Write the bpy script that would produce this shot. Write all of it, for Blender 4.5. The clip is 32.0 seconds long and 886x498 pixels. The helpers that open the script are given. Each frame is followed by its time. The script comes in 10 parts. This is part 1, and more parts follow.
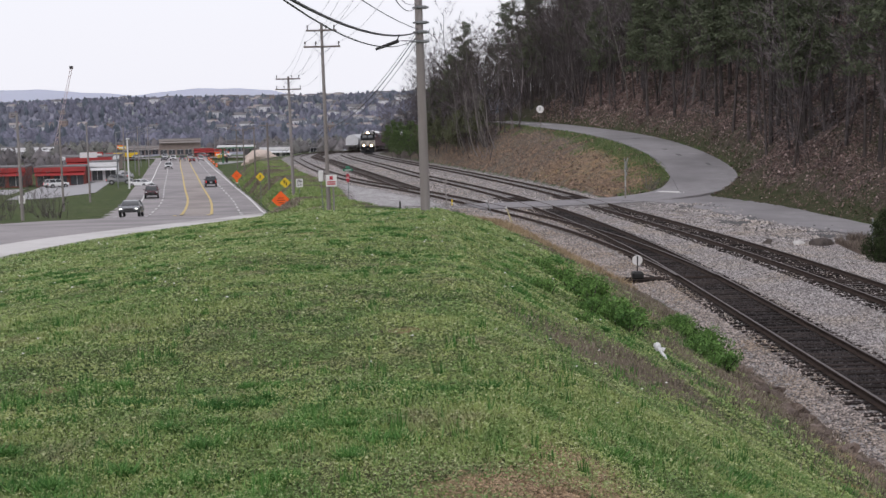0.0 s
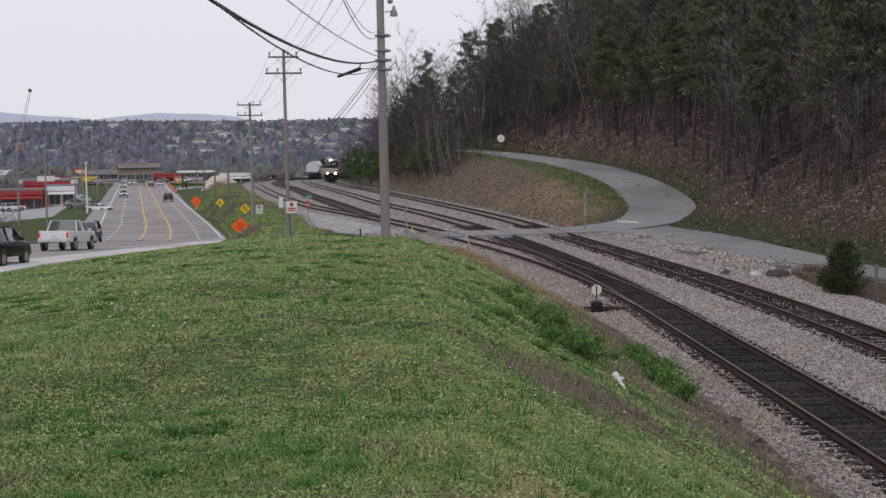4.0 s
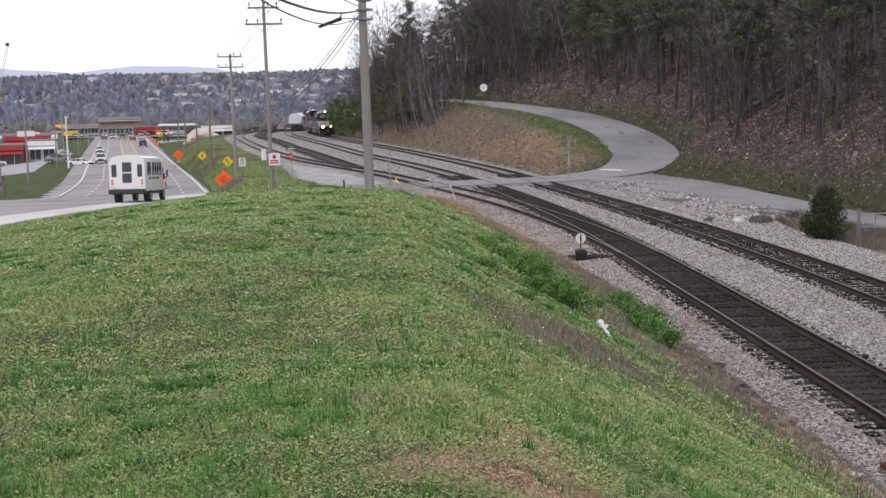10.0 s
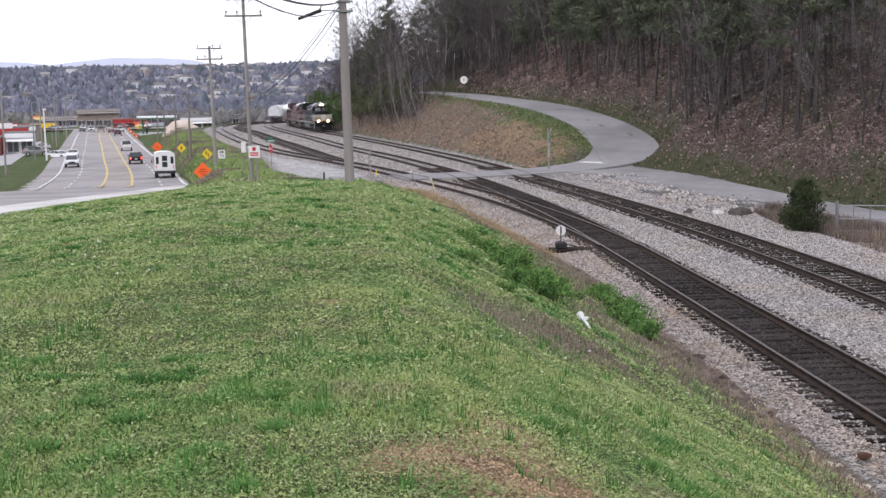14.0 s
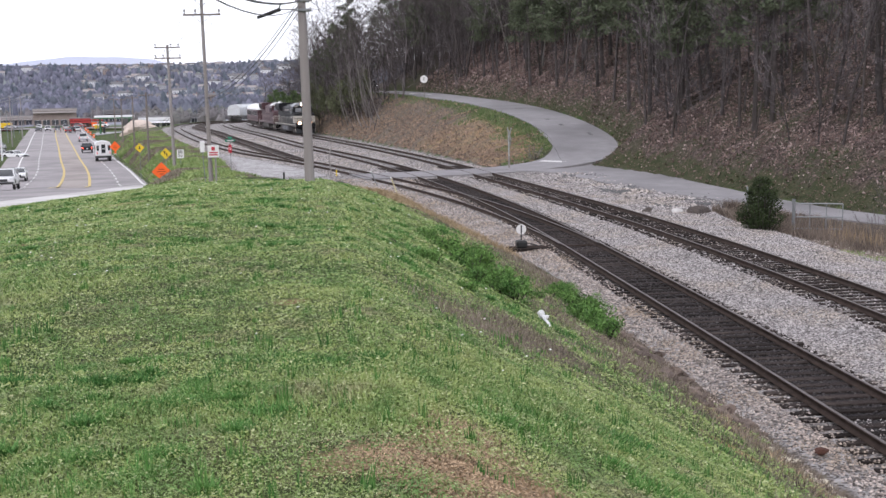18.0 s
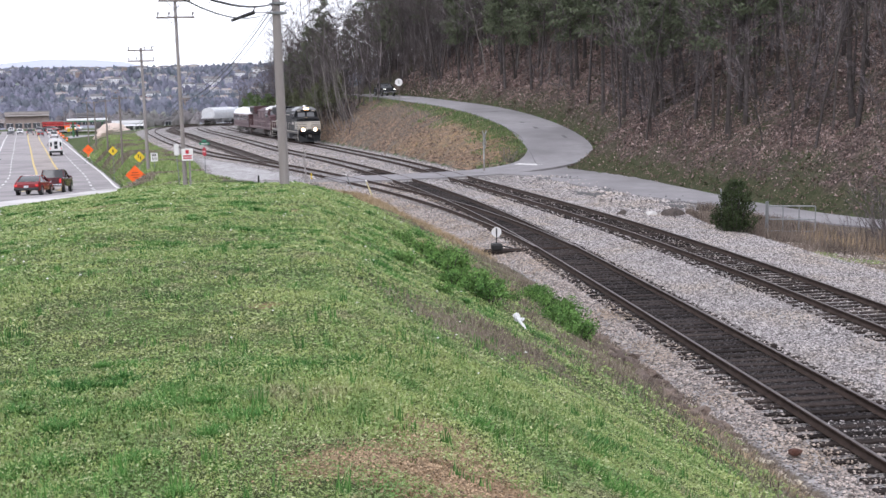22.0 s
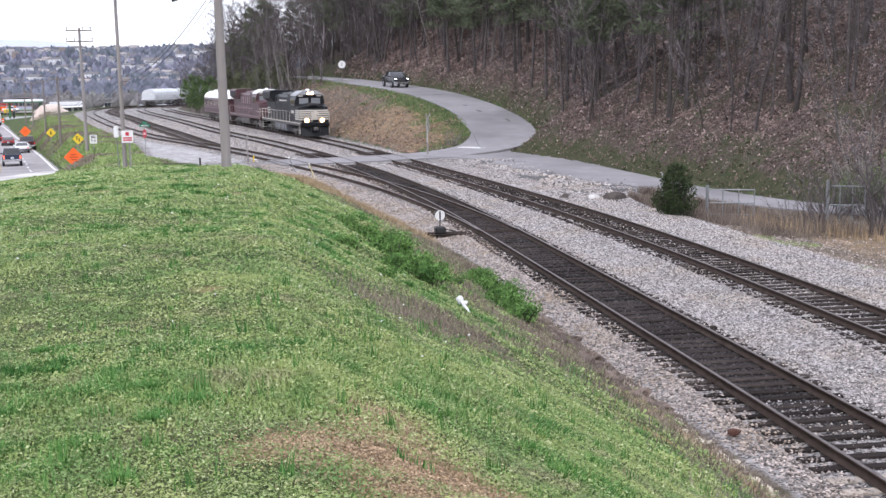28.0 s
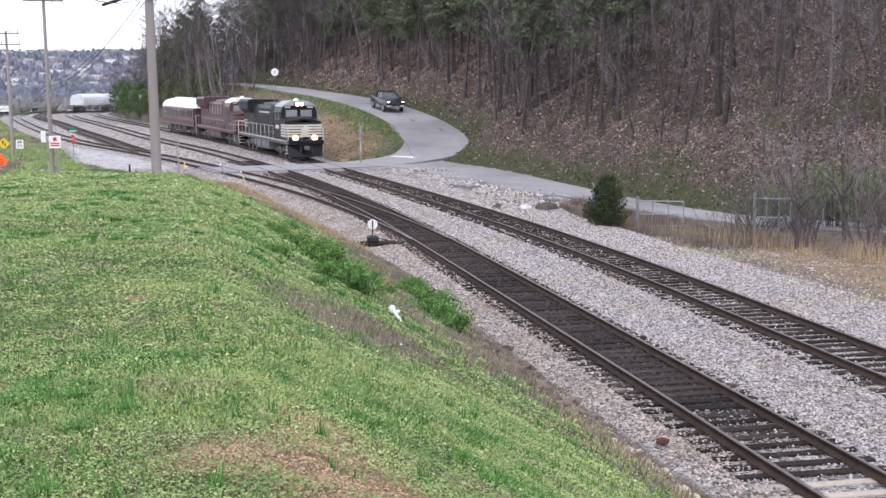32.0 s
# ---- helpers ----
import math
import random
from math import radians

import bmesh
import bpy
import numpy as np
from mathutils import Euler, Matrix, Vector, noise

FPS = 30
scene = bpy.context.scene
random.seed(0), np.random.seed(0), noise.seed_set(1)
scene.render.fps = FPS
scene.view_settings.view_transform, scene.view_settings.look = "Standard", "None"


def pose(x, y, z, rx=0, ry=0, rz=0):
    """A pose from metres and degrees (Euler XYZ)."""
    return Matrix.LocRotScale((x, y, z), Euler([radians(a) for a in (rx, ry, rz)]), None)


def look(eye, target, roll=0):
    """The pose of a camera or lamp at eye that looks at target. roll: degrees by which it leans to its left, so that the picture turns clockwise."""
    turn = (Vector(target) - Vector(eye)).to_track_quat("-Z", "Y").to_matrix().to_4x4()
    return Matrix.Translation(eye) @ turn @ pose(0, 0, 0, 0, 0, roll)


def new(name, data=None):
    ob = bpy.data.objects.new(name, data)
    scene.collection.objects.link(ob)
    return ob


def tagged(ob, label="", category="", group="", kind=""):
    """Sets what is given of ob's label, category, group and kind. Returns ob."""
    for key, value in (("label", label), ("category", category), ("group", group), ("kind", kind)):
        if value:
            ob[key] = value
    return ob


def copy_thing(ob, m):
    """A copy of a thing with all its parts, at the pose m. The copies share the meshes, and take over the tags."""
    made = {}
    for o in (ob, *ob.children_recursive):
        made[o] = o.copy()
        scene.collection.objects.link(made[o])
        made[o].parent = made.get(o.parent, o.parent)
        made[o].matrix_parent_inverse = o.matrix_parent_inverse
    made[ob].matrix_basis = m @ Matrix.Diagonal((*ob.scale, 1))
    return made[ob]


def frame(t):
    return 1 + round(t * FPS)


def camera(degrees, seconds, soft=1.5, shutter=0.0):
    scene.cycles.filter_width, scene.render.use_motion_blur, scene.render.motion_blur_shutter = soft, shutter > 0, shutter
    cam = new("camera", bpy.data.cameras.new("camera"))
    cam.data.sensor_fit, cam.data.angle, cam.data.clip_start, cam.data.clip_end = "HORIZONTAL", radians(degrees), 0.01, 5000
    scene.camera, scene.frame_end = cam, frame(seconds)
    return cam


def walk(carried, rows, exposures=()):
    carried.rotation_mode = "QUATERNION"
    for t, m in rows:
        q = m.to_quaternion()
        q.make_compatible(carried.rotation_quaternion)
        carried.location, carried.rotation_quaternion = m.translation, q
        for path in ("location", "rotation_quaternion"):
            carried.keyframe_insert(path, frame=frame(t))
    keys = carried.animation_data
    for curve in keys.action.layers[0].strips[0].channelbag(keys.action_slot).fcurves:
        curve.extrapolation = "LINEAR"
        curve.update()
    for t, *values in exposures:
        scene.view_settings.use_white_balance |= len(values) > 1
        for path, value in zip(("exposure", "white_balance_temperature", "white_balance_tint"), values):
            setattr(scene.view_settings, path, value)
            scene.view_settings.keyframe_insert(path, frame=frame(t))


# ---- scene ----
cam = camera(40.537, 32.0)
PATH = [
    (0, pose(0, 0, 6.0, 84.050, 1.250, -0.000)),
    (0.5, pose(0, 0, 6.0, 84.454, 0.824, -0.109)),
    (1, pose(0, 0, 6.0, 84.845, 0.888, -0.755)),
    (1.5, pose(0, 0, 6.0, 85.163, 0.593, -0.415)),
    (2, pose(0, 0, 6.0, 85.431, 0.395, -0.506)),
    (2.5, pose(0, 0, 6.0, 85.127, 0.617, -0.666)),
    (3, pose(0, 0, 6.0, 85.325, 0.586, -0.656)),
    (3.5, pose(0, 0, 6.0, 85.506, 0.343, -1.474)),
    (5.5, pose(0, 0, 6.0, 84.512, 0.674, -2.124)),
    (6, pose(0, 0, 6.0, 84.507, 0.363, -1.440)),
    (6.5, pose(0, 0, 6.0, 83.457, 0.872, -2.238)),
    (7, pose(0, 0, 6.0, 83.798, 1.265, -2.540)),
    (7.5, pose(0, 0, 6.0, 83.710, 1.342, -2.344)),
    (8, pose(0, 0, 6.0, 83.610, 1.438, -2.770)),
    (8.5, pose(0, 0, 6.0, 83.762, 1.299, -3.127)),
    (9, pose(0, 0, 6.0, 83.510, 1.079, -2.994)),
    (9.5, pose(0, 0, 6.0, 83.362, 1.179, -3.427)),
    (10, pose(0, 0, 6.0, 82.971, 1.222, -2.669)),
    (10.5, pose(0, 0, 6.0, 83.012, 1.210, -2.718)),
    (11, pose(0, 0, 6.0, 82.749, 1.238, -3.357)),
    (11.5, pose(0, 0, 6.0, 82.545, 1.355, -3.527)),
    (12, pose(0, 0, 6.0, 82.634, 1.239, -3.070)),
    (12.5, pose(0, 0, 6.0, 83.189, 1.001, -2.824)),
    (13, pose(0, 0, 6.0, 82.858, 1.266, -3.437)),
    (13.5, pose(0, 0, 6.0, 82.543, 1.364, -3.490)),
    (14, pose(0, 0, 6.0, 82.589, 1.172, -3.608)),
    (14.5, pose(0, 0, 6.0, 83.185, 0.819, -3.596)),
    (16.5, pose(0, 0, 6.0, 83.130, 1.499, -4.295)),
    (17, pose(0, 0, 6.0, 82.993, 1.293, -4.979)),
    (17.5, pose(0, 0, 6.0, 82.685, 1.186, -5.167)),
    (18, pose(0, 0, 6.0, 82.515, 1.178, -5.501)),
    (18.5, pose(0, 0, 6.0, 82.650, 1.084, -5.391)),
    (19, pose(0, 0, 6.0, 82.513, 1.169, -5.605)),
    (19.5, pose(0, 0, 6.0, 82.226, 1.319, -6.033)),
    (20, pose(0, 0, 6.0, 82.437, 1.375, -5.787)),
    (20.5, pose(0, 0, 6.0, 82.574, 1.452, -6.006)),
    (21, pose(0, 0, 6.0, 82.652, 1.236, -5.767)),
    (21.5, pose(0, 0, 6.0, 82.547, 1.137, -6.610)),
    (22, pose(0, 0, 6.0, 82.636, 1.164, -6.689)),
    (22.5, pose(0, 0, 6.0, 82.791, 1.298, -6.398)),
    (23, pose(0, 0, 6.0, 82.550, 1.332, -6.504)),
    (23.5, pose(0, 0, 6.0, 82.303, 1.211, -6.618)),
    (24, pose(0, 0, 6.0, 82.110, 1.194, -7.293)),
    (24.5, pose(0, 0, 6.0, 81.948, 1.423, -6.927)),
    (25, pose(0, 0, 6.0, 82.020, 1.454, -6.925)),
    (25.5, pose(0, 0, 6.0, 81.316, 1.390, -7.679)),
    (27.5, pose(0, 0, 6.0, 81.251, 1.081, -9.310)),
    (28, pose(0, 0, 6.0, 81.786, 0.826, -9.365)),
    (28.5, pose(0, 0, 6.0, 81.290, 0.812, -9.775)),
    (29, pose(0, 0, 6.0, 81.507, 0.573, -10.442)),
    (29.5, pose(0, 0, 6.0, 81.466, 0.191, -10.950)),
    (30, pose(0, 0, 6.0, 81.664, -0.288, -12.083)),
    (30.5, pose(0, 0, 6.0, 82.012, -0.144, -12.535)),
    (31, pose(0, 0, 6.0, 82.309, 0.083, -12.574)),
    (31.5, pose(0, 0, 6.0, 82.491, 0.007, -12.496)),
    (32, pose(0, 0, 6.0, 82.206, 0.025, -12.507)),
]
# stops, kelvin and tint of the recording camera over the time
EXPO = [(0, -0.45, 6350, 13), (1, -0.6, 6350, 13), (2, -0.7, 6350, 13), (3, -0.75, 6350, 13), (4.5, -0.65, 6350, 13), (6, -0.56, 6350, 13), (8, -0.30, 6300, 13), (9, -0.24, 6300, 13), (13, 0.06, 6200, 13), (17, 0.04, 6200, 13), (19, 0.16, 6150, 13), (24, 0.30, 6080, 13), (28, 0.44, 6000, 13), (32, 0.52, 6000, 13)]
walk(cam, PATH, exposures=EXPO)

# ---- light ----
world = bpy.data.worlds.new("world")
scene.world = world
world.use_nodes = True
wn, wl = world.node_tree.nodes, world.node_tree.links
sky = wn.new("ShaderNodeTexSky")
sky.sky_type, sky.sun_disc = "NISHITA", False
sky.sun_elevation, sky.sun_rotation = radians(38), radians(200)
sky.dust_density, sky.air_density = 6.0, 1.0
mixw = wn.new("ShaderNodeMix")
mixw.data_type, mixw.inputs[0].default_value = "RGBA", 0.86
mixw.inputs[7].default_value = (10.9, 10.9, 11.3, 1)   # even cloud cover
wl.new(sky.outputs[0], mixw.inputs[6])
wl.new(mixw.outputs[2], wn["Background"].inputs[0])
wn["Background"].inputs[1].default_value = 0.13
sun = new("sun", bpy.data.lights.new("sun", "SUN"))
sun.data.energy, sun.data.angle, sun.data.color = 0.6, radians(25), (1, 0.98, 0.95)
sun.matrix_basis = look((-40, -90, 110), (0, 30, 0))

# ---- building helpers ----


class Geo:
    """Vertices and faces that grow by simple solids."""

    def __init__(self):
        self.v, self.f = [], []

    def add(self, v, f):
        k = len(self.v)
        self.v += [tuple(p) for p in v]
        self.f += [tuple(i + k for i in q) for q in f]
        return self

    def box(self, c, s, m=None, taper=1.0):
        x, y, z = s[0] / 2, s[1] / 2, s[2] / 2
        p = [Vector((a * x * (taper if d > 0 else 1), b * y * (taper if d > 0 else 1), d * z)) for d in (-1, 1) for a, b in ((-1, -1), (1, -1), (1, 1), (-1, 1))]
        p = [(m @ q if m else q) + Vector(c) for q in p]
        return self.add(p, [(3, 2, 1, 0), (4, 5, 6, 7), (0, 1, 5, 4), (1, 2, 6, 5), (2, 3, 7, 6), (3, 0, 4, 7)])

    def bevel_box(self, c, s, b=0.03, m=None):
        """A box whose twelve edges are cut."""
        h = [q / 2 for q in s]
        b = min(b, min(h) * 0.8)
        pts, ids = [], {}
        for sx in (-1, 1):
            for sy in (-1, 1):
                for sz in (-1, 1):
                    for ax in range(3):
                        q = [sx * h[0], sy * h[1], sz * h[2]]
                        for o in range(3):
                            if o != ax:
                                q[o] -= b * (sx, sy, sz)[o]
                        ids[sx, sy, sz, ax] = len(pts)
                        pts.append(Vector(q))
        f = []
        for ax in range(3):
            o1, o2 = (ax + 1) % 3, (ax + 2) % 3
            for sg in (-1, 1):
                loop = []
                for a, d in ((-1, -1), (1, -1), (1, 1), (-1, 1)):
                    k = [0, 0, 0]
                    k[ax], k[o1], k[o2] = sg, a, d
                    loop.append(ids[k[0], k[1], k[2], ax])
                f.append(loop if sg > 0 else loop[::-1])
            for a in (-1, 1):
                for d in (-1, 1):
                    k0, k1 = [0, 0, 0], [0, 0, 0]
                    k0[ax], k1[ax] = -1, 1
                    k0[o1] = k1[o1] = a
                    k0[o2] = k1[o2] = d
                    q = [ids[(*k0, o1)], ids[(*k1, o1)], ids[(*k1, o2)], ids[(*k0, o2)]]
                    f.append(q if a * d > 0 else q[::-1])
        for sx in (-1, 1):
            for sy in (-1, 1):
                for sz in (-1, 1):
                    q = [ids[sx, sy, sz, a] for a in range(3)]
                    f.append(q if sx * sy * sz > 0 else q[::-1])
        pts = [(m @ q if m else q) + Vector(c) for q in pts]
        return self.add(pts, f)

    def rod(self, a, b, r0, r1=None, n=8, caps=True):
        a, b = Vector(a), Vector(b)
        r1 = r0 if r1 is None else r1
        w = (b - a).normalized()
        u = w.orthogonal().normalized()
        v = w.cross(u)
        ring = [(math.cos(2 * math.pi * i / n), math.sin(2 * math.pi * i / n)) for i in range(n)]
        p = [a + (u * c + v * s) * r0 for c, s in ring] + [b + (u * c + v * s) * r1 for c, s in ring]
        f = [(i, (i + 1) % n, n + (i + 1) % n, n + i) for i in range(n)]
        if caps:
            f += [tuple(range(n - 1, -1, -1)), tuple(range(n, 2 * n))]
        return self.add(p, f)

    def loft(self, rings, caps=True):
        """Skins equal rings of points."""
        n = len(rings[0])
        p = [q for r in rings for q in r]
        f = [(k * n + i, k * n + (i + 1) % n, (k + 1) * n + (i + 1) % n, (k + 1) * n + i) for k in range(len(rings) - 1) for i in range(n)]
        if caps:
            f += [tuple(range(n - 1, -1, -1)), tuple(range((len(rings) - 1) * n, len(rings) * n))]
        return self.add(p, f)

    def prism(self, outline, y0, y1, axis=1):
        """Pushes an outline of (a, b) along one axis."""
        n = len(outline)
        put = {0: lambda a, b, d: (d, a, b), 1: lambda a, b, d: (a, d, b), 2: lambda a, b, d: (a, b, d)}[axis]
        return self.loft([[put(a, b, y0) for a, b in outline], [put(a, b, y1) for a, b in outline]])

    def mesh(self, name):
        me = bpy.data.meshes.new(name)
        me.from_pydata(self.v, [], self.f)
        bm = bmesh.new()
        bm.from_mesh(me)
        bmesh.ops.recalc_face_normals(bm, faces=bm.faces)
        bm.to_mesh(me)
        bm.free()
        return me


def raw_mesh(name, v, f):
    """A mesh from arrays: triangles or quads of one kind."""
    v, f = np.asarray(v, np.float32), np.asarray(f, np.int32)
    me = bpy.data.meshes.new(name)
    me.vertices.add(len(v))
    me.vertices.foreach_set("co", v.ravel())
    me.loops.add(f.size)
    me.loops.foreach_set("vertex_index", f.ravel())
    me.polygons.add(len(f))
    me.polygons.foreach_set("loop_start", np.arange(0, f.size, f.shape[1], dtype=np.int32))
    me.update(calc_edges=True)
    return me


def smooth(me, angle=40):
    me.shade_smooth()
    me.set_sharp_from_angle(angle=radians(angle))
    return me


def part(name, geo, material, parent=None, label="", soft=False):
    me = geo.mesh(name) if isinstance(geo, Geo) else geo
    if soft:
        smooth(me)
    if not me.materials:
        me.materials.append(material)
    ob = new(name, me)
    if parent:
        ob.parent = parent
    return tagged(ob, label)


def thing(name, label, category, group="", m=None):
    ob = new(name)
    ob.empty_display_size = 0.3
    if m:
        ob.matrix_basis = m
    return tagged(ob, label, category, group)


def curve_at(table):
    """A smooth curve through (parameter, value...) rows, as a function of arrays (monotone Hermite)."""
    tab = np.array(table, float)
    p, q = tab[:, 0], tab[:, 1:]
    dq = np.diff(q, axis=0) / np.diff(p)[:, None]
    tan = np.vstack([dq[:1], (dq[1:] + dq[:-1]) / 2, dq[-1:]])

    def f(x):
        x = np.asarray(x, float)
        k = np.clip(np.searchsorted(p, x) - 1, 0, len(p) - 2)
        h = p[k + 1] - p[k]
        s = (x - p[k]) / h
        inside = (s >= 0) & (s <= 1)
        sc = np.clip(s, 0, 1)[..., None]
        hh = h[..., None]
        val = (2 * sc**3 - 3 * sc**2 + 1) * q[k] + (sc**3 - 2 * sc**2 + sc) * hh * tan[k] + (3 * sc**2 - 2 * sc**3) * q[k + 1] + (sc**3 - sc**2) * hh * tan[k + 1]
        end = np.where((s < 0)[..., None], (x - p[0])[..., None] * tan[0], (x - p[-1])[..., None] * tan[-1])
        out = np.where(inside[..., None], val, val + end)
        return out[..., 0] if q.shape[1] == 1 else out
    return f


def smoothstep(a, b, x):
    t = np.clip((x - a) / (b - a), 0, 1)
    return t * t * (3 - 2 * t)


def value_noise(x, y, scale, seed=0):
    """Smooth random heights between -1 and 1."""
    x, y = np.asarray(x) / scale, np.asarray(y) / scale
    i, j = np.floor(x).astype(np.int64), np.floor(y).astype(np.int64)
    u, v = x - i, y - j
    u, v = u * u * (3 - 2 * u), v * v * (3 - 2 * v)

    def h(a, b):
        n = (a * 374761393 + b * 668265263 + seed * 974634777) & 0xFFFFFFFF
        n = ((n ^ (n >> 13)) * 1274126177) & 0xFFFFFFFF
        return ((n ^ (n >> 16)) & 0xFFFF) / 32767.5 - 1
    return (h(i, j) * (1 - u) + h(i + 1, j) * u) * (1 - v) + (h(i, j + 1) * (1 - u) + h(i + 1, j + 1) * u) * v

# ---- materials ----
def mat(name, c1, c2=None, rough=0.85, metal=0.0, scale=3.0, detail=6.0, bump=0.0, bump_scale=None, c3=None, big=0.25, spec=0.3, island=0.0, obj=0.0, emit=0.0, contrast=1.0, stretch=1.0):
    """Two-scale mottled surface: grain between c1 and c2, broad stains towards c3."""
    m = bpy.data.materials.new(name)
    m.use_nodes = True
    n, l = m.node_tree.nodes, m.node_tree.links
    b = n["Principled BSDF"]
    b.inputs["Roughness"].default_value, b.inputs["Metallic"].default_value = rough, metal
    b.inputs["Specular IOR Level"].default_value = spec
    c2 = c2 or tuple(0.8 * q for q in c1)
    pos = n.new("ShaderNodeTexCoord").outputs["Object"] if metal > 0 or spec > 0.45 else n.new("ShaderNodeNewGeometry").outputs["Position"]
    if stretch != 1.0:
        grain = n.new("ShaderNodeVectorMath")
        grain.operation = "MULTIPLY"
        grain.inputs[1].default_value = (1, 1, stretch)
        l.new(pos, grain.inputs[0])
        pos = grain.outputs[0]
    na = n.new("ShaderNodeTexNoise")
    na.inputs["Scale"].default_value, na.inputs["Detail"].default_value, na.inputs["Roughness"].default_value = scale, detail, 0.65
    l.new(pos, na.inputs["Vector"])
    rampa = n.new("ShaderNodeMapRange")
    rampa.inputs[1].default_value, rampa.inputs[2].default_value = 0.5 - 0.2 / contrast, 0.5 + 0.2 / contrast
    l.new(na.outputs["Fac"], rampa.inputs[0])
    mix = n.new("ShaderNodeMix")
    mix.data_type = "RGBA"
    mix.inputs[6].default_value, mix.inputs[7].default_value = (*c1, 1), (*c2, 1)
    l.new(rampa.outputs[0], mix.inputs[0])
    out = mix.outputs[2]
    if c3:
        nb = n.new("ShaderNodeTexNoise")
        nb.inputs["Scale"].default_value, nb.inputs["Detail"].default_value = scale * big * 0.2, 4
        l.new(pos, nb.inputs["Vector"])
        rb = n.new("ShaderNodeMapRange")
        rb.inputs[1].default_value, rb.inputs[2].default_value = 0.45, 0.65
        l.new(nb.outputs["Fac"], rb.inputs[0])
        mb = n.new("ShaderNodeMix")
        mb.data_type = "RGBA"
        mb.inputs[7].default_value = (*c3, 1)
        l.new(rb.outputs[0], mb.inputs[0])
        l.new(out, mb.inputs[6])
        out = mb.outputs[2]
    if island or obj:
        hsv = n.new("ShaderNodeHueSaturation")
        src = n.new("ShaderNodeNewGeometry").outputs["Random Per Island"] if island else n.new("ShaderNodeObjectInfo").outputs["Random"]
        mr = n.new("ShaderNodeMapRange")
        amount = island or obj
        mr.inputs[3].default_value, mr.inputs[4].default_value = 1 - amount, 1 + amount
        l.new(src, mr.inputs[0])
        l.new(mr.outputs[0], hsv.inputs["Value"])
        l.new(out, hsv.inputs["Color"])
        out = hsv.outputs["Color"]
    l.new(out, b.inputs["Base Color"])
    if bump:
        nc = n.new("ShaderNodeTexNoise")
        nc.inputs["Scale"].default_value, nc.inputs["Detail"].default_value = bump_scale or scale * 2, 5
        l.new(pos, nc.inputs["Vector"])
        bp = n.new("ShaderNodeBump")
        bp.inputs["Strength"].default_value, bp.inputs["Distance"].default_value = bump, 0.05
        l.new(nc.outputs["Fac"], bp.inputs["Height"])
        l.new(bp.outputs[0], b.inputs["Normal"])
    if emit:
        b.inputs["Emission Color"].default_value, b.inputs["Emission Strength"].default_value = (*c1, 1), emit
    return m


def even(m, amount=0.5):
    """Lights a far, fine-leaved mass as one soft surface."""
    n, l = m.node_tree.nodes, m.node_tree.links
    mixn = n.new("ShaderNodeMix")
    mixn.data_type, mixn.inputs[0].default_value = "VECTOR", amount
    mixn.inputs[5].default_value = (0, -0.35, 0.94)
    l.new(n.new("ShaderNodeNewGeometry").outputs["Normal"], mixn.inputs[4])
    l.new(mixn.outputs[1], n["Principled BSDF"].inputs["Normal"])
    return m


def paint(name, c, rough=0.4, spec=0.5, dirt=0.25, metal=0.0):
    return mat(name, c, tuple(q * (1 - dirt) for q in c), rough, metal, 2.2, 5, 0.04, 30, tuple(q * (1 - dirt * 0.6) + 0.02 * dirt for q in c), 0.8, spec)


def glow(name, c, strength):
    m = bpy.data.materials.new(name)
    m.use_nodes = True
    b = m.node_tree.nodes["Principled BSDF"]
    b.inputs["Base Color"].default_value = (*c, 1)
    b.inputs["Emission Color"].default_value, b.inputs["Emission Strength"].default_value = (*c, 1), strength
    return m


M_RAIL = mat("rail_steel", (0.036, 0.025, 0.021), (0.07, 0.05, 0.042), 0.85, 0, 4, 5, 0.1, 30, spec=0.15)
M_RAILTOP = mat("rail_head_steel", (0.12, 0.103, 0.098), (0.19, 0.168, 0.16), 0.5, 0.6, 6, 5)
M_TIE = mat("tie_wood", (0.018, 0.014, 0.013), (0.06, 0.048, 0.043), 0.9, 0, 9, 8, 0.5, 60, (0.028, 0.022, 0.021), 0.4, 0.08, obj=0.6)
M_TIEGREY = mat("grey_old_tie", (0.065, 0.054, 0.05), (0.13, 0.113, 0.106), 0.9, 0, 5, 8, 0.3, 40, None, 0.4, 0.2, island=0.4)
M_TIEPALE = mat("weathered_tie_wood", (0.36, 0.31, 0.26), (0.46, 0.40, 0.34), 0.9, 0, 9, 8, 0.5, 60)
M_STONE = mat("ballast_stone", (0.245, 0.219, 0.213), (0.40, 0.371, 0.367), 0.9, 0, 20, 4, 0.2, 80, (0.33, 0.285, 0.25), 0.1, 0.2, island=0.78)
M_STAINED = mat("stained_ballast_stone", (0.25, 0.208, 0.183), (0.42, 0.365, 0.335), 0.9, 0, 20, 4, 0.2, 80, (0.30, 0.24, 0.19), 0.1, 0.2, island=0.75)
M_OILSTONE = mat("oily_ballast_stone", (0.02, 0.018, 0.019), (0.075, 0.067, 0.066), 0.95, 0, 20, 4, 0.2, 80, None, 0.1, 0.08, island=0.8)
M_CONC = mat("pale_concrete", (0.50, 0.48, 0.47), (0.60, 0.58, 0.57), 0.9, 0, 1.2, 8, 0.15, 60, (0.40, 0.38, 0.37), 0.4, 0.2)
M_ASPHALT = mat("worn_asphalt", (0.275, 0.252, 0.256), (0.355, 0.33, 0.333), 0.92, 0, 1.5, 8, 0.2, 90, (0.235, 0.22, 0.224), 0.5, 0.2)
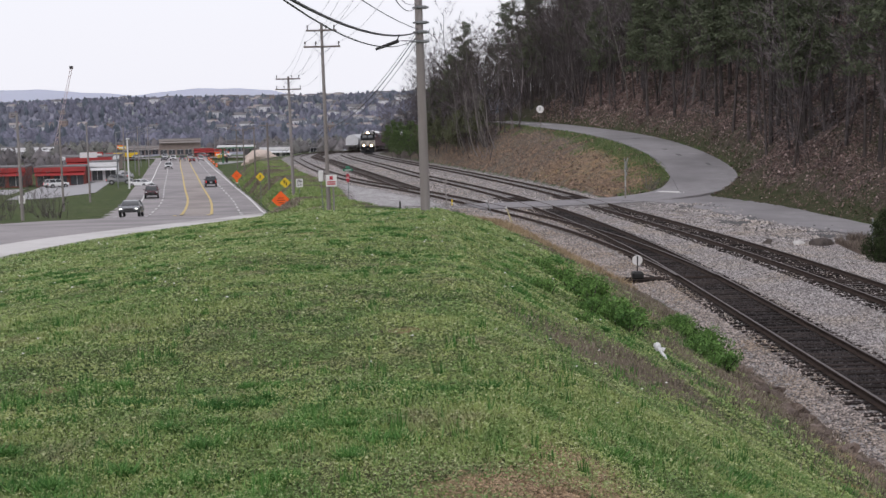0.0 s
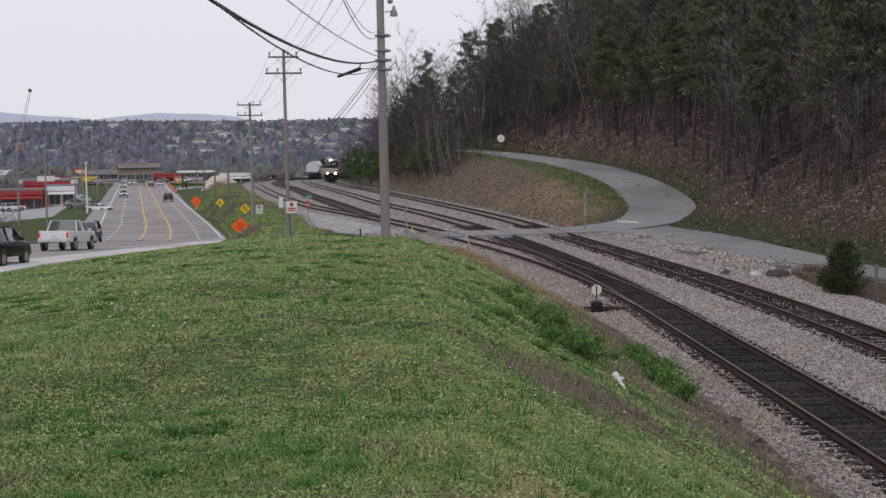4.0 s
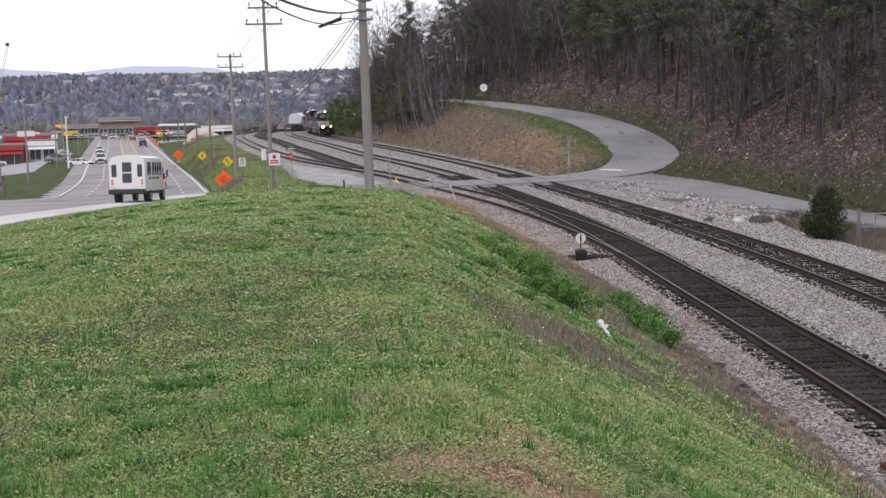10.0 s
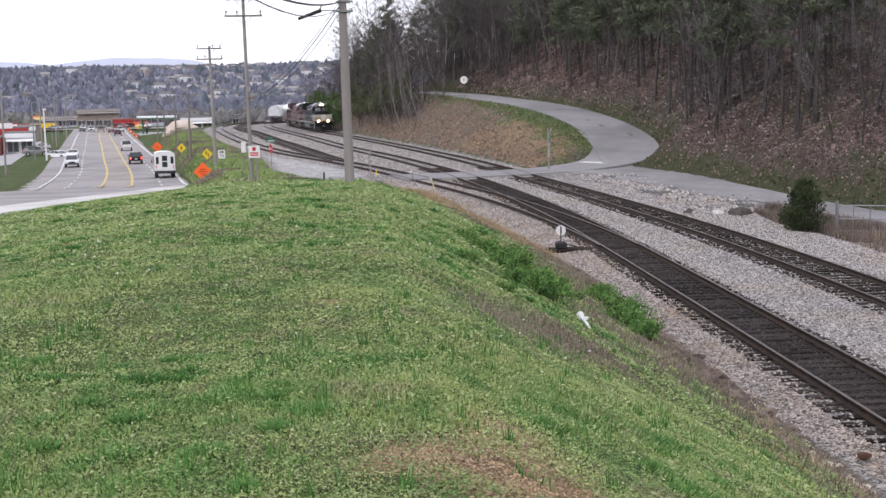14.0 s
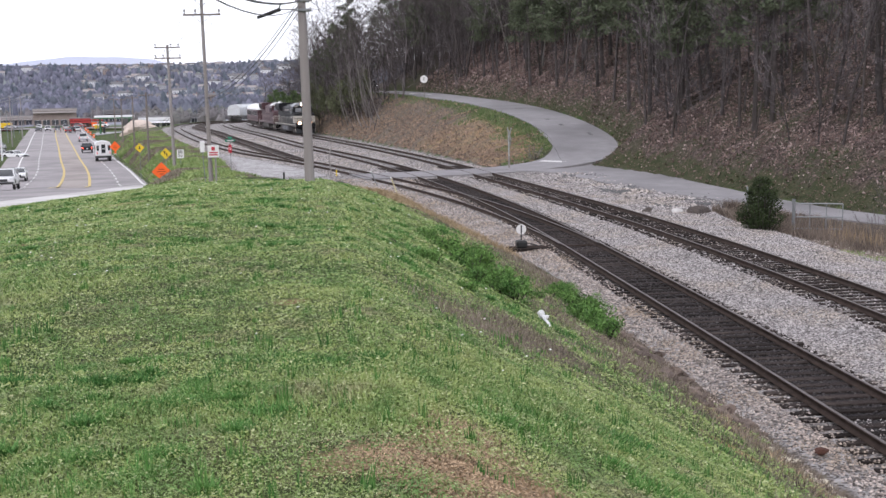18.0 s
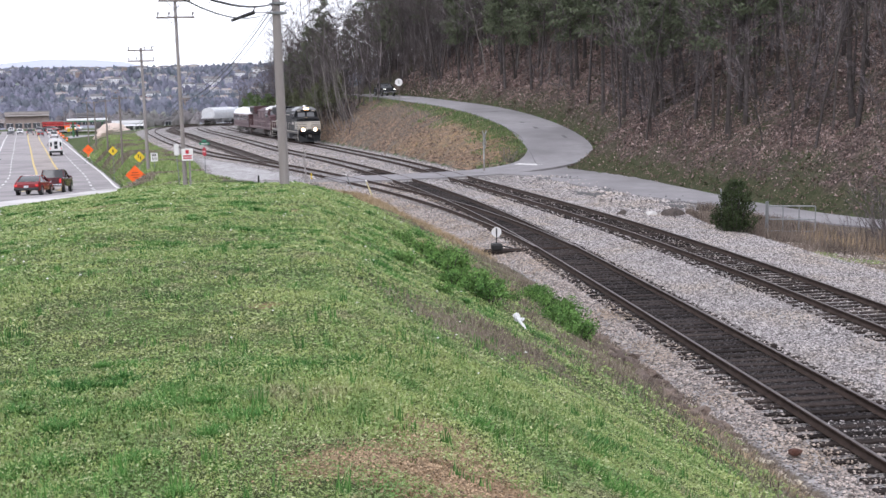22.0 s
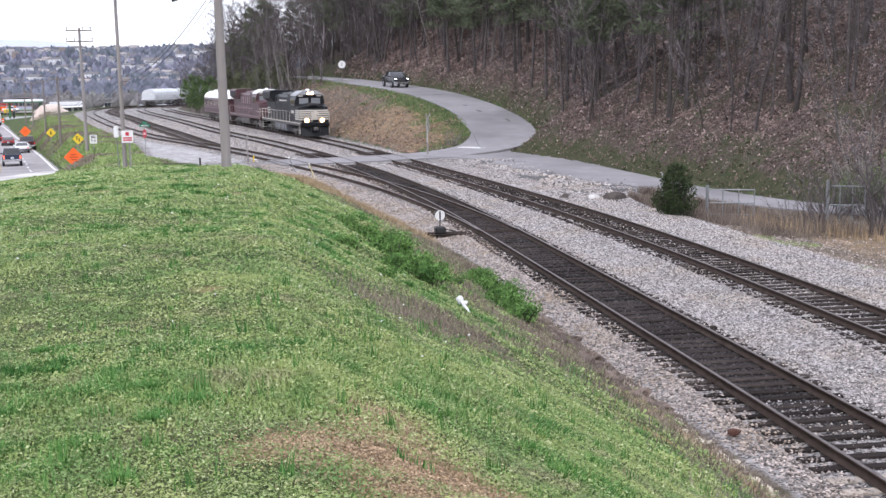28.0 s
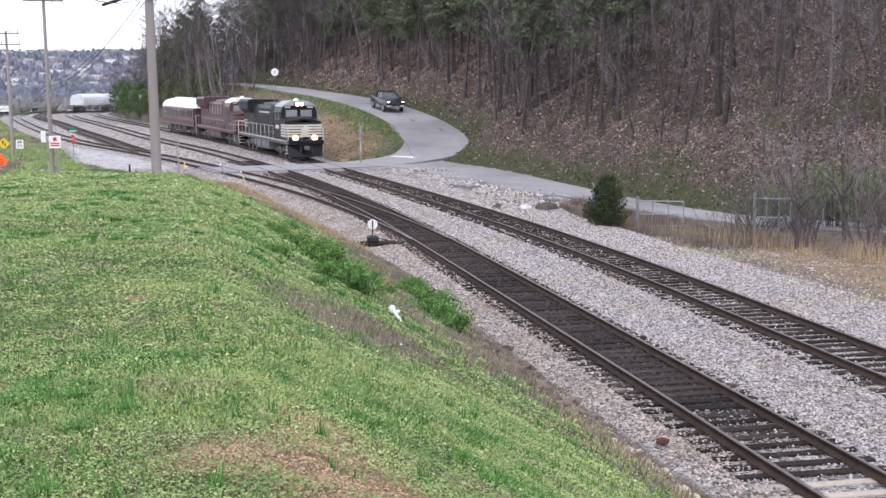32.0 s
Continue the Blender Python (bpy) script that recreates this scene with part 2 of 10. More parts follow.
M_HILLROAD = mat("pale_worn_asphalt", (0.24, 0.229, 0.237), (0.315, 0.30, 0.31), 0.92, 0, 0.8, 9, 0.2, 90, (0.20, 0.19, 0.197), 0.7, 0.2)
M_YELLOW = mat("yellow_line_paint", (0.60, 0.45, 0.16), (0.47, 0.37, 0.19), 0.8, 0, 3, 8)
M_WHITELINE = mat("white_line_paint", (0.75, 0.74, 0.73), (0.55, 0.54, 0.53), 0.8, 0, 3, 8)
M_POLE = mat("pole_wood", (0.20, 0.182, 0.178), (0.39, 0.368, 0.365), 0.9, 0, 14, 8, 0.5, 40, (0.26, 0.235, 0.225), 0.5, 0.2, stretch=0.07)
M_DARKPOLE = mat("dark_pole_wood", (0.16, 0.14, 0.125), (0.23, 0.20, 0.185), 0.9, 0, 5, 8, 0.3, 40)
M_WIRE = mat("cable_black", (0.05, 0.05, 0.055), (0.08, 0.08, 0.085), 0.6)
M_BARK = mat("grey_bark", (0.048, 0.041, 0.04), (0.125, 0.11, 0.108), 0.95, 0, 4, 8, 0.6, 30, (0.075, 0.064, 0.06), 0.5, 0.15, obj=0.3)
M_PALEBARK = mat("pale_bark", (0.165, 0.15, 0.14), (0.25, 0.23, 0.215), 0.95, 0, 4, 8, 0.4, 30, None, 0.4, 0.15, obj=0.2)
M_TWIG = mat("bare_twigs", (0.085, 0.074, 0.077), (0.225, 0.198, 0.203), 0.95, 0, 0.6, 6, 0, None, None, 0.4, 0.1, island=0.6)
M_PINE = mat("pine_needles", (0.08, 0.10, 0.064), (0.15, 0.168, 0.108), 0.9, 0, 1.2, 6, 0, None, None, 0.4, 0.1, island=0.3)
M_CEDAR = mat("cedar_green", (0.032, 0.048, 0.022), (0.062, 0.08, 0.038), 0.9, 0, 3, 6, 0, None, None, 0.4, 0.1, island=0.35)
M_SHRUB = mat("shrub_leaves", (0.045, 0.115, 0.027), (0.17, 0.29, 0.08), 0.8, 0, 3, 6, 0, None, None, 0.4, 0.2, island=0.55)
M_SPRING = mat("spring_leaves", (0.10, 0.145, 0.06), (0.155, 0.20, 0.09), 0.85, 0, 1, 6, 0, None, None, 0.4, 0.2, island=0.4)
M_PRIVET = mat("privet_leaves", (0.07, 0.115, 0.045), (0.135, 0.19, 0.075), 0.85, 0, 1, 6, 0, None, None, 0.4, 0.2, island=0.4)

# ---- plan of the place ----
# centre lines of the four tracks as x over y; the rail tops lie at z = 0
x_main = curve_at([(-60, 15.0), (20, 15.0), (38, 14.95), (50, 14.5), (60, 13.8), (70, 12.9), (82, 11.7), (95, 10.5), (106, 9.25), (115, 8.0), (123, 6.8), (135, 4.9), (150, 2.4), (170, -1.2), (180, -3.0), (204, -7.4), (235, -12.6), (258, -16.0), (276, -17.2), (292, -15.5), (308, -10.0), (330, 2), (360, 26), (400, 60)])
x_second = curve_at([(-60, 9.75), (44, 9.75), (54, 9.55), (64, 9.05), (72, 8.45), (81, 7.6), (92, 6.3), (103, 4.7), (117, 2.3), (141, -2.4), (180, -8.8), (208, -13.6), (235, -18.2), (258, -21.2), (276, -22.2), (290, -20.5), (304, -15.5), (325, -3), (360, 22), (400, 58)])
x_siding = curve_at([(43, 9.75), (50, 9.5), (58, 8.8), (66, 7.75), (76, 5.9), (84, 4.1), (96, 1.3), (106, -1.3), (116, -4.3), (132, -9.2), (162, -16.0), (200, -23.0), (239, -29.2), (258, -31.0), (280, -30.5), (300, -26)])
x_spur = curve_at([(108, -1.9), (115, -3.2), (129, -5.6), (142, -7.8), (174, -13.4), (208, -19.0), (246, -25.8), (262, -27.2), (280, -26.2), (300, -21)])

# right edge of the highway's shoulder, and its level
x_shoulder = curve_at([(-80, -22), (0, -17.5), (46, -15.9), (58, -15.6), (78, -15.2), (98, -14.6), (112, -16.4), (130, -19.6), (160, -25.6), (196, -33.7), (260, -47.9), (330, -63.6), (360, -70.2), (530, -107.5), (900, -187)])
z_highway = curve_at([(-80, 2.4), (0, 2.3), (30, 1.9), (50, 1.35), (65, 0.6), (85, -0.5), (106, -1.6), (120, -2.5), (140, -3.1), (163, -3.45), (196, -3.6), (260, -3.9), (360, -4.1), (530, -4.3), (900, -5)])
HIGHWAY_W = 19.0      # shoulder, five lanes, kerb

# the road up the hill, from the crossing: run, x, y, z
HILL_ROAD = [(0, 2.0, 87.8, -0.085), (4, 6, 88.6, -0.075), (8, 10.5, 90, -0.07), (13, 15, 92.2, -0.04), (19, 19.6, 95.6, 0.35), (24, 21.6, 100, 1.05), (29.5, 22.3, 105.5, 1.75), (38, 22.0, 114, 2.75), (48, 20.9, 123.5, 3.65), (61, 19.3, 136.6, 4.4), (82, 16.2, 157, 5.15), (105, 12.8, 179.5, 5.8), (127, 7.5, 201, 6.2), (145, 6.5, 218, 5.6), (172, 14, 243, 2.0), (205, 36, 267, -2), (240, 66, 284, -3.5)]
hill_road = curve_at(HILL_ROAD)
# the lower road along the foot of the wood
LOW_ROAD = [(0, 14.5, 93.0, 0.0), (6, 18.6, 89.0, -0.1), (11, 20.6, 84.4, -0.3), (20, 22.1, 75.5, -0.5), (29, 22.9, 67, -0.6), (36, 23.8, 60, -0.6), (42, 25.6, 54.4, -0.6), (47, 28.6, 50.6, -0.6), (53, 33, 47.2, -0.6), (61, 40, 43.7, -0.6), (77, 55, 38.5, -0.6), (104, 80, 33.5, -0.6)]
low_road = curve_at(LOW_ROAD)


def along(curve, table, x, y, lo, hi, step=1.0):
    """Nearest distance to a curve, the side (right of its run is positive) and its level there."""
    s = np.arange(lo, hi, step)
    p = curve(s)
    d = np.gradient(p, axis=0)
    best = np.full(x.shape, 1e9)
    side, lev, run = np.zeros(x.shape), np.zeros(x.shape), np.zeros(x.shape)
    for k in range(len(s)):
        q = np.hypot(x - p[k, 0], y - p[k, 1])
        m = q < best
        best = np.where(m, q, best)
        side = np.where(m, d[k, 1] * (x - p[k, 0]) - d[k, 0] * (y - p[k, 1]), side)
        lev, run = np.where(m, p[k, 2], lev), np.where(m, s[k], run)
    return best, side, lev, run


def left_edge(y):
    return np.interp(y, [-60, 16, 30, 38, 44, 50, 57, 65, 74, 84, 92, 100, 116, 132, 162, 200, 239, 262, 300], [7.9, 7.7, 7.5, 7.5, 7.0, 6.4, 5.8, 4.9, 4.0, 1.5, -5.0, -8.0, -10.0, -12.5, -18.8, -26, -32.5, -34.5, -30])


def height(x, y):
    """The lie of the land."""
    x, y = np.asarray(x, float), np.asarray(y, float)
    bed = -0.30
    xl, xs, zh = left_edge(y), x_shoulder(np.clip(y, -420, 900)), z_highway(np.clip(y, -420, 900))
    # grass bank between highway and tracks
    crest = np.interp(y, [-60, 0, 20, 45, 60, 75, 88, 110, 140, 900], [4.4, 4.4, 3.75, 2.75, 1.75, 0.65, -0.05, -0.35, -0.5, -0.5])
    top = np.interp(y, [-60, 6.5, 9, 14, 40, 60, 90, 900], [0.3, 0.3, 0.3, 0.3, 0.2, -0.8, -5.5, -9])
    top = np.where(y > 90, xl - 0.5, top)
    u_right = np.clip((x - top) / np.maximum(xl - top, 0.1), 0, 1)
    z_right = crest + (bed - crest) * u_right ** np.interp(y, [6, 14, 40, 80], [1.28, 1.1, 1.06, 1.0])
    brow = np.minimum(top - 4.0, top)
    u_left = np.clip((brow - x) / np.maximum(brow - xs, 0.1), 0, 1)
    z_left = crest + (zh - crest) * (0.7 * u_left + 0.3 * smoothstep(0, 1, u_left))
    z = np.where(x > top, z_right, np.where(x > brow, crest, z_left))
    z = np.where(x > xl, bed, z)
    # left of the highway
    out = xs - HIGHWAY_W - x
    z = np.where(x < xs, zh, z)
    z = np.where((x < xs - 0.3) & (x > xs - 16.3), zh - 0.35, z)
    z = np.where(out > 0, zh - 0.9 * smoothstep(0, 14, out), z)
    # right of the tracks
    xr = x_main(np.clip(y, -60, 400)) + 2.7
    dh, sh, lh, rh = along(hill_road, HILL_ROAD, x, y, 10, 160)
    dl, sl, ll, rl = along(low_road, LOW_ROAD, x, y, 0, 104)
    right = x > xr
    # spoil bank between main track and hill road
    inner = (y > 93) & right
    gap = np.maximum(dh - 2.9, 0)
    w = np.maximum(x - xr, 0)
    u = w / np.maximum(w + gap, 0.1)
    z_bank = bed + (lh - bed) * np.clip(u, 0, 1) ** 0.75
    z = np.where(inner, z_bank, z)
    # flat by the low road
    z = np.where(right & (y <= 93), bed - 0.3 * smoothstep(0, 5, w), z)
    z = np.where(right & (y <= 93) & (dl < 6), ll - 0.02, z)
    # wooded hill
    up_h = np.where(sh > 0, dh - 3.0, -1)
    up_l = np.where(sl < 0, dl - 3.3, -1)
    first = (y > 97 + 0.0 * x)
    up = np.where(first & (rh > 20), up_h, np.where(rl > 8, up_l, np.minimum(up_h, up_l)))
    up = np.where(right, up, -1)
    base = np.where(first, lh, ll)
    hill = 62 * (1 - np.exp(-np.maximum(up, 0) / 88.0)) * (1 - 0.9 * smoothstep(160, 330, np.abs(y - 80) - 0.4 * np.maximum(x, 0)))
    z = np.where(up > 0, base + hill + 0.5 * smoothstep(0, 3, up) * (1 + value_noise(x, y, 4, 3)) + smoothstep(4, 20, up) * value_noise(x, y, 17, 5) * 1.2, z)
    # apron of the level crossing
    pc = hill_road(np.arange(0, 14, 1.0))
    dc = np.min([np.hypot(x - p[0], y - p[1]) for p in pc], axis=0)
    z = np.maximum(z, np.where(dc < 6, -0.10 + (-0.32 + 0.10) * smoothstep(2.6, 4.2, dc), -99))
    # beds raised to the ties
    for cx, y0 in ((x_main, -99), (x_second, -99), (x_siding, 46)):
        dt = np.abs(x - cx(np.clip(y, -60, 400)))
        z = np.where((y > y0) & (y < 280) & (dt < 2.4), np.maximum(z, -0.215 - 0.09 * smoothstep(1.5, 2.4, dt)), z)
    # nothing stands above the roads
    z = np.where((dh < 3.2) & (rh < 150), np.minimum(z, lh - 0.03), z)
    z = np.where(dl < 3.3, np.minimum(z, ll - 0.03), z)
    # beyond the bend: the hill's end falls to the valley
    far = y > 215
    z_end = np.where(right & far, bed + 0.32 * np.minimum(w, 60), z)
    z = np.where(right, z + (z_end - z) * smoothstep(205, 240, y), z)
    # valley, town hill and far ridges
    r = np.hypot(x, y)
    valley = smoothstep(310, 420, y)
    zv = -5.0 + 64 * smoothstep(700, 2100, r + 120 * value_noise(x, y, 260, 9)) * (0.85 + 0.16 * value_noise(x, y, 420, 11))
    xs_far = (x < xs + 2) & (x > xs - HIGHWAY_W - 2) & (y < 900)
    z = np.where(xs_far & (y > 300), zh - 0.3, z + (zv - z) * valley)
    behind = smoothstep(30, 200, -y)
    z = np.where(np.abs(x - xs + 10) < 13, z, z + (np.where(x > 20, 20.0, 2.2) - z) * behind)
    side = smoothstep(60, 200, -x - 0.22 * np.maximum(y, 0))
    z = np.where(y < 310, z + (-4.6 + np.where(r > 700, zv + 5, 0) - z) * side, z)
    # small unevenness of open ground
    z = z + 0.05 * value_noise(x, y, 2.3, 21) * smoothstep(0.3, 2, xl - x) * smoothstep(0.3, 2, x - xs) + 0.12 * value_noise(x, y, 0.9, 22) * smoothstep(0.2, 1, up) * (up < 60)
    return z


# bare earth on the bank: place, radius, strength
DIRT_SPOTS = [(0.2, 5.65, 0.3, 0.7), (0.55, 5.6, 0.4, 0.9), (0.9, 5.45, 0.5, 1.0), (1.35, 5.45, 0.4, 0.9), (0.75, 6.1, 0.35, 0.8), (0.7, 5.05, 0.35, 0.8), (1.75, 5.6, 0.25, 0.5), (0.7, 6.6, 0.2, 0.55), (-0.1, 6.7, 0.3, 0.6), (-0.62, 27.2, 0.8, 0.6), (-0.33, 11.28, 0.35, 0.5), (-2.9, 8.7, 0.2, 0.55), (1.6, 8.0, 0.3, 0.4), (-3.4, 30, 1.2, 0.45), (-6.5, 36, 1.6, 0.5), (-5, 20, 0.5, 0.45), (1.9, 7.2, 0.3, 0.55), (3.2, 11.6, 0.45, 0.5), (4.3, 13.5, 0.5, 0.5), (5.2, 15.0, 0.6, 0.55), (2.6, 9.3, 0.3, 0.45), (4.0, 10.6, 0.5, 0.5), (4.9, 12.2, 0.5, 0.55)]
# dead brown growth on the cut bank: place, radii along x and y, strength
WEED_SPOTS = [(1.45, 13.86, 0.55, 1.4, 0.7), (1.83, 13.98, 0.55, 1.4, 0.9), (2.38, 14.87, 0.55, 1.4, 0.95), (2.94, 15.5, 0.55, 1.4, 0.95), (4.04, 17.99, 0.55, 1.4, 0.9), (5.12, 20.06, 0.55, 1.4, 0.85), (6.04, 21.49, 0.55, 1.4, 0.6), (2.46, 16.36, 0.55, 1.4, 0.8), (6.6, 34.0, 0.7, 7.0, 0.7), (4.5, 24.5, 0.9, 3.5, 0.9), (5.4, 22.0, 0.8, 2.5, 1.0), (5.0, 31.0, 0.9, 4.0, 0.85), (6.5, 26.0, 0.7, 5.0, 1.0)]


def axis(marks):
    """Grid lines from (value, step) marks."""
    out, v = [], marks[0][0]
    for (a, s0), (b, s1) in zip(marks, marks[1:]):
        v = a
        while v < b - 1e-6:
            out.append(v)
            v += s0 + (s1 - s0) * (v - a) / (b - a)
    return np.array(out + [marks[-1][0]])


def ground_material():
    m = bpy.data.materials.new("open_ground")
    m.use_nodes = True
    n, l = m.node_tree.nodes, m.node_tree.links
    b = n["Principled BSDF"]
    b.inputs["Roughness"].default_value, b.inputs["Specular IOR Level"].default_value = 0.95, 0.15
    pos = n.new("ShaderNodeNewGeometry").outputs["Position"]

    def noise_at(scale, detail=6, rough=0.6):
        q = n.new("ShaderNodeTexNoise")
        q.inputs["Scale"].default_value, q.inputs["Detail"].default_value, q.inputs["Roughness"].default_value = scale, detail, rough
        l.new(pos, q.inputs["Vector"])
        return q.outputs["Fac"]

    def span(fac, lo, hi):
        q = n.new("ShaderNodeMapRange")
        q.inputs[1].default_value, q.inputs[2].default_value = lo, hi
        l.new(fac, q.inputs[0])
        return q.outputs[0]

    def blend(fac, a, c):
        q = n.new("ShaderNodeMix")
        q.data_type = "RGBA"
        if isinstance(fac, float):
            q.inputs[0].default_value = fac
        else:
            l.new(fac, q.inputs[0])
        for k, v in ((6, a), (7, c)):
            if isinstance(v, tuple):
                q.inputs[k].default_value = (*v, 1)
            else:
                l.new(v, q.inputs[k])
        return q.outputs[2]

    def cells(scale):
        q = n.new("ShaderNodeTexVoronoi")
        q.inputs["Scale"].default_value = scale
        l.new(pos, q.inputs["Vector"])
        w = n.new("ShaderNodeSeparateColor")
        l.new(q.outputs["Color"], w.inputs[0])
        return w.outputs[0]

    def mask(name, wob=0.35):
        a = n.new("ShaderNodeAttribute")
        a.attribute_name = name
        s = n.new("ShaderNodeMath")
        s.operation = "MULTIPLY_ADD"
        s.inputs[1].default_value, s.inputs[2].default_value = wob * 2, -wob
        l.new(noise_at(1.6, 5), s.inputs[0])
        t = n.new("ShaderNodeMath")
        t.operation = "ADD"
        l.new(a.outputs["Fac"], t.inputs[0])
        l.new(s.outputs[0], t.inputs[1])
        return span(t.outputs[0], 0.38, 0.62)

    grass = blend(span(noise_at(0.35, 5), 0.4, 0.62), (0.05, 0.085, 0.024), (0.095, 0.125, 0.04))
    grass = blend(span(noise_at(1.1, 6), 0.5, 0.68), grass, (0.15, 0.14, 0.08))
    grass = blend(span(noise_at(9, 6, 0.75), 0.42, 0.66), grass, (0.026, 0.036, 0.013))
    litter = blend(span(cells(8.0), 0.25, 1.0), (0.03, 0.022, 0.02), (0.20, 0.152, 0.138))
    litter = blend(span(noise_at(4, 5, 0.7), 0.5, 0.62), litter, (0.06, 0.045, 0.04))
    litter = blend(span(noise_at(0.25, 5), 0.45, 0.65), litter, (0.062, 0.066, 0.038))
    dirt = blend(span(noise_at(6, 8, 0.75), 0.4, 0.62), (0.25, 0.155, 0.082), (0.45, 0.315, 0.185))
    dirt = blend(span(noise_at(45, 3, 0.7), 0.5, 0.68), dirt, (0.13, 0.083, 0.055))
    dirt = blend(span(noise_at(1.5, 6), 0.52, 0.68), dirt, (0.17, 0.17, 0.085))
    gravel = blend(span(noise_at(26, 4, 0.7), 0.36, 0.62), (0.13, 0.116, 0.113), (0.45, 0.425, 0.42))
    gravel = blend(span(noise_at(0.5, 6), 0.52, 0.72), gravel, (0.27, 0.235, 0.22))
    gravel = blend(span(noise_at(4.0, 8, 0.8), 0.5, 0.7), gravel, (0.20, 0.185, 0.175))
    gravel = blend(span(noise_at(0.9, 9, 0.85), 0.44, 0.66), gravel, (0.47, 0.45, 0.445))
    gravel = blend(span(noise_at(0.3, 9, 0.8), 0.53, 0.68), gravel, (0.24, 0.205, 0.185))
    gravel = blend(span(cells(6.0), 0.62, 1.0), gravel, (0.13, 0.115, 0.11))
    gravel = blend(span(cells(4.0), 0.7, 1.0), gravel, (0.44, 0.42, 0.415))
    gravel = blend(span(cells(19.0), 0.55, 0.8), gravel, (0.085, 0.075, 0.072))
    under = blend(span(noise_at(2.6, 8, 0.8), 0.4, 0.62), (0.03, 0.042, 0.016), (0.085, 0.076, 0.048))
    weeds = blend(span(noise_at(3, 7, 0.75), 0.38, 0.6), (0.085, 0.066, 0.053), (0.20, 0.163, 0.13))
    # far woodland floor, its blue-grey tint put in for haze
    farwood_haze = blend(span(noise_at(0.03, 8, 0.7), 0.35, 0.65), (0.19, 0.19, 0.235), (0.28, 0.275, 0.33))
    farwood_haze = blend(span(noise_at(0.008, 4), 0.5, 0.6), farwood_haze, (0.20, 0.235, 0.21))
    dust = blend(span(noise_at(1.2, 8, 0.8), 0.4, 0.62), (0.30, 0.285, 0.285), (0.54, 0.525, 0.53))
    dust = blend(span(cells(9.0), 0.6, 0.95), dust, (0.24, 0.225, 0.22))
    out = grass
    for nm, col, wob in (("weeds", weeds, 0.4), ("undergrowth", under, 0.3), ("litter", litter, 0.35), ("dirt", dirt, 0.45), ("gravel", gravel, 0.32), ("pale", dust, 0.8), ("oil", (0.03, 0.027, 0.028), 0.5), ("farwood_haze", farwood_haze, 0.2)):
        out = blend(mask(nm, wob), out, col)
    l.new(out, b.inputs["Base Color"])
    bp = n.new("ShaderNodeBump")
    bp.inputs["Strength"].default_value, bp.inputs["Distance"].default_value = 0.7, 0.08
    l.new(noise_at(14, 7, 0.8), bp.inputs["Height"])
    l.new(bp.outputs[0], b.inputs["Normal"])
    return m


M_GROUND = ground_material()


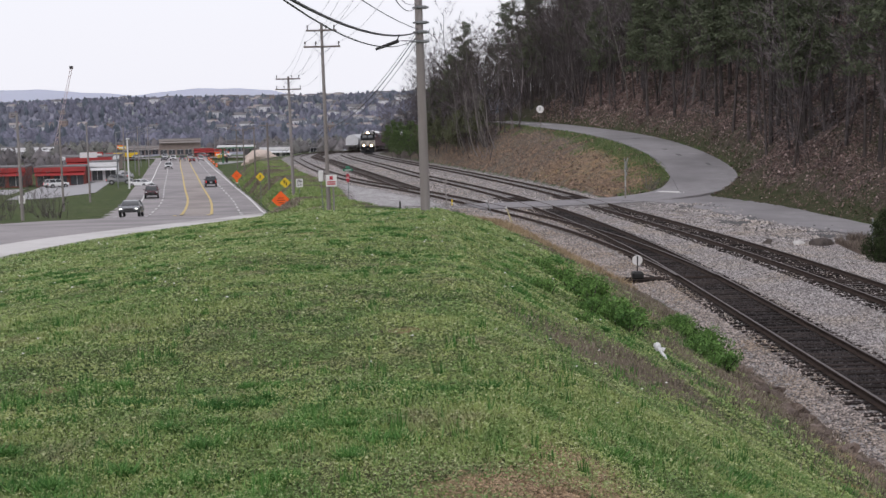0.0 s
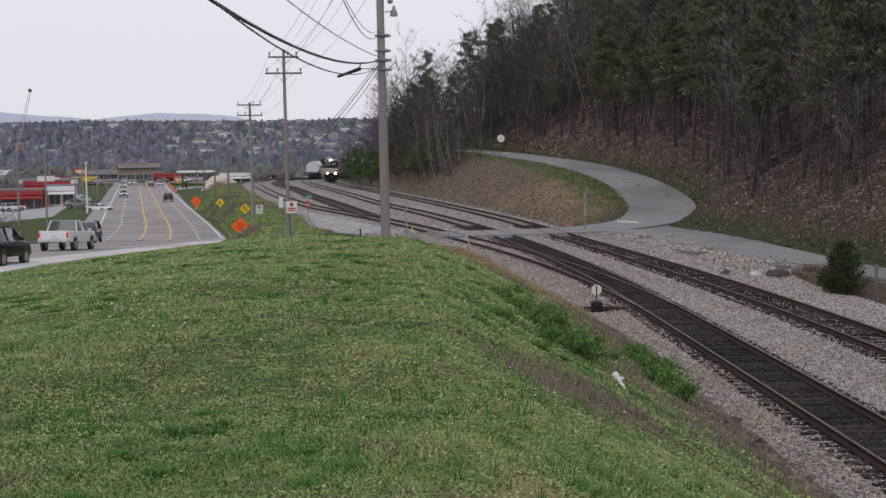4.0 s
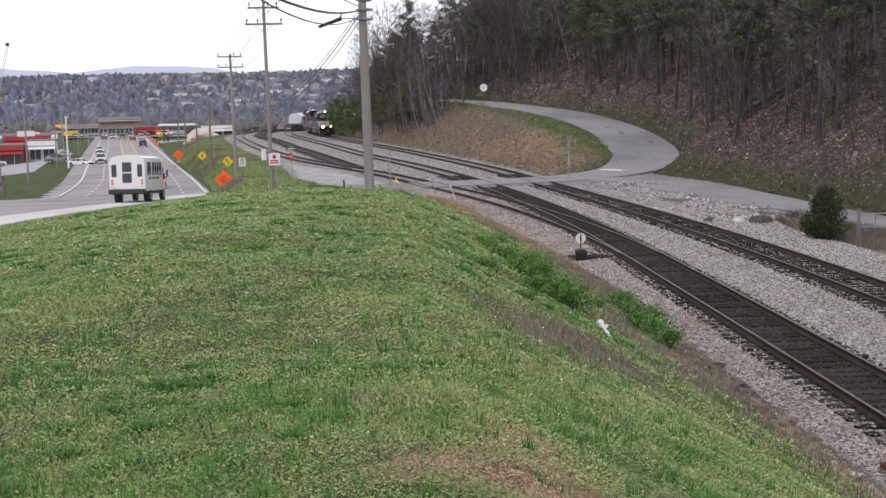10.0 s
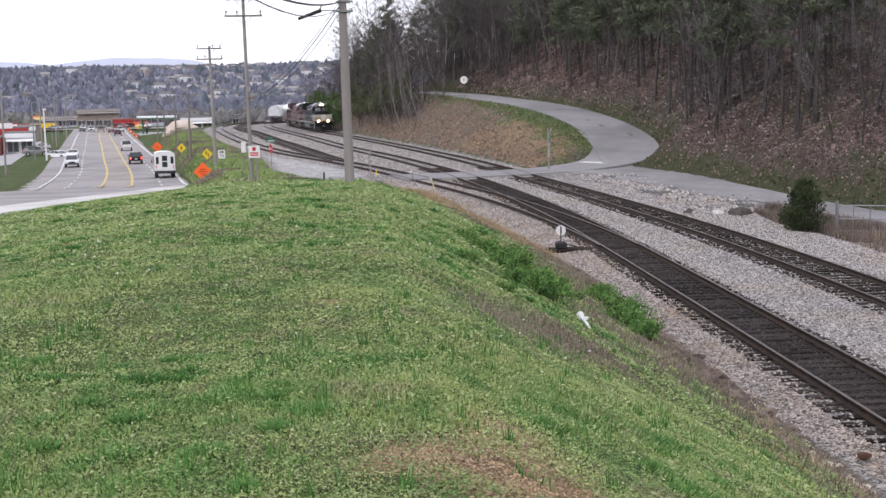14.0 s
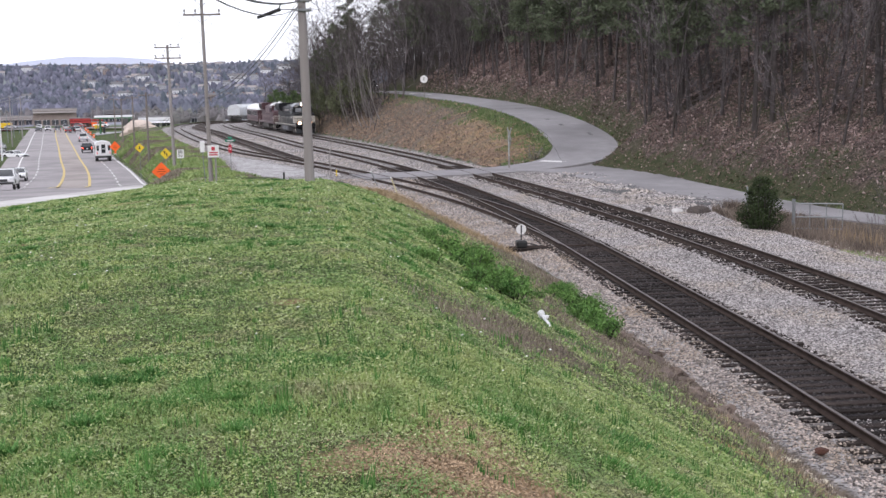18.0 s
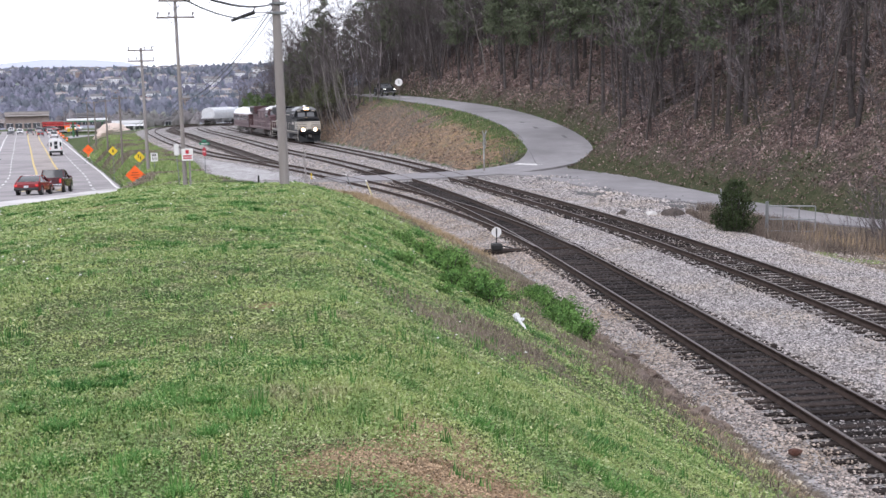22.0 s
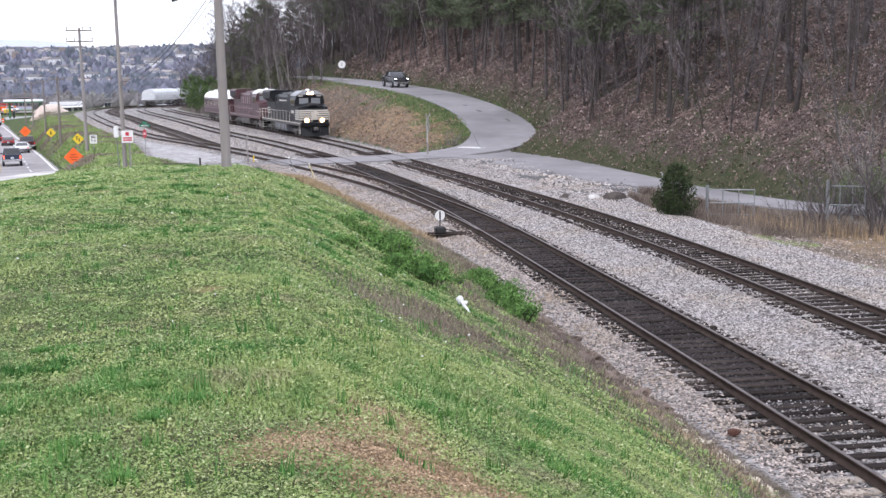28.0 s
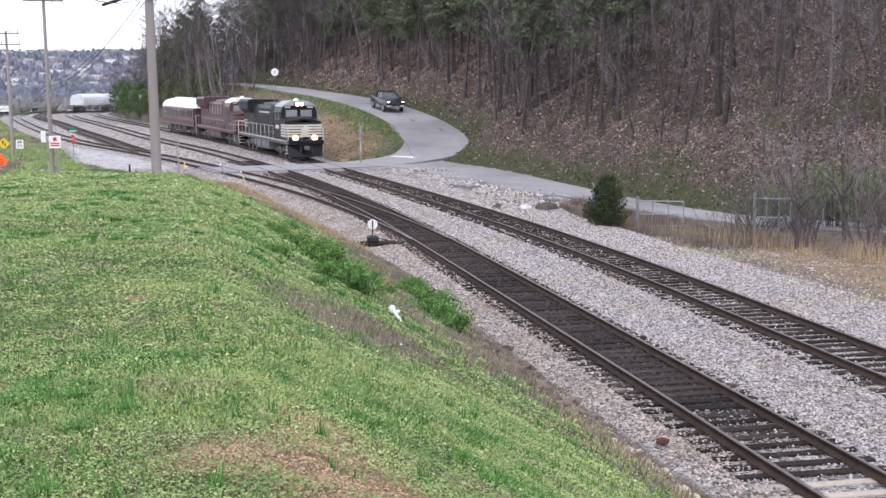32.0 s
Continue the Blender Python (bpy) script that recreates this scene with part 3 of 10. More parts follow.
def build_ground():
    gx = axis([(-4200, 300), (-1000, 60), (-200, 8), (-60, 2.2), (-22, 0.9), (-6, 0.5), (22, 0.6), (34, 0.9), (70, 3), (200, 10), (1000, 60), (4200, 300)])
    gy = axis([(-600, 90), (-60, 8), (-8, 0.5), (0, 0.4), (52, 0.6), (110, 1.1), (210, 2.5), (330, 5), (700, 25), (2200, 70), (4600, 300)])
    x, y = np.meshgrid(gx, gy)
    z = height(x, y)
    nx, ny = len(gx), len(gy)
    v = np.stack([x, y, z], -1).reshape(-1, 3)
    i = np.arange(nx * ny).reshape(ny, nx)
    f = np.stack([i[:-1, :-1], i[:-1, 1:], i[1:, 1:], i[1:, :-1]], -1).reshape(-1, 4)
    me = raw_mesh("ground", v, f)
    x, y = v[:, 0], v[:, 1]
    yc = np.clip(y, -60, 300)
    xl, xr = left_edge(yc), x_main(np.clip(y, -60, 400)) + 2.7
    xs = x_shoulder(np.clip(y, -420, 900))
    right_g = np.interp(y, [-60, 20, 28, 45, 56, 62, 65, 68, 73, 78, 86, 90, 94, 110], [21.5, 20.5, 20, 19.6, 19.8, 20.4, 22.4, 23.2, 22.2, 20.6, 19, 17.5, -99, -99])
    soft = np.where(y > 80, 1.0, 0.25)
    gravel = smoothstep(-soft, soft, np.minimum(x - xl, np.maximum(xr, right_g) - x)) * (y < 310)
    dl, sl, ll, rl = along(low_road, LOW_ROAD, x, y, 0, 104, 2)
    dh, sh, lh, rh = along(hill_road, HILL_ROAD, x, y, 10, 160, 2)
    weeds = ((x > right_g - 0.3) & (y < 93) & (sl > 0)).astype(float)
    weeds = np.maximum(weeds, np.where(y < 32, 0.66 * smoothstep(3.4, 0.6, np.abs(x - xl + 0.5)), 0.5 * smoothstep(1.9, 0.4, np.abs(x - xl + 0.5))) * (y < 60) * (y > 6))
    weeds = np.maximum(weeds, 0.52 * smoothstep(7, 1.5, np.abs(x - xl + 2.0)) * smoothstep(100, 120, y) * (y < 260))
    bank = (x > xr) & (y > 93) & (sh < 0) & (y < 215)
    low = np.interp(y, [93, 108, 130, 160], [0.38, 0.5, 0.66, 0.8])
    weeds = np.maximum(weeds, np.where(bank, 0.8 - 0.6 * smoothstep(low, low + 0.25, (x - xr) / np.maximum(x - xr + dh - 2.9, 0.1)), 0))
    woods = ((x > xr) & ((sh > 0) & (dh > 3.6) & (y > 95) | (sl < 0) & (dl > 4.2) & (y < 100) | (y > 215)) & (y < 420)) | (x > 90)
    near_road = np.where(y > 97, dh - 3.2, np.minimum(dl - 3.2, np.where(y > 90, dh - 3.2, 99)))
    under = ((x > xr) & np.where(y > 97, (sh > 0) & (dh > 2.9) & (dh < 7), (sl < 0) & (dl > 2.9) & (dl < 7.5))).astype(float)
    litter = np.where(woods, 0.5 + 0.5 * smoothstep(0.5, 6, near_road), 0)
    for bx, by, rx, ry, bs in WEED_SPOTS:
        weeds = np.maximum(weeds, bs * np.exp(-(((x - bx) / rx) ** 2 + ((y - by) / ry) ** 2)))
    dirt = 0.62 * np.exp(-(((x - 5.5) / 0.7) ** 2 + ((y - 63) / 8) ** 2))
    for bx, by, br, bs in DIRT_SPOTS:
        dirt = np.maximum(dirt, 1.35 * bs * np.exp(-(((x - bx) / br) ** 2 + ((y - by) / br) ** 2)))
    dirt = np.maximum(dirt, 0.5 * smoothstep(0.2, 2.5, x - right_g) * (y < 46) * (sl > 0))
    oil = smoothstep(1.0, 0.5, np.abs(x - x_second(np.clip(y, -60, 400)))) * smoothstep(14, 24, y) * smoothstep(88, 70, y)
    dirt = np.maximum(dirt, np.where(bank, 0.5 * smoothstep(0.55, 0.2, np.abs((x - xr) / np.maximum(x - xr + dh, 0.1) - 0.3)) * smoothstep(96, 100, y) * smoothstep(140, 125, y), 0))
    pale = 0.8 * smoothstep(0.0, 1.5, x - xl) * smoothstep(1.2, 2.6, x_siding(np.clip(y, 43, 300)) - x) * smoothstep(90, 96, y) * smoothstep(150, 125, y)
    pale = np.maximum(pale, smoothstep(3.0, 1.0, np.hypot(x - 4.2, (y - 82) * 0.7)))
    # where the ground takes the haze tint, growing with distance
    farwood_haze = smoothstep(440, 560, y) + (np.hypot(x, y) > 600)
    for name, val in (("gravel", gravel), ("weeds", weeds), ("undergrowth", under), ("litter", litter), ("dirt", dirt), ("oil", oil), ("pale", pale), ("farwood_haze", np.clip(farwood_haze, 0, 1))):
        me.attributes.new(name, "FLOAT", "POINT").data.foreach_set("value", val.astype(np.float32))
    smooth(me, 80)
    me.materials.append(M_GROUND)
    tagged(new("ground", me), "green grassy bank, gravel bed and brown leaf-covered hillside", "ground", kind="structure")


build_ground()


def ribbon(name, pts, offs, material, label, category, lift=0.0, skirt=0.15, drape=False):
    """A paved strip: pts (x, y, z) along its run, offs the left and right edge from its line."""
    pts = np.array(pts, float)
    d = np.gradient(pts[:, :2], axis=0)
    d /= np.linalg.norm(d, axis=1)[:, None]
    nrm = np.stack([d[:, 1], -d[:, 0]], 1)
    cols = np.linspace(offs[0], offs[1], 5)
    rows = []
    for c in cols:
        q = pts[:, :2] + nrm * np.reshape(c, (-1, 1))
        z = height(q[:, 0], q[:, 1]) if drape else pts[:, 2]
        rows.append(np.column_stack([q, z + lift]))
    rows = [rows[0] - [0, 0, skirt]] + rows + [rows[-1] - [0, 0, skirt]]
    v = np.stack(rows, 1)
    n, k = v.shape[:2]
    i = np.arange(n * k).reshape(n, k)
    f = np.stack([i[:-1, :-1], i[:-1, 1:], i[1:, 1:], i[1:, :-1]], -1).reshape(-1, 4)
    me = smooth(raw_mesh(name, v.reshape(-1, 3), f), 40)
    me.materials.append(material)
    return tagged(new(name, me), label, category, kind="structure")


s = np.arange(0.0, 160.1, 1.5)
ribbon("hill_road", hill_road(s), (-2.75, 2.75), M_HILLROAD, "pale worn asphalt lane climbing the wooded hill", "road", 0.05)
ribbon("road_junction", curve_at([(0, 22.2, 110, 2.27), (10, 21.9, 100, 1.02), (17, 21.3, 93, 0.1), (24, 21.4, 86, -0.27), (34, 22.0, 76, -0.5)])(np.linspace(0, 34, 30)), (-2.75, 2.85), M_HILLROAD, "pale worn asphalt where the two lanes meet", "road", 0.035)
s = np.arange(1.0, 104.1, 1.5)
ribbon("lower_road", low_road(s), (-2.9, np.interp(s, [0, 18, 20, 24, 29, 104], [2.9, 2.9, 2.7, 1.4, 0.3, 0.3])), M_HILLROAD, "pale asphalt lane along the foot of the wood", "road", 0.04)
hy = np.concatenate([np.arange(-420, -60, 12), np.arange(-60, 420, 3), np.arange(420, 448, 9)]).astype(float)
edge = np.column_stack([x_shoulder(hy), hy, z_highway(hy)])
ribbon("highway", edge, (-16.9, 0.6), M_ASPHALT, "grey five-lane asphalt highway running down to the town", "road", 0.05)
hs = np.arange(-420, 116, 4.0)
ribbon("highway_shoulder", np.column_stack([x_shoulder(hs) + 0.12 * np.clip(hs - 98, 0, 20), hs, z_highway(hs)]), (-2.6, 0.25), M_CONC, "pale concrete shoulder along the highway", "road", 0.056)


def lane(off, y):
    """A lane line's place: the lanes draw in where the road narrows."""
    return off + (1.4 if off < -10 else 0.3) * (1 - smoothstep(98, 128, np.asarray(y, float)))


def stripe(name, off, width, y0, y1, material, label, dash=None):
    if not dash:
        ys = np.arange(y0, y1, 3.0)
        q = np.column_stack([x_shoulder(ys) + lane(off, ys), ys, z_highway(ys)])
        ribbon(name, q, (-width / 2, width / 2), material, label, "road marking", 0.064, 0.005)
        return
    v, f = [], []
    for y in np.arange(y0, y1, dash[0] + dash[1]):
        for yy in (y, y + dash[0]):
            xx, zz = float(x_shoulder(yy) + lane(off, yy)), float(z_highway(yy)) + 0.064
            v += [(xx - width / 2, yy, zz), (xx + width / 2, yy, zz)]
        k = len(v)
        f.append((k - 4, k - 3, k - 1, k - 2))
    me = raw_mesh(name, v, f)
    me.materials.append(material)
    tagged(new(name, me), label, "road marking", kind="structure")


ys = np.arange(104.0, 436.0, 3.0)
ribbon("turn_lane", np.column_stack([x_shoulder(ys), ys, z_highway(ys)]), (-8.45, -5.6), mat("tan_asphalt", (0.30, 0.265, 0.25), (0.38, 0.34, 0.32), 0.92, 0, 1.5, 8, 0.2, 90, (0.25, 0.22, 0.21), 0.5, 0.2), "brownish worn centre turn lane of the highway", "road", 0.057, 0.005)
stripe("edge_line", -0.45, 0.24, 104, 436, M_WHITELINE, "solid white edge line on the highway")
stripe("edge_line", -14.9, 0.22, 104, 436, M_WHITELINE, "solid white edge line on the highway")
stripe("lane_line", -2.8, 0.22, 104, 436, M_WHITELINE, "dashed white lane line on the highway", (3, 5))
stripe("lane_line", -12.1, 0.22, 104, 436, M_WHITELINE, "dashed white lane line on the highway", (3, 5))
stripe("centre_line", -5.7, 0.28, 104, 436, M_YELLOW, "yellow centre turn lane line on the highway")
stripe("centre_line", -8.7, 0.28, 104, 436, M_YELLOW, "yellow centre turn lane line on the highway")


def road_mark(name, run0, run1, off0, off1, material, label, curve=hill_road, lift=0.056):
    q = curve(np.linspace(run0, run1, 4))
    ribbon(name, q, (off0, off1), material, label, "road marking", lift, 0.003)


M_PATCH = mat("dark_tar_patch", (0.10, 0.098, 0.10), (0.15, 0.145, 0.15), 0.9, 0, 4, 7)
road_mark("stop_line", 17.0, 17.7, -2.2, 0.3, M_WHITELINE, "worn white stop line before the crossing")
for a, b, c, d in ((100.0, 103.0, -1.2, -0.7), (100.6, 101.0, -1.6, 0.6), (96.0, 99.0, 0.2, 0.7), (97.2, 97.7, -0.6, 1.4)):
    road_mark("painted_mark", a, b, c, d, M_WHITELINE, "worn white painted mark on the hill road")
for a, b, c, d in ((36.0, 37.2, -0.3, 0.1), (40.5, 41.2, -0.5, -0.1), (30.0, 31.5, 1.0, 1.3), (52.0, 52.8, -0.4, 0.5)):
    road_mark("tar_patch", a, b, c, d, M_PATCH, "dark tar patch on the hill road")

# ---- road vehicles ----
M_TYRE = mat("tyre_rubber", (0.025, 0.025, 0.026), (0.04, 0.04, 0.04), 0.85)
M_RIM = mat("alloy_wheel", (0.45, 0.45, 0.46), (0.3, 0.3, 0.31), 0.35, 0.7)
M_GLASS = mat("tinted_glass", (0.02, 0.022, 0.026), (0.03, 0.033, 0.038), 0.08, 0, 2, 2, spec=0.6)
M_TRIM = mat("black_plastic", (0.03, 0.03, 0.032), (0.05, 0.05, 0.05), 0.6)
M_CHROME = mat("chrome", (0.6, 0.6, 0.62), (0.45, 0.45, 0.47), 0.2, 0.9)
M_TAIL = glow("tail_lamp_red", (0.5, 0.02, 0.02), 0.5)
M_BRAKE = glow("brake_lamp_red", (1.0, 0.08, 0.04), 3.0)
M_HEADLAMP = glow("head_lamp_white", (1.0, 0.97, 0.92), 3.0)
M_LENS = mat("clear_lens", (0.6, 0.6, 0.62), (0.5, 0.5, 0.52), 0.15, 0, spec=0.6)
M_PLATE = mat("plate_white", (0.6, 0.62, 0.66), (0.5, 0.52, 0.56), 0.5)
CAR_PAINTS = {
    "white": paint("white_car_paint", (0.75, 0.75, 0.76), 0.25, 0.6, 0.12),
    "black": paint("black_car_paint", (0.014, 0.014, 0.018), 0.22, 0.35, 0.2),
    "dark_blue": paint("dark_blue_car_paint", (0.02, 0.03, 0.06), 0.2, 0.6, 0.2),
    "maroon": paint("maroon_car_paint", (0.065, 0.014, 0.02), 0.2, 0.6, 0.2),
    "red": paint("red_car_paint", (0.2, 0.015, 0.02), 0.22, 0.6, 0.2),
    "silver": paint("silver_car_paint", (0.45, 0.45, 0.47), 0.25, 0.6, 0.12),
    "grey": paint("grey_car_paint", (0.16, 0.165, 0.175), 0.22, 0.6, 0.15),
}

# side outlines as (along, up), front towards -y; then length, width, wheel places, glass band
SHAPES = {
    "sedan": dict(w=1.82, body=[(-2.35, 0.35), (-2.38, 0.62), (-2.2, 0.78), (-1.15, 0.93), (1.55, 1.0), (2.2, 0.98), (2.38, 0.8), (2.36, 0.36)],
                  cabin=[(-1.1, 0.93), (-0.35, 1.38), (0.35, 1.45), (1.0, 1.4), (1.75, 1.0)], wheels=(-1.45, 1.4), r=0.33),
    "suv": dict(w=1.92, body=[(-2.3, 0.42), (-2.36, 0.75), (-2.2, 1.0), (-1.15, 1.1), (2.2, 1.12), (2.36, 0.95), (2.34, 0.45)],
                cabin=[(-1.15, 1.1), (-0.5, 1.62), (0.2, 1.74), (1.7, 1.72), (2.22, 1.12)], wheels=(-1.42, 1.4), r=0.37),
    "pickup": dict(w=2.0, body=[(-2.85, 0.5), (-2.9, 0.95), (-2.75, 1.14), (-1.45, 1.2), (2.75, 1.2), (2.85, 1.05), (2.84, 0.55)],
                   cabin=[(-1.45, 1.2), (-0.75, 1.75), (-0.2, 1.86), (0.85, 1.85), (1.15, 1.2)], wheels=(-1.8, 1.75), r=0.4),
}


def body_loft(outline, w, tuck, z_low):
    """Rounded body: the outline pushed sideways in rings, drawn in at the flanks' top and bottom."""
    cols = [(-0.5, 0.90, 0.05), (-0.47, 0.97, 0.0), (-0.3, 1.0, -0.01), (0, 1.0, -0.015), (0.3, 1.0, -0.01), (0.47, 0.97, 0.0), (0.5, 0.90, 0.05)]
    ca = sum(a for a, b in outline) / len(outline)
    g, rings = Geo(), []
    for c, s, dz in cols:
        ring = []
        for a, b in outline:
            t = (b - z_low) / (max(q[1] for q in outline) - z_low + 1e-6)
            ring.append((c * w * (1 - tuck * t), ca + (a - ca) * s, b - max(dz, 0) * t))
        rings.append(ring)
    return g.loft(rings)


def wheel(parent, x, y, r, w=0.22):
    t = part("wheel", Geo().rod((x - w / 2, y, r), (x + w / 2, y, r), r, r, 20), M_TYRE, parent)
    part("rim", Geo().rod((x - w / 2 - 0.012, y, r), (x + w / 2 + 0.012, y, r), r * 0.62, r * 0.62, 14), M_RIM, t)
    return t


def car(shape, colour, label, brake=False, lamps=False, category="car", group="cars on the highway"):
    """A car at the origin that faces -y, its wheels on z = 0."""
    s, p = SHAPES[shape], CAR_PAINTS[colour]
    t = thing("pickup_truck" if shape == "pickup" else "car", label, category, group)
    w, body, cabin = s["w"], s["body"], s["cabin"]
    low = body[0][1]
    part("body", body_loft(body, w, 0.02, low), p, t, soft=True)
    cab = part("cabin", body_loft(cabin, w * 0.93, 0.2, cabin[0][1]), M_GLASS, t, "dark tinted window band", soft=True)
    roof = [q for q in cabin[1:-1]]
    top = max(q[1] for q in cabin)
    g = Geo().loft([[(c * w * 0.745, a, b + 0.012) for a, b in ((roof[0][0] + 0.08, roof[0][1] - 0.005), (roof[1][0], roof[1][1]), (roof[-1][0] - 0.02, roof[-1][1]), (roof[-1][0] - 0.02, roof[-1][1] - 0.07), (roof[1][0], roof[1][1] - 0.07), (roof[0][0] + 0.08, roof[0][1] - 0.07))] for c in (-0.5, -0.3, 0, 0.3, 0.5)])
    part("roof", g, p, t, soft=True)
    for sx in (-1, 1):
        for k, (a0, a1) in enumerate(((cabin[0], cabin[1]), (cabin[-1], cabin[-2]))):
            q0 = (sx * w * 0.455, a0[0], a0[1])
            q1 = (sx * w * 0.375, a1[0], a1[1])
            part("pillar", Geo().rod(q0, q1, 0.045, 0.04, 6), p, t)
        mid = (cabin[1][0] + cabin[-2][0]) / 2
        part("pillar", Geo().rod((sx * w * 0.462, mid, cabin[0][1]), (sx * w * 0.378, mid + 0.05, top - 0.03), 0.04, 0.035, 6), p, t)
        for y in s["wheels"]:
            wheel(t, sx * (w / 2 - 0.1), y, s["r"])
            part("wheel_arch", Geo().rod((sx * (w / 2 - 0.16), y, s["r"] + 0.02), (sx * (w / 2 + 0.004), y, s["r"] + 0.02), s["r"] + 0.07, s["r"] + 0.07, 20), M_TRIM, t)
        part("mirror", Geo().bevel_box((sx * (w / 2 + 0.06), cabin[0][0] + 0.42, cabin[0][1] + 0.08), (0.2, 0.1, 0.15), 0.03), p, t)
        front, rear = body[1][0], body[-2][0]
        zl = body[2][1] - 0.12
        part("head_lamp", Geo().bevel_box((sx * w * 0.37, front + 0.1, zl), (0.26, 0.14, 0.11), 0.04), M_HEADLAMP if lamps else M_LENS, t)
        part("tail_lamp", Geo().bevel_box((sx * w * 0.41, rear - 0.04, body[-2][1] - 0.08), (0.22 if shape == "sedan" else 0.16, 0.12, 0.16 if shape == "sedan" else 0.34), 0.03), M_BRAKE if brake else M_TAIL, t)
    part("rear_bumper", Geo().bevel_box((0, body[-1][0] + 0.0, low + 0.12), (w * 0.97, 0.16, 0.2), 0.05), M_CHROME if shape == "pickup" else M_TRIM, t)
    part("front_bumper", Geo().bevel_box((0, body[0][0] + 0.0, low + 0.1), (w * 0.95, 0.16, 0.2), 0.05), M_CHROME if shape == "pickup" else M_TRIM, t)
    part("grille", Geo().bevel_box((0, body[1][0] - 0.0, (low + body[2][1]) / 2 + 0.04), (w * 0.46, 0.08, 0.22), 0.02), M_TRIM, t)
    part("number_plate", Geo().bevel_box((0, body[-2][0] + 0.02, body[-2][1] - 0.16), (0.32, 0.03, 0.16), 0.01), M_PLATE, t)
    if shape == "pickup":
        part("cargo_bed", Geo().box((0, 2.0, 1.19), (w * 0.8, 1.5, 0.04)), M_TRIM, t)
        part("tailgate", Geo().bevel_box((0, 2.84, 0.98), (w * 0.86, 0.05, 0.5), 0.02), p, t)
    if shape == "suv":
        for sx in (-1, 1):
            part("roof_rail", Geo().rod((sx * 0.62, -0.1, 1.79), (sx * 0.62, 1.6, 1.78), 0.025, None, 6), M_TRIM, t)
    return t


def shuttle_bus():
    p = CAR_PAINTS["white"]
    t = thing("shuttle_bus", "small white shuttle bus with dark rear windows", "bus")
    ring = lambda y, s=1.0, dz=0.0: [(a * s, y, b + dz) for a, b in ((-1.14, 0.72), (-1.17, 0.8), (-1.17, 2.6), (-1.05, 2.86), (-0.7, 3.0), (0, 3.06), (0.7, 3.0), (1.05, 2.86), (1.17, 2.6), (1.17, 0.8), (1.14, 0.72))]
    part("body", Geo().loft([ring(3.0, 0.97), ring(2.94), ring(-2.0), ring(-2.3, 0.96, -0.05)]), p, t, soft=True)
    cabin = [(-3.9, 0.6), (-3.95, 1.0), (-3.8, 1.3), (-3.1, 1.45), (-2.5, 2.2), (-2.1, 2.3), (-2.1, 0.6)]
    part("cab", body_loft(cabin, 2.0, 0.12, 0.6), p, t, soft=True)
    part("windscreen", Geo().add([(-0.8, -3.12, 1.5), (0.8, -3.12, 1.5), (0.72, -2.56, 2.16), (-0.72, -2.56, 2.16), (-0.8, -3.05, 1.47), (0.8, -3.05, 1.47), (0.72, -2.5, 2.12), (-0.72, -2.5, 2.12)], [(0, 1, 2, 3), (7, 6, 5, 4), (0, 4, 5, 1), (1, 5, 6, 2), (2, 6, 7, 3), (3, 7, 4, 0)]), M_GLASS, t)
    for x, z, w, h in ((0, 2.28, 0.6, 0.62), (0, 1.58, 0.6, 0.62), (-0.82, 2.05, 0.32, 0.8), (0.82, 2.05, 0.32, 0.8)):
        part("rear_window", Geo().bevel_box((x, 3.0, z), (w, 0.05, h), 0.02), M_GLASS, t)
    part("rear_door", Geo().bevel_box((0, 2.995, 1.9), (0.92, 0.025, 1.9), 0.01), p, t)
    for sx in (-1, 1):
        for y, w in ((1.9, 1.0), (0.75, 0.55), (0.05, 0.55), (-0.65, 0.55), (-1.4, 0.6)):
            part("side_window", Geo().bevel_box((sx * 1.165, y, 2.15), (0.03, w, 0.85), 0.01), M_GLASS, t)
        for k in range(3):
            part("lettering_bar", Geo().box((sx * 1.172, 1.7 - 1.1 * k, 1.55), (0.008, 0.8, 0.13)), CAR_PAINTS["red"], t)
        wheel(t, sx * 0.95, 1.5, 0.4, 0.4)
        wheel(t, sx * 0.92, -2.9, 0.4, 0.26)
        part("mirror", Geo().bevel_box((sx * 1.35, -2.7, 1.85), (0.1, 0.16, 0.42), 0.04), M_TRIM, t)
        part("mirror_arm", Geo().rod((sx * 0.95, -2.75, 1.6), (sx * 1.35, -2.7, 1.8), 0.025, None, 6), M_TRIM, t)
        for z, m in ((1.42, M_TAIL), (1.24, M_TAIL), (1.06, M_LENS)):
            part("tail_lamp", Geo().rod((sx * 0.95, 2.96, z), (sx * 0.95, 3.02, z), 0.075, None, 10), m, t)
        part("roof_marker", Geo().bevel_box((sx * 0.7, 2.9, 2.98), (0.12, 0.08, 0.06), 0.01), M_TAIL, t)
    part("rear_bumper", Geo().bevel_box((0, 3.1, 0.72), (2.36, 0.26, 0.3), 0.05), M_TRIM, t)
    part("skirt", Geo().bevel_box((0, 0.3, 0.64), (2.2, 4.8, 0.22), 0.03), M_TRIM, t)
    part("number_plate", Geo().box((0.86, 3.03, 0.98), (0.3, 0.02, 0.12)), M_PLATE, t)
    return t


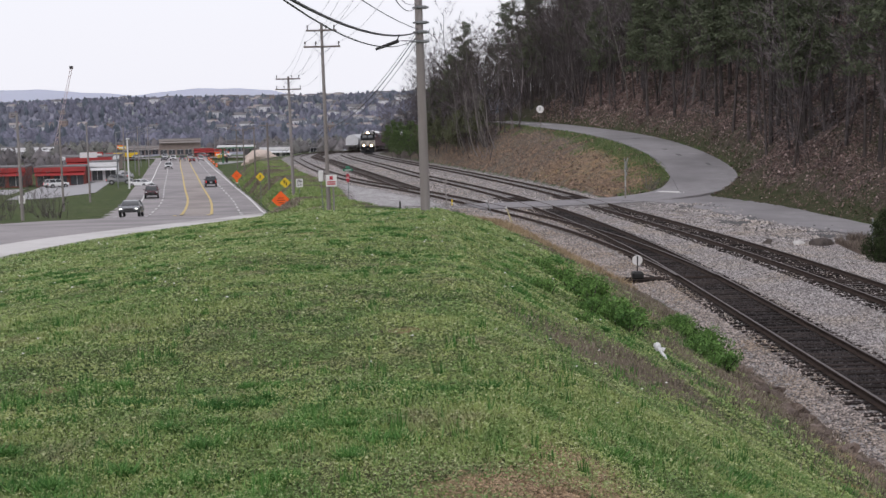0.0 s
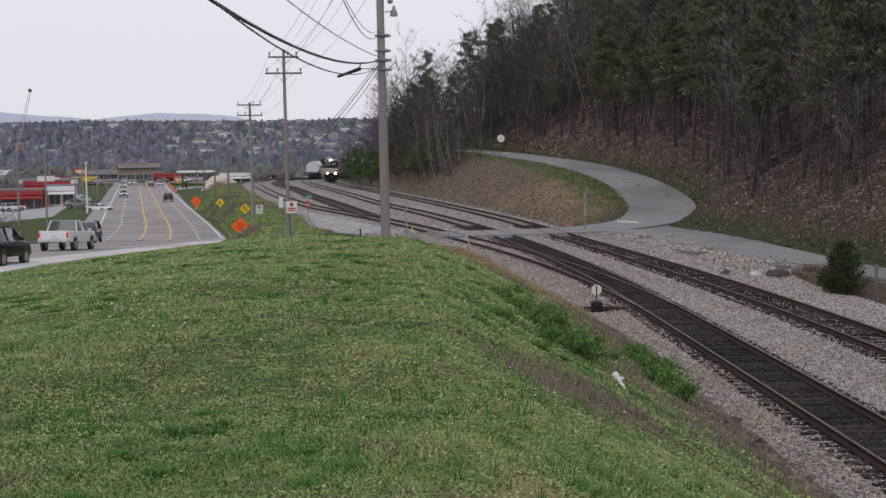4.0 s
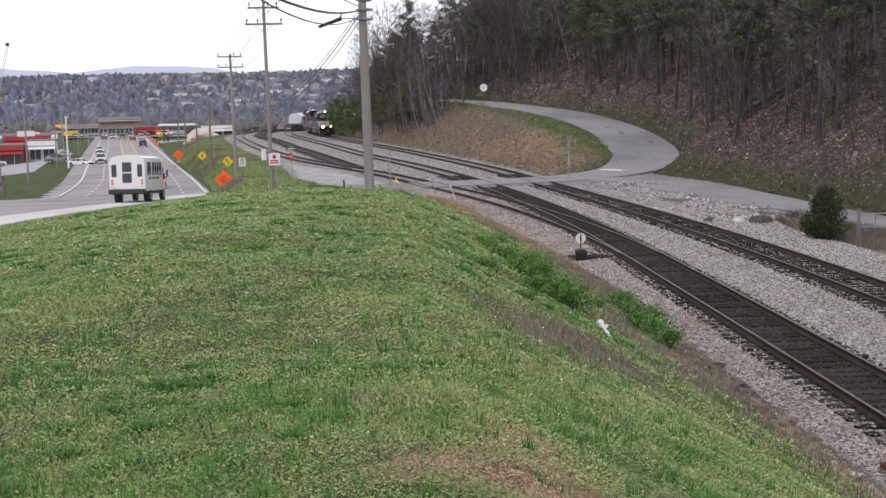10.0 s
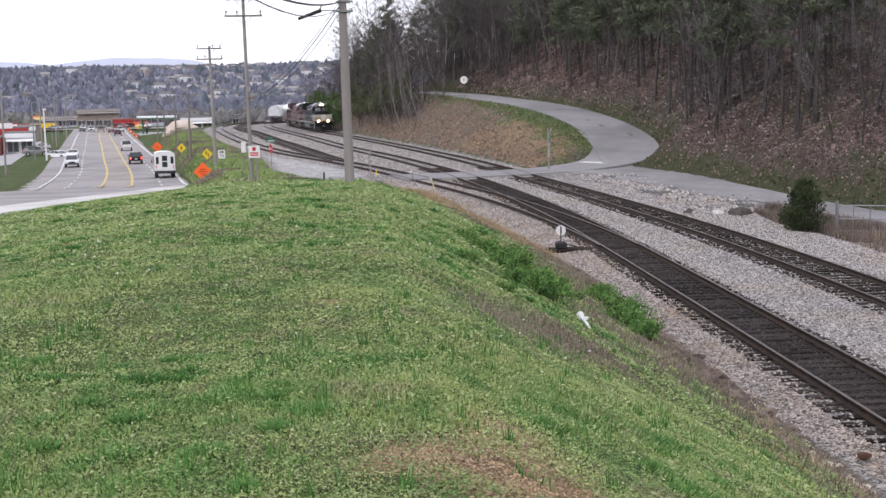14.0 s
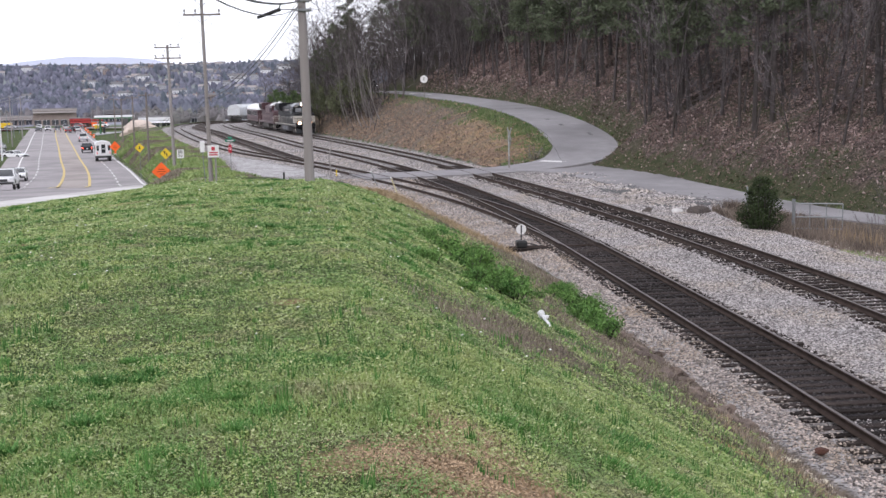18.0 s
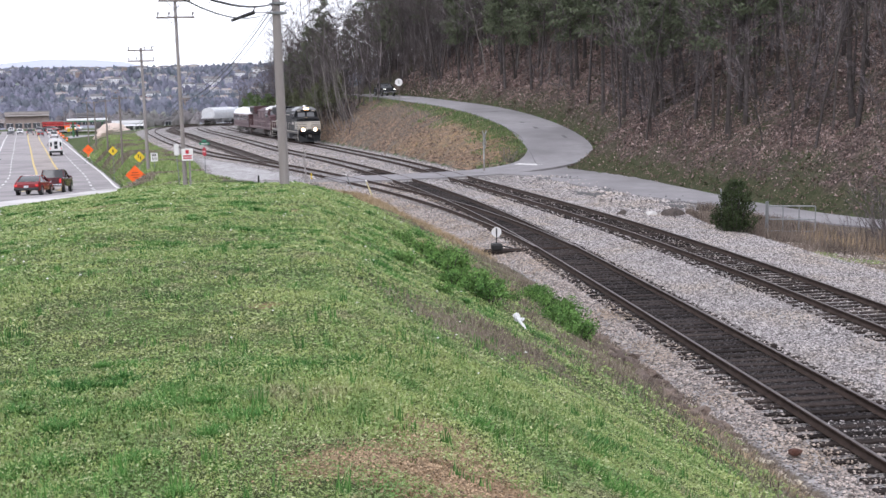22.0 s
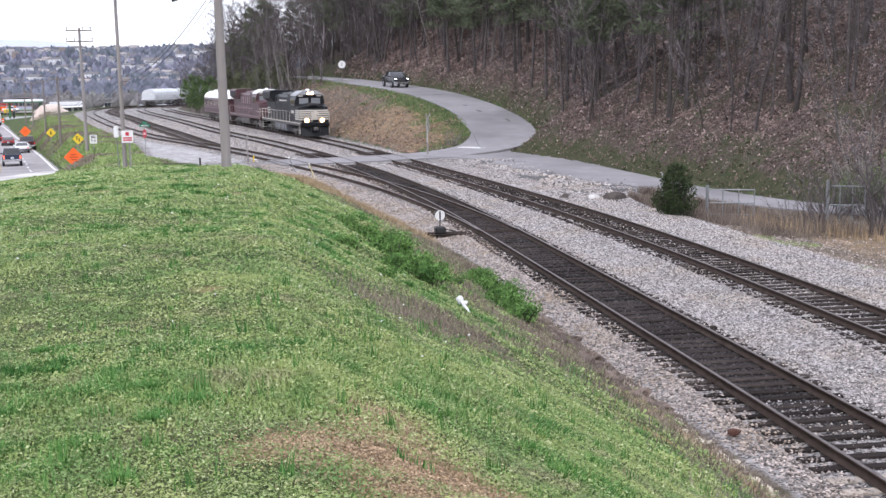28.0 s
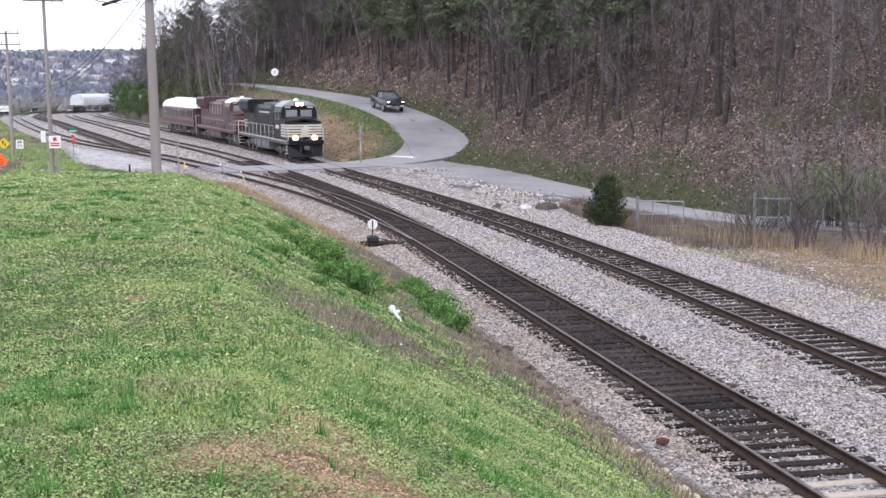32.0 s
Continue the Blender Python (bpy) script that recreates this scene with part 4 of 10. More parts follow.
CARS = {
    "K1": car("sedan", "grey", "dark grey sedan with lit head lamps on the highway", lamps=True),
    "K2": car("suv", "maroon", "dark maroon car driving up the highway"),
    "K3": car("suv", "white", "white car coming up the highway"),
    "K4": car("sedan", "white", "white sedan coming up the highway"),
    "W1": car("suv", "black", "black car driving down to the town"),
    "W3": car("pickup", "white", "white pickup truck driving down the highway", category="pickup"),
    "W4": car("suv", "black", "black car with lit brake lamps on the highway", brake=True),
    "BUS": shuttle_bus(),
    "W5": car("sedan", "black", "black sedan driving down the highway"),
    "W6": car("pickup", "maroon", "dark red pickup truck driving down the highway", category="pickup"),
    "W7": car("sedan", "red", "red sedan driving down the highway"),
    "W8": car("sedan", "white", "white sedan driving down the highway"),
    "W9": car("pickup", "dark_blue", "dark blue pickup truck with lit brake lamps", brake=True, category="pickup"),
}
HILL_TRUCK = car("pickup", "black", "black pickup truck with lit head lamps on the hill road", lamps=True, category="pickup", group="")
for k in range(9):
    far = car(("sedan", "suv", "pickup")[k % 3], ("red", "white", "grey", "black", "white", "silver", "red", "white", "black")[k], "car waiting at the lights by the town", group="cars at the lights")
    fy = 372 + 7 * k + 3 * (k % 2)
    lat = (-5.0, -2.0, -8.0, -14.0, -11.0, -5.2, -1.8, -14.0, -5)[k]
    far.matrix_basis = pose(float(x_shoulder(fy)) + lat, fy, float(z_highway(fy)) + 0.06, 0, 0, 192 if lat > -9 else 12)
for k, (px, py, c, sh) in enumerate(((-54, 214, "white", "sedan"), (-60, 222, "grey", "suv"), (-75, 232, "white", "suv"), (-66, 250, "silver", "sedan"), (-92, 255, "black", "pickup"))):
    parked = car(sh, c, "car parked in front of the shops", group="parked cars")
    parked.matrix_basis = pose(px, py, float(height(np.array([px]), np.array([py]))[0]), 0, 0, 60 + 40 * k)

TRAFFIC = {
    "K1": [(0, 108.0, -12.5), (0.5, 103.9, -12.6), (1, 100.0, -12.7), (1.5, 96.4, -12.8), (2, 93.0, -12.8), (2.5, 89.5, -12.9), (3, 86.0, -12.9), (32, -117.0, -12.9)],
    "K2": [(0, 169.0, -13.7), (0.5, 162.1, -13.8), (1, 155.0, -13.8), (1.5, 147.6, -13.7), (2, 139.0, -13.5), (2.5, 127.6, -13.1), (3, 116.0, -12.7), (3.5, 107.0, -12.2), (4, 101.8, -11.9), (4.5, 98.2, -11.7), (5, 95.5, -11.9), (5.5, 93.0, -12.5), (6, 90.0, -13.8), (32, -86.8, -13.8)],
    "K3": [(0, 310.0, -11.9), (1, 302.9, -12.3), (2, 295.9, -12.5), (3, 288.7, -12.6), (4, 281.3, -12.6), (5, 273.9, -12.5), (6, 265.0, -12.5), (7, 253.6, -12.5), (8, 240.7, -12.6), (9, 227.6, -12.7), (10, 216.0, -12.8), (11, 207.1, -13.0), (12, 199.5, -13.2), (13, 190.0, -13.3), (14, 176.5, -13.5), (15, 161.6, -13.5), (16, 145.9, -13.3), (17, 126.2, -12.9), (18, 105.0, -12.1), (32, -175.0, -12.1)],
    "K4": [(0, 437.3, -13.8), (12, 240.0, -13.8), (13, 223.6, -13.8), (14, 207.2, -13.8), (15, 190.9, -13.8), (16, 174.3, -13.8), (17, 157.6, -13.8), (18, 140.5, -13.6), (18.5, 132.0, -13.4), (32, -97.5, -13.4)],
    "W1": [(0, 201.0, -4.3), (1, 214.0, -4.0), (2, 227.1, -3.6), (3, 239.9, -3.4), (4, 252.0, -3.2), (5, 263.5, -3.1), (6, 274.0, -3.0), (7, 283.2, -3.0), (8, 291.6, -3.1), (9, 300.0, -3.2), (32, 499.3, -3.2)],
    "W3": [(0, 18.0, -4.9), (3, 60.0, -4.9), (4, 75.4, -5.8), (5, 93.8, -6.1), (6, 112.0, -5.9), (7, 128.0, -5.6), (8, 143.5, -5.1), (9, 164.2, -4.6), (10, 183.6, -4.3), (11, 194.3, -4.1), (12, 206.8, -4.0), (13, 221.0, -4.1), (14, 235.0, -4.1), (15, 249.0, -4.1), (16, 263.0, -3.8), (16.5, 270.0, -3.5), (32, 487.0, -3.5)],
    "W4": [(0, 11.0, -2.3), (5.5, 66.0, -2.3), (6.5, 77.8, -4.2), (7.5, 102.0, -5.2), (8.5, 119.8, -5.5), (9.5, 129.3, -5.4), (10.5, 141.3, -5.1), (11.5, 154.0, -4.8), (12.5, 164.6, -4.5), (13.5, 176.1, -4.3), (14.5, 187.1, -4.2), (15.5, 196.3, -4.2), (16.5, 206.0, -4.2), (17.5, 217.9, -4.0), (18, 224.0, -3.8), (32, 392.0, -3.8)],
    "BUS": [(0, -65.0, -0.4), (8, 38.0, 0.3), (8.5, 51.5, 0.3), (9, 63.2, -0.4), (9.5, 71.5, -1.1), (10.5, 90.0, -2.1), (11.5, 106.2, -2.2), (12.5, 120.0, -2.2), (13.5, 134.0, -2.0), (14.5, 149.0, -1.9), (15.5, 160.3, -1.8), (16.5, 171.0, -1.9), (17.5, 183.5, -2.2), (18.5, 196.0, -2.6), (19.5, 207.1, -3.1), (20.5, 216.2, -3.7), (21.5, 223.7, -4.2), (22.5, 233.0, -4.5), (23.5, 243.9, -4.5), (24.5, 255.4, -4.0), (25, 261.0, -3.4), (32, 338.0, -3.4)],
    "W5": [(0, -150.0, -4.5), (19, 75.0, -4.5), (20, 90.0, -6.0), (21, 108.0, -6.2), (22, 120.1, -5.7), (23, 132.6, -5.0), (24, 145.4, -4.3), (25, 159.0, -4.1), (25.5, 167.0, -4.2), (32, 271.0, -4.2)],
    "W6": [(0, -307.0, 0.2), (20.5, 62.0, 0.2), (21.5, 86.0, -3.9), (22.5, 110.0, -4.1), (23.5, 121.2, -2.8), (24.5, 129.5, -1.5), (25.5, 143.0, -1.0), (26.5, 155.8, -1.2), (27.5, 169.0, -1.4), (28, 178.0, -1.0), (32, 250.0, -1.0)],
    "W7": [(0, -260.0, -5.4), (22, 92.0, -5.4), (22.5, 100.0, -5.8), (23, 107.0, -5.8), (23.5, 115.3, -5.6), (24, 124.0, -5.1), (32, 260.0, -5.1)],
    "W8": [(0, -235.0, -2.4), (22, 66.0, -2.4), (22.5, 76.0, -4.1), (23, 88.0, -5.4), (23.5, 100.0, -6.2), (24, 111.0, -6.5), (24.5, 115.9, -6.4), (25, 120.0, -5.8), (25.5, 128.0, -4.8), (32, 232.0, -4.8)],
    "W9": [(0, -292.0, -5.5), (23.5, 84.0, -5.5), (24, 92.0, -6.2), (24.5, 102.0, -6.7), (25, 110.0, -7.0), (25.5, 118.0, -7.0), (26, 122.3, -6.9), (26.5, 125.0, -6.5), (27, 127.4, -6.0), (27.5, 131.0, -5.2), (28, 137.0, -4.3), (32, 185.0, -4.3)],
}

# ---- train ----
M_LOCO = paint("locomotive_black", (0.012, 0.013, 0.016), 0.45, 0.22, 0.3)
M_LOCOGREY = mat("dusty_underframe", (0.085, 0.08, 0.078), (0.14, 0.13, 0.125), 0.85, 0, 3, 7, 0.2, 30)
M_TANK = paint("tank_grey", (0.17, 0.175, 0.19), 0.5, 0.4, 0.35)
M_STRIPE = paint("stripe_white", (0.58, 0.54, 0.48), 0.5, 0.4, 0.2)
M_DUSTROOF = paint("dusty_pale_roof", (0.40, 0.41, 0.43), 0.6, 0.3, 0.35)
M_MAROON = paint("coach_maroon", (0.088, 0.044, 0.05), 0.45, 0.35, 0.25)
M_CREAM = paint("cream_band", (0.30, 0.22, 0.225), 0.5, 0.4, 0.15)
M_ROOFWHITE = paint("white_roof_paint", (0.82, 0.81, 0.82), 0.5, 0.4, 0.1)
M_HOPPER = paint("pale_grey_hopper", (0.66, 0.675, 0.70), 0.5, 0.3, 0.25)
M_BEAM = glow("lit_lamp_warm", (1.0, 0.78, 0.5), 30.0)
# glow of the discs added for the orange halo around the lit lamps
M_RIMGLOW = glow("lamp_halo_amber", (1.0, 0.52, 0.22), 1.3)
# windscreen glass with the sky's reflection put into its grey base colour
M_SKYGLASS = mat("sky_reflection_glass", (0.20, 0.21, 0.23), (0.26, 0.27, 0.29), 0.15, 0, 1, 3, spec=0.7)
M_LOUVRE = mat("dark_grille", (0.015, 0.015, 0.016), (0.04, 0.04, 0.042), 0.7, 0, 20, 2)


def bogie(parent, y, axles, spread):
    t = part("bogie", Geo().bevel_box((0.98, y, 0.62), (0.2, spread + 1.0, 0.34), 0.06).bevel_box((-0.98, y, 0.62), (0.2, spread + 1.0, 0.34), 0.06).bevel_box((0, y, 0.75), (2.0, 0.5, 0.3), 0.05), M_LOCOGREY, parent)
    for k in range(axles):
        yy = y + spread * (k / (axles - 1) - 0.5)
        g = Geo().rod((-0.9, yy, 0.51), (0.9, yy, 0.51), 0.09, None, 8)
        for sx in (-1, 1):
            g.rod((sx * 0.69, yy, 0.51), (sx * 0.83, yy, 0.51), 0.51, None, 24)
            g.rod((sx * 0.66, yy, 0.51), (sx * 0.69, yy, 0.51), 0.53, None, 24)
        part("wheelset", g, M_LOCOGREY, t)
        for sx in (-1, 1):
            part("axle_box", Geo().bevel_box((sx * 1.1, yy, 0.55), (0.18, 0.34, 0.4), 0.05), M_LOCOGREY, t)
    return t


def handrail(parent, pts, post_ys, x, z0, z1, m):
    part("handrail", Geo().rod(pts[0], pts[1], 0.017, None, 6), m, parent)
    for y in post_ys:
        part("stanchion", Geo().rod((x, y, z0), (x, y, z1), 0.02, None, 6), m, parent)


def hood_locomotive(name, label, skin, maroon):
    t = thing(name, label, "locomotive")
    L = 11.1
    part("frame", Geo().bevel_box((0, 0, 1.35), (3.05, 2 * L - 0.7, 0.34), 0.04), M_LOCOGREY if not maroon else skin, t)
    part("sill_stripe", Geo().box((1.535, 0, 1.47), (0.012, 2 * L - 1.0, 0.07)).box((-1.535, 0, 1.47), (0.012, 2 * L - 1.0, 0.07)), M_STRIPE if not maroon else M_CREAM, t)
    bogie(t, -6.9, 3, 3.9)
    bogie(t, 6.9, 3, 3.9)
    tank = [(-1.35, 0.45), (-1.45, 0.7), (-1.45, 1.2), (1.45, 1.2), (1.45, 0.7), (1.35, 0.45)]
    part("fuel_tank", Geo().prism(tank, -3.3, 3.0), M_TANK if not maroon else M_LOCOGREY, t)
    for y in (-2.4, -0.2, 2.0):
        for sx in (-1, 1):
            part("tank_strap", Geo().bevel_box((sx * 1.46, y, 0.85), (0.05, 0.12, 0.7), 0.01), M_LOCOGREY, t)
    for sx in (-1, 1):
        part("air_reservoir", Geo().rod((sx * 1.25, 3.2, 0.9), (sx * 1.25, 4.6, 0.9), 0.24, None, 12), M_LOCOGREY, t)
    # long hood
    hood = [(-0.95, 1.52), (-0.95, 3.95), (-0.75, 4.2), (0.75, 4.2), (0.95, 3.95), (0.95, 1.52)]
    hp = part("long_hood", Geo().prism(hood, -5.9, 10.3), skin, t)
    for sx in (-1, 1):
        for k in range(13):
            part("hood_door", Geo().bevel_box((sx * 0.965, -2.9 + k * 0.68, 2.6), (0.04, 0.6, 1.7), 0.015), skin, t)
        for y, w in ((-4.9, 1.5), (5.0, 1.0)):
            part("intake_grille", Geo().bevel_box((sx * 0.97, y, 3.45), (0.05, w, 0.9), 0.02), M_LOUVRE, t)
    # exhaust housing, blower bulge, radiator wings
    part("engine_hatch", Geo().prism([(-0.8, 4.18), (-0.7, 4.45), (0.7, 4.45), (0.8, 4.18)], -3.4, 1.9), skin, t)
    part("exhaust_stack", Geo().bevel_box((0, -0.2, 4.55), (0.5, 0.9, 0.35), 0.05), M_LOUVRE, t)
    rad = [(-0.96, 3.35), (-1.5, 3.75), (-1.52, 4.5), (-1.3, 4.66), (1.3, 4.66), (1.52, 4.5), (1.5, 3.75), (0.96, 3.35)]
    part("radiator", Geo().prism(rad, 5.6, 10.0), skin, t)
    for sx in (-1, 1):
        part("radiator_screen", Geo().bevel_box((sx * 1.515, 7.8, 4.12), (0.03, 4.0, 0.6), 0.01), M_LOUVRE, t)
    part("dynamic_brake", Geo().prism([(-1.2, 3.3), (-1.3, 3.6), (-1.3, 4.35), (-1.0, 4.55), (1.0, 4.55), (1.3, 4.35), (1.3, 3.6), (1.2, 3.3)], -5.7, -3.7), skin, t)
    # fans, sand box and pipes along the hood's roof, doors' latches
    for y in (3.0, 4.4):
        part("roof_fan", Geo().rod((0, y, 4.2), (0, y, 4.34), 0.5, 0.46, 16), M_LOUVRE, t)
    part("roof_box", Geo().bevel_box((0.35, 2.2, 4.34), (0.7, 0.9, 0.3), 0.04), M_LOCOGREY, t)
    part("roof_box", Geo().bevel_box((-0.2, -4.6, 4.62), (1.2, 0.8, 0.22), 0.04), M_LOCOGREY, t)
    for sx in (-1, 1):
        part("hood_pipe", Geo().rod((sx * 1.0, -3.2, 1.75), (sx * 1.0, 5.4, 1.75), 0.035, None, 6), M_LOCOGREY, t)
        for k in range(13):
            part("door_latch", Geo().box((sx * 0.99, -2.65 + k * 0.68, 2.5), (0.012, 0.05, 0.14)), M_TANK, t)
        for k in range(3):
            part("battery_box", Geo().bevel_box((sx * 1.22, -4.9 + 0.9 * k, 1.78), (0.5, 0.8, 0.5), 0.03), skin, t)
    # cab
    cab = [(-1.5, 1.52), (-1.53, 2.6), (-1.53, 3.75), (-1.3, 4.35), (-0.7, 4.62), (0.7, 4.62), (1.3, 4.35), (1.53, 3.75), (1.53, 2.6), (1.5, 1.52)]
    part("cab", Geo().prism(cab, -8.55, -5.9), skin, t)
    part("cab_roof", Geo().loft([[(a, y, b) for a, b in ((-1.45, 4.2), (-1.2, 4.44), (-0.7, 4.7), (0.7, 4.7), (1.2, 4.44), (1.45, 4.2), (1.2, 4.3), (-1.2, 4.3))] for y in (-8.75, -5.8)]), M_ROOFWHITE if maroon else M_DUSTROOF, t)
    for sx in (-1, 1):
        for y in (-7.85, -6.75):
            part("cab_window", Geo().bevel_box((sx * 1.535, y, 3.45), (0.03, 0.75, 0.7), 0.02), M_GLASS, t)
        part("windscreen", Geo().bevel_box((sx * 0.62, -8.57, 3.66), (0.95, 0.04, 0.58), 0.02), M_SKYGLASS, t)
        part("number_board", Geo().bevel_box((sx * 0.95, -8.6, 4.18), (0.62, 0.08, 0.24), 0.03), M_TRIM, t)
        part("number_bar", Geo().box((sx * 0.95, -8.65, 4.18), (0.46, 0.01, 0.12)), M_STRIPE, t)
    # nose
    nose = [(-8.5, 1.52), (-10.35, 1.52), (-10.4, 2.35), (-10.2, 2.95), (-8.5, 3.25)]
    part("nose", Geo().loft([[(x, a, b - dz) for a, b in nose] for x, dz in ((-1.5, 0.12), (-1.35, 0), (-0.5, 0), (0.5, 0), (1.35, 0), (1.5, 0.12))]), skin, t)
    part("nose_brow", Geo().loft([[(x, -10.22 + 0.12 * abs(x), 2.82 + dz) for x, dz in ((-1.5, 0), (-0.0, 0.36), (1.5, 0), (1.5, 0.2), (0, 0.5), (-1.5, 0.2))], [(x, -8.56, 3.15 + dz) for x, dz in ((-1.5, 0), (0, 0.1), (1.5, 0), (1.5, 0.2), (0, 0.3), (-1.5, 0.2))]]), skin, t)
    band = M_STRIPE if not maroon else M_CREAM
    for k, z in enumerate((1.86, 2.08, 2.3, 2.52, 2.72) if not maroon else (2.1,)):
        part("nose_stripe", Geo().box((0, -10.41 + (0.04 if k == 3 else 0.1 if k == 4 else 0.0), z), (2.96, 0.03, 0.15)), band, t)
        for sx in (-1, 1):
            part("nose_stripe", Geo().box((sx * 1.512, -9.4, z), (0.03, 1.9, 0.15)), band, t)
    if not maroon:
        emblem = [(-0.36, 1.75), (-0.2, 2.2), (-0.34, 2.5), (-0.05, 2.62), (0.2, 2.78), (0.42, 2.45), (0.22, 2.3), (0.3, 1.95), (0.12, 1.8)]
        part("nose_emblem", Geo().prism(emblem, -10.47, -10.43), M_STRIPE, t)
        for sx in (-1, 1):
            part("hood_lettering", Geo().box((sx * 0.992, -3.9, 2.7), (0.012, 0.7, 0.85)), M_STRIPE, t)
            part("hood_lettering", Geo().box((sx * 0.992, 0.6, 3.6), (0.012, 4.2, 0.12)), M_STRIPE, t)
            for k in range(3):
                part("tail_stripe", Geo().box((sx * 0.992, 9.3, 2.1 + 0.28 * k), (0.012, 1.6, 0.12)), M_STRIPE, t)
            part("cab_lettering", Geo().box((sx * 1.54, -7.2, 2.55), (0.012, 1.3, 0.3)), M_STRIPE, t)
    else:
        for sx in (-1, 1):
            for k in range(5):
                part("hood_lettering", Geo().box((sx * 0.992, -1.5 + 1.5 * k, 3.3), (0.012, 0.35 + 0.2 * (k % 2), 0.9)), M_CREAM, t)
            part("cream_line", Geo().box((sx * 0.992, 3, 2.3), (0.012, 13, 0.1)), M_CREAM, t)
    # ends: anticlimber, pilot, coupler, steps, lamps
    for e in (-1, 1):
        part("end_platform", Geo().bevel_box((0, e * (L - 0.3), 1.4), (2.9, 0.5, 0.34), 0.05), skin, t)
        part("pilot", Geo().add([(-1.5, e * (L - 0.55), 1.25), (1.5, e * (L - 0.55), 1.25), (1.4, e * (L - 0.35), 0.22), (0, e * (L - 0.02), 0.16), (-1.4, e * (L - 0.35), 0.22), (-1.5, e * (L - 0.75), 1.25), (1.5, e * (L - 0.75), 1.25), (1.4, e * (L - 0.6), 0.22), (-1.4, e * (L - 0.6), 0.22)],
             [(0, 1, 2, 3), (0, 3, 4), (5, 8, 7, 6), (0, 4, 8, 5), (1, 6, 7, 2), (2, 7, 8, 4, 3), (0, 5, 6, 1)]), M_LOCOGREY if maroon else skin, t)
        part("coupler", Geo().bevel_box((0, e * (L + 0.1), 0.92), (0.34, 0.8, 0.34), 0.06), M_LOCOGREY, t)
        for sx in (-1, 1):
            for k in range(4):
                part("step", Geo().box((sx * 1.28, e * (L - 0.85 + 0.05 * k), 0.45 + 0.28 * k), (0.5, 0.4, 0.04)), M_STRIPE if not maroon else M_CREAM, t)
            part("grab_rail", Geo().rod((sx * 1.5, e * (L - 0.5), 0.5), (sx * 1.5, e * (L - 0.5), 2.5), 0.02, None, 6), M_STRIPE, t)
            part("end_rail", Geo().rod((sx * 1.45, e * (L - 0.15), 2.5), (sx * 0.35, e * (L - 0.15), 2.5), 0.02, None, 6), M_STRIPE, t)
            for a in (1.45, 0.35):
                part("end_post", Geo().rod((sx * a, e * (L - 0.15), 1.55), (sx * a, e * (L - 0.15), 2.5), 0.018, None, 6), M_STRIPE, t)
            part("air_hose", Geo().rod((sx * 0.45, e * (L - 0.1), 1.1), (sx * 0.5, e * (L + 0.05), 0.45), 0.03, None, 6), M_TRIM, t)
    for sx in (-1, 1):
        handrail(t, ((sx * 1.5, -5.6, 2.55), (sx * 1.5, 10.4, 2.55)), [-5.4 + 1.76 * k for k in range(10)], sx * 1.5, 1.5, 2.55, M_STRIPE if not maroon else M_CREAM)
        if not maroon:
            lamp = part("ditch_lamp", Geo().rod((sx * 0.8, -10.62, 1.72), (sx * 0.8, -10.35, 1.72), 0.24, 0.2, 14), M_TRIM, t)
            part("lamp_glass", Geo().rod((sx * 0.8, -10.66, 1.72), (sx * 0.8, -10.62, 1.72), 0.17, 0.17, 16), M_BEAM, lamp)
            part("reflector", Geo().rod((sx * 0.8, -10.64, 1.72), (sx * 0.8, -10.61, 1.72), 0.27, 0.27, 18), M_RIMGLOW, lamp)
    if not maroon:
        hl = part("head_lamp_housing", Geo().bevel_box((0, -8.7, 4.42), (0.8, 0.3, 0.36), 0.06), M_TRIM, t)
        for sx in (-1, 1):
            part("lamp_glass", Geo().rod((sx * 0.17, -8.89, 4.42), (sx * 0.17, -8.85, 4.42), 0.12, None, 14), M_BEAM, hl)
            part("reflector", Geo().rod((sx * 0.17, -8.87, 4.42), (sx * 0.17, -8.84, 4.42), 0.17, None, 14), M_RIMGLOW, hl)
    part("horn", Geo().rod((0.3, -6.4, 4.8), (0.3, -7.0, 4.82), 0.05, 0.11, 10).rod((0.5, -6.4, 4.78), (0.5, -6.8, 4.8), 0.05, 0.1, 10), M_LOCOGREY, t)
    part("antenna_dome", Geo().loft([[(0.25 * r * math.cos(a), -7.6 + 0.25 * r * math.sin(a), 4.7 + z) for a in [k * math.pi / 5 for k in range(10)]] for r, z in ((1, 0), (0.9, 0.1), (0.4, 0.18))]), M_ROOFWHITE, t)
    return t


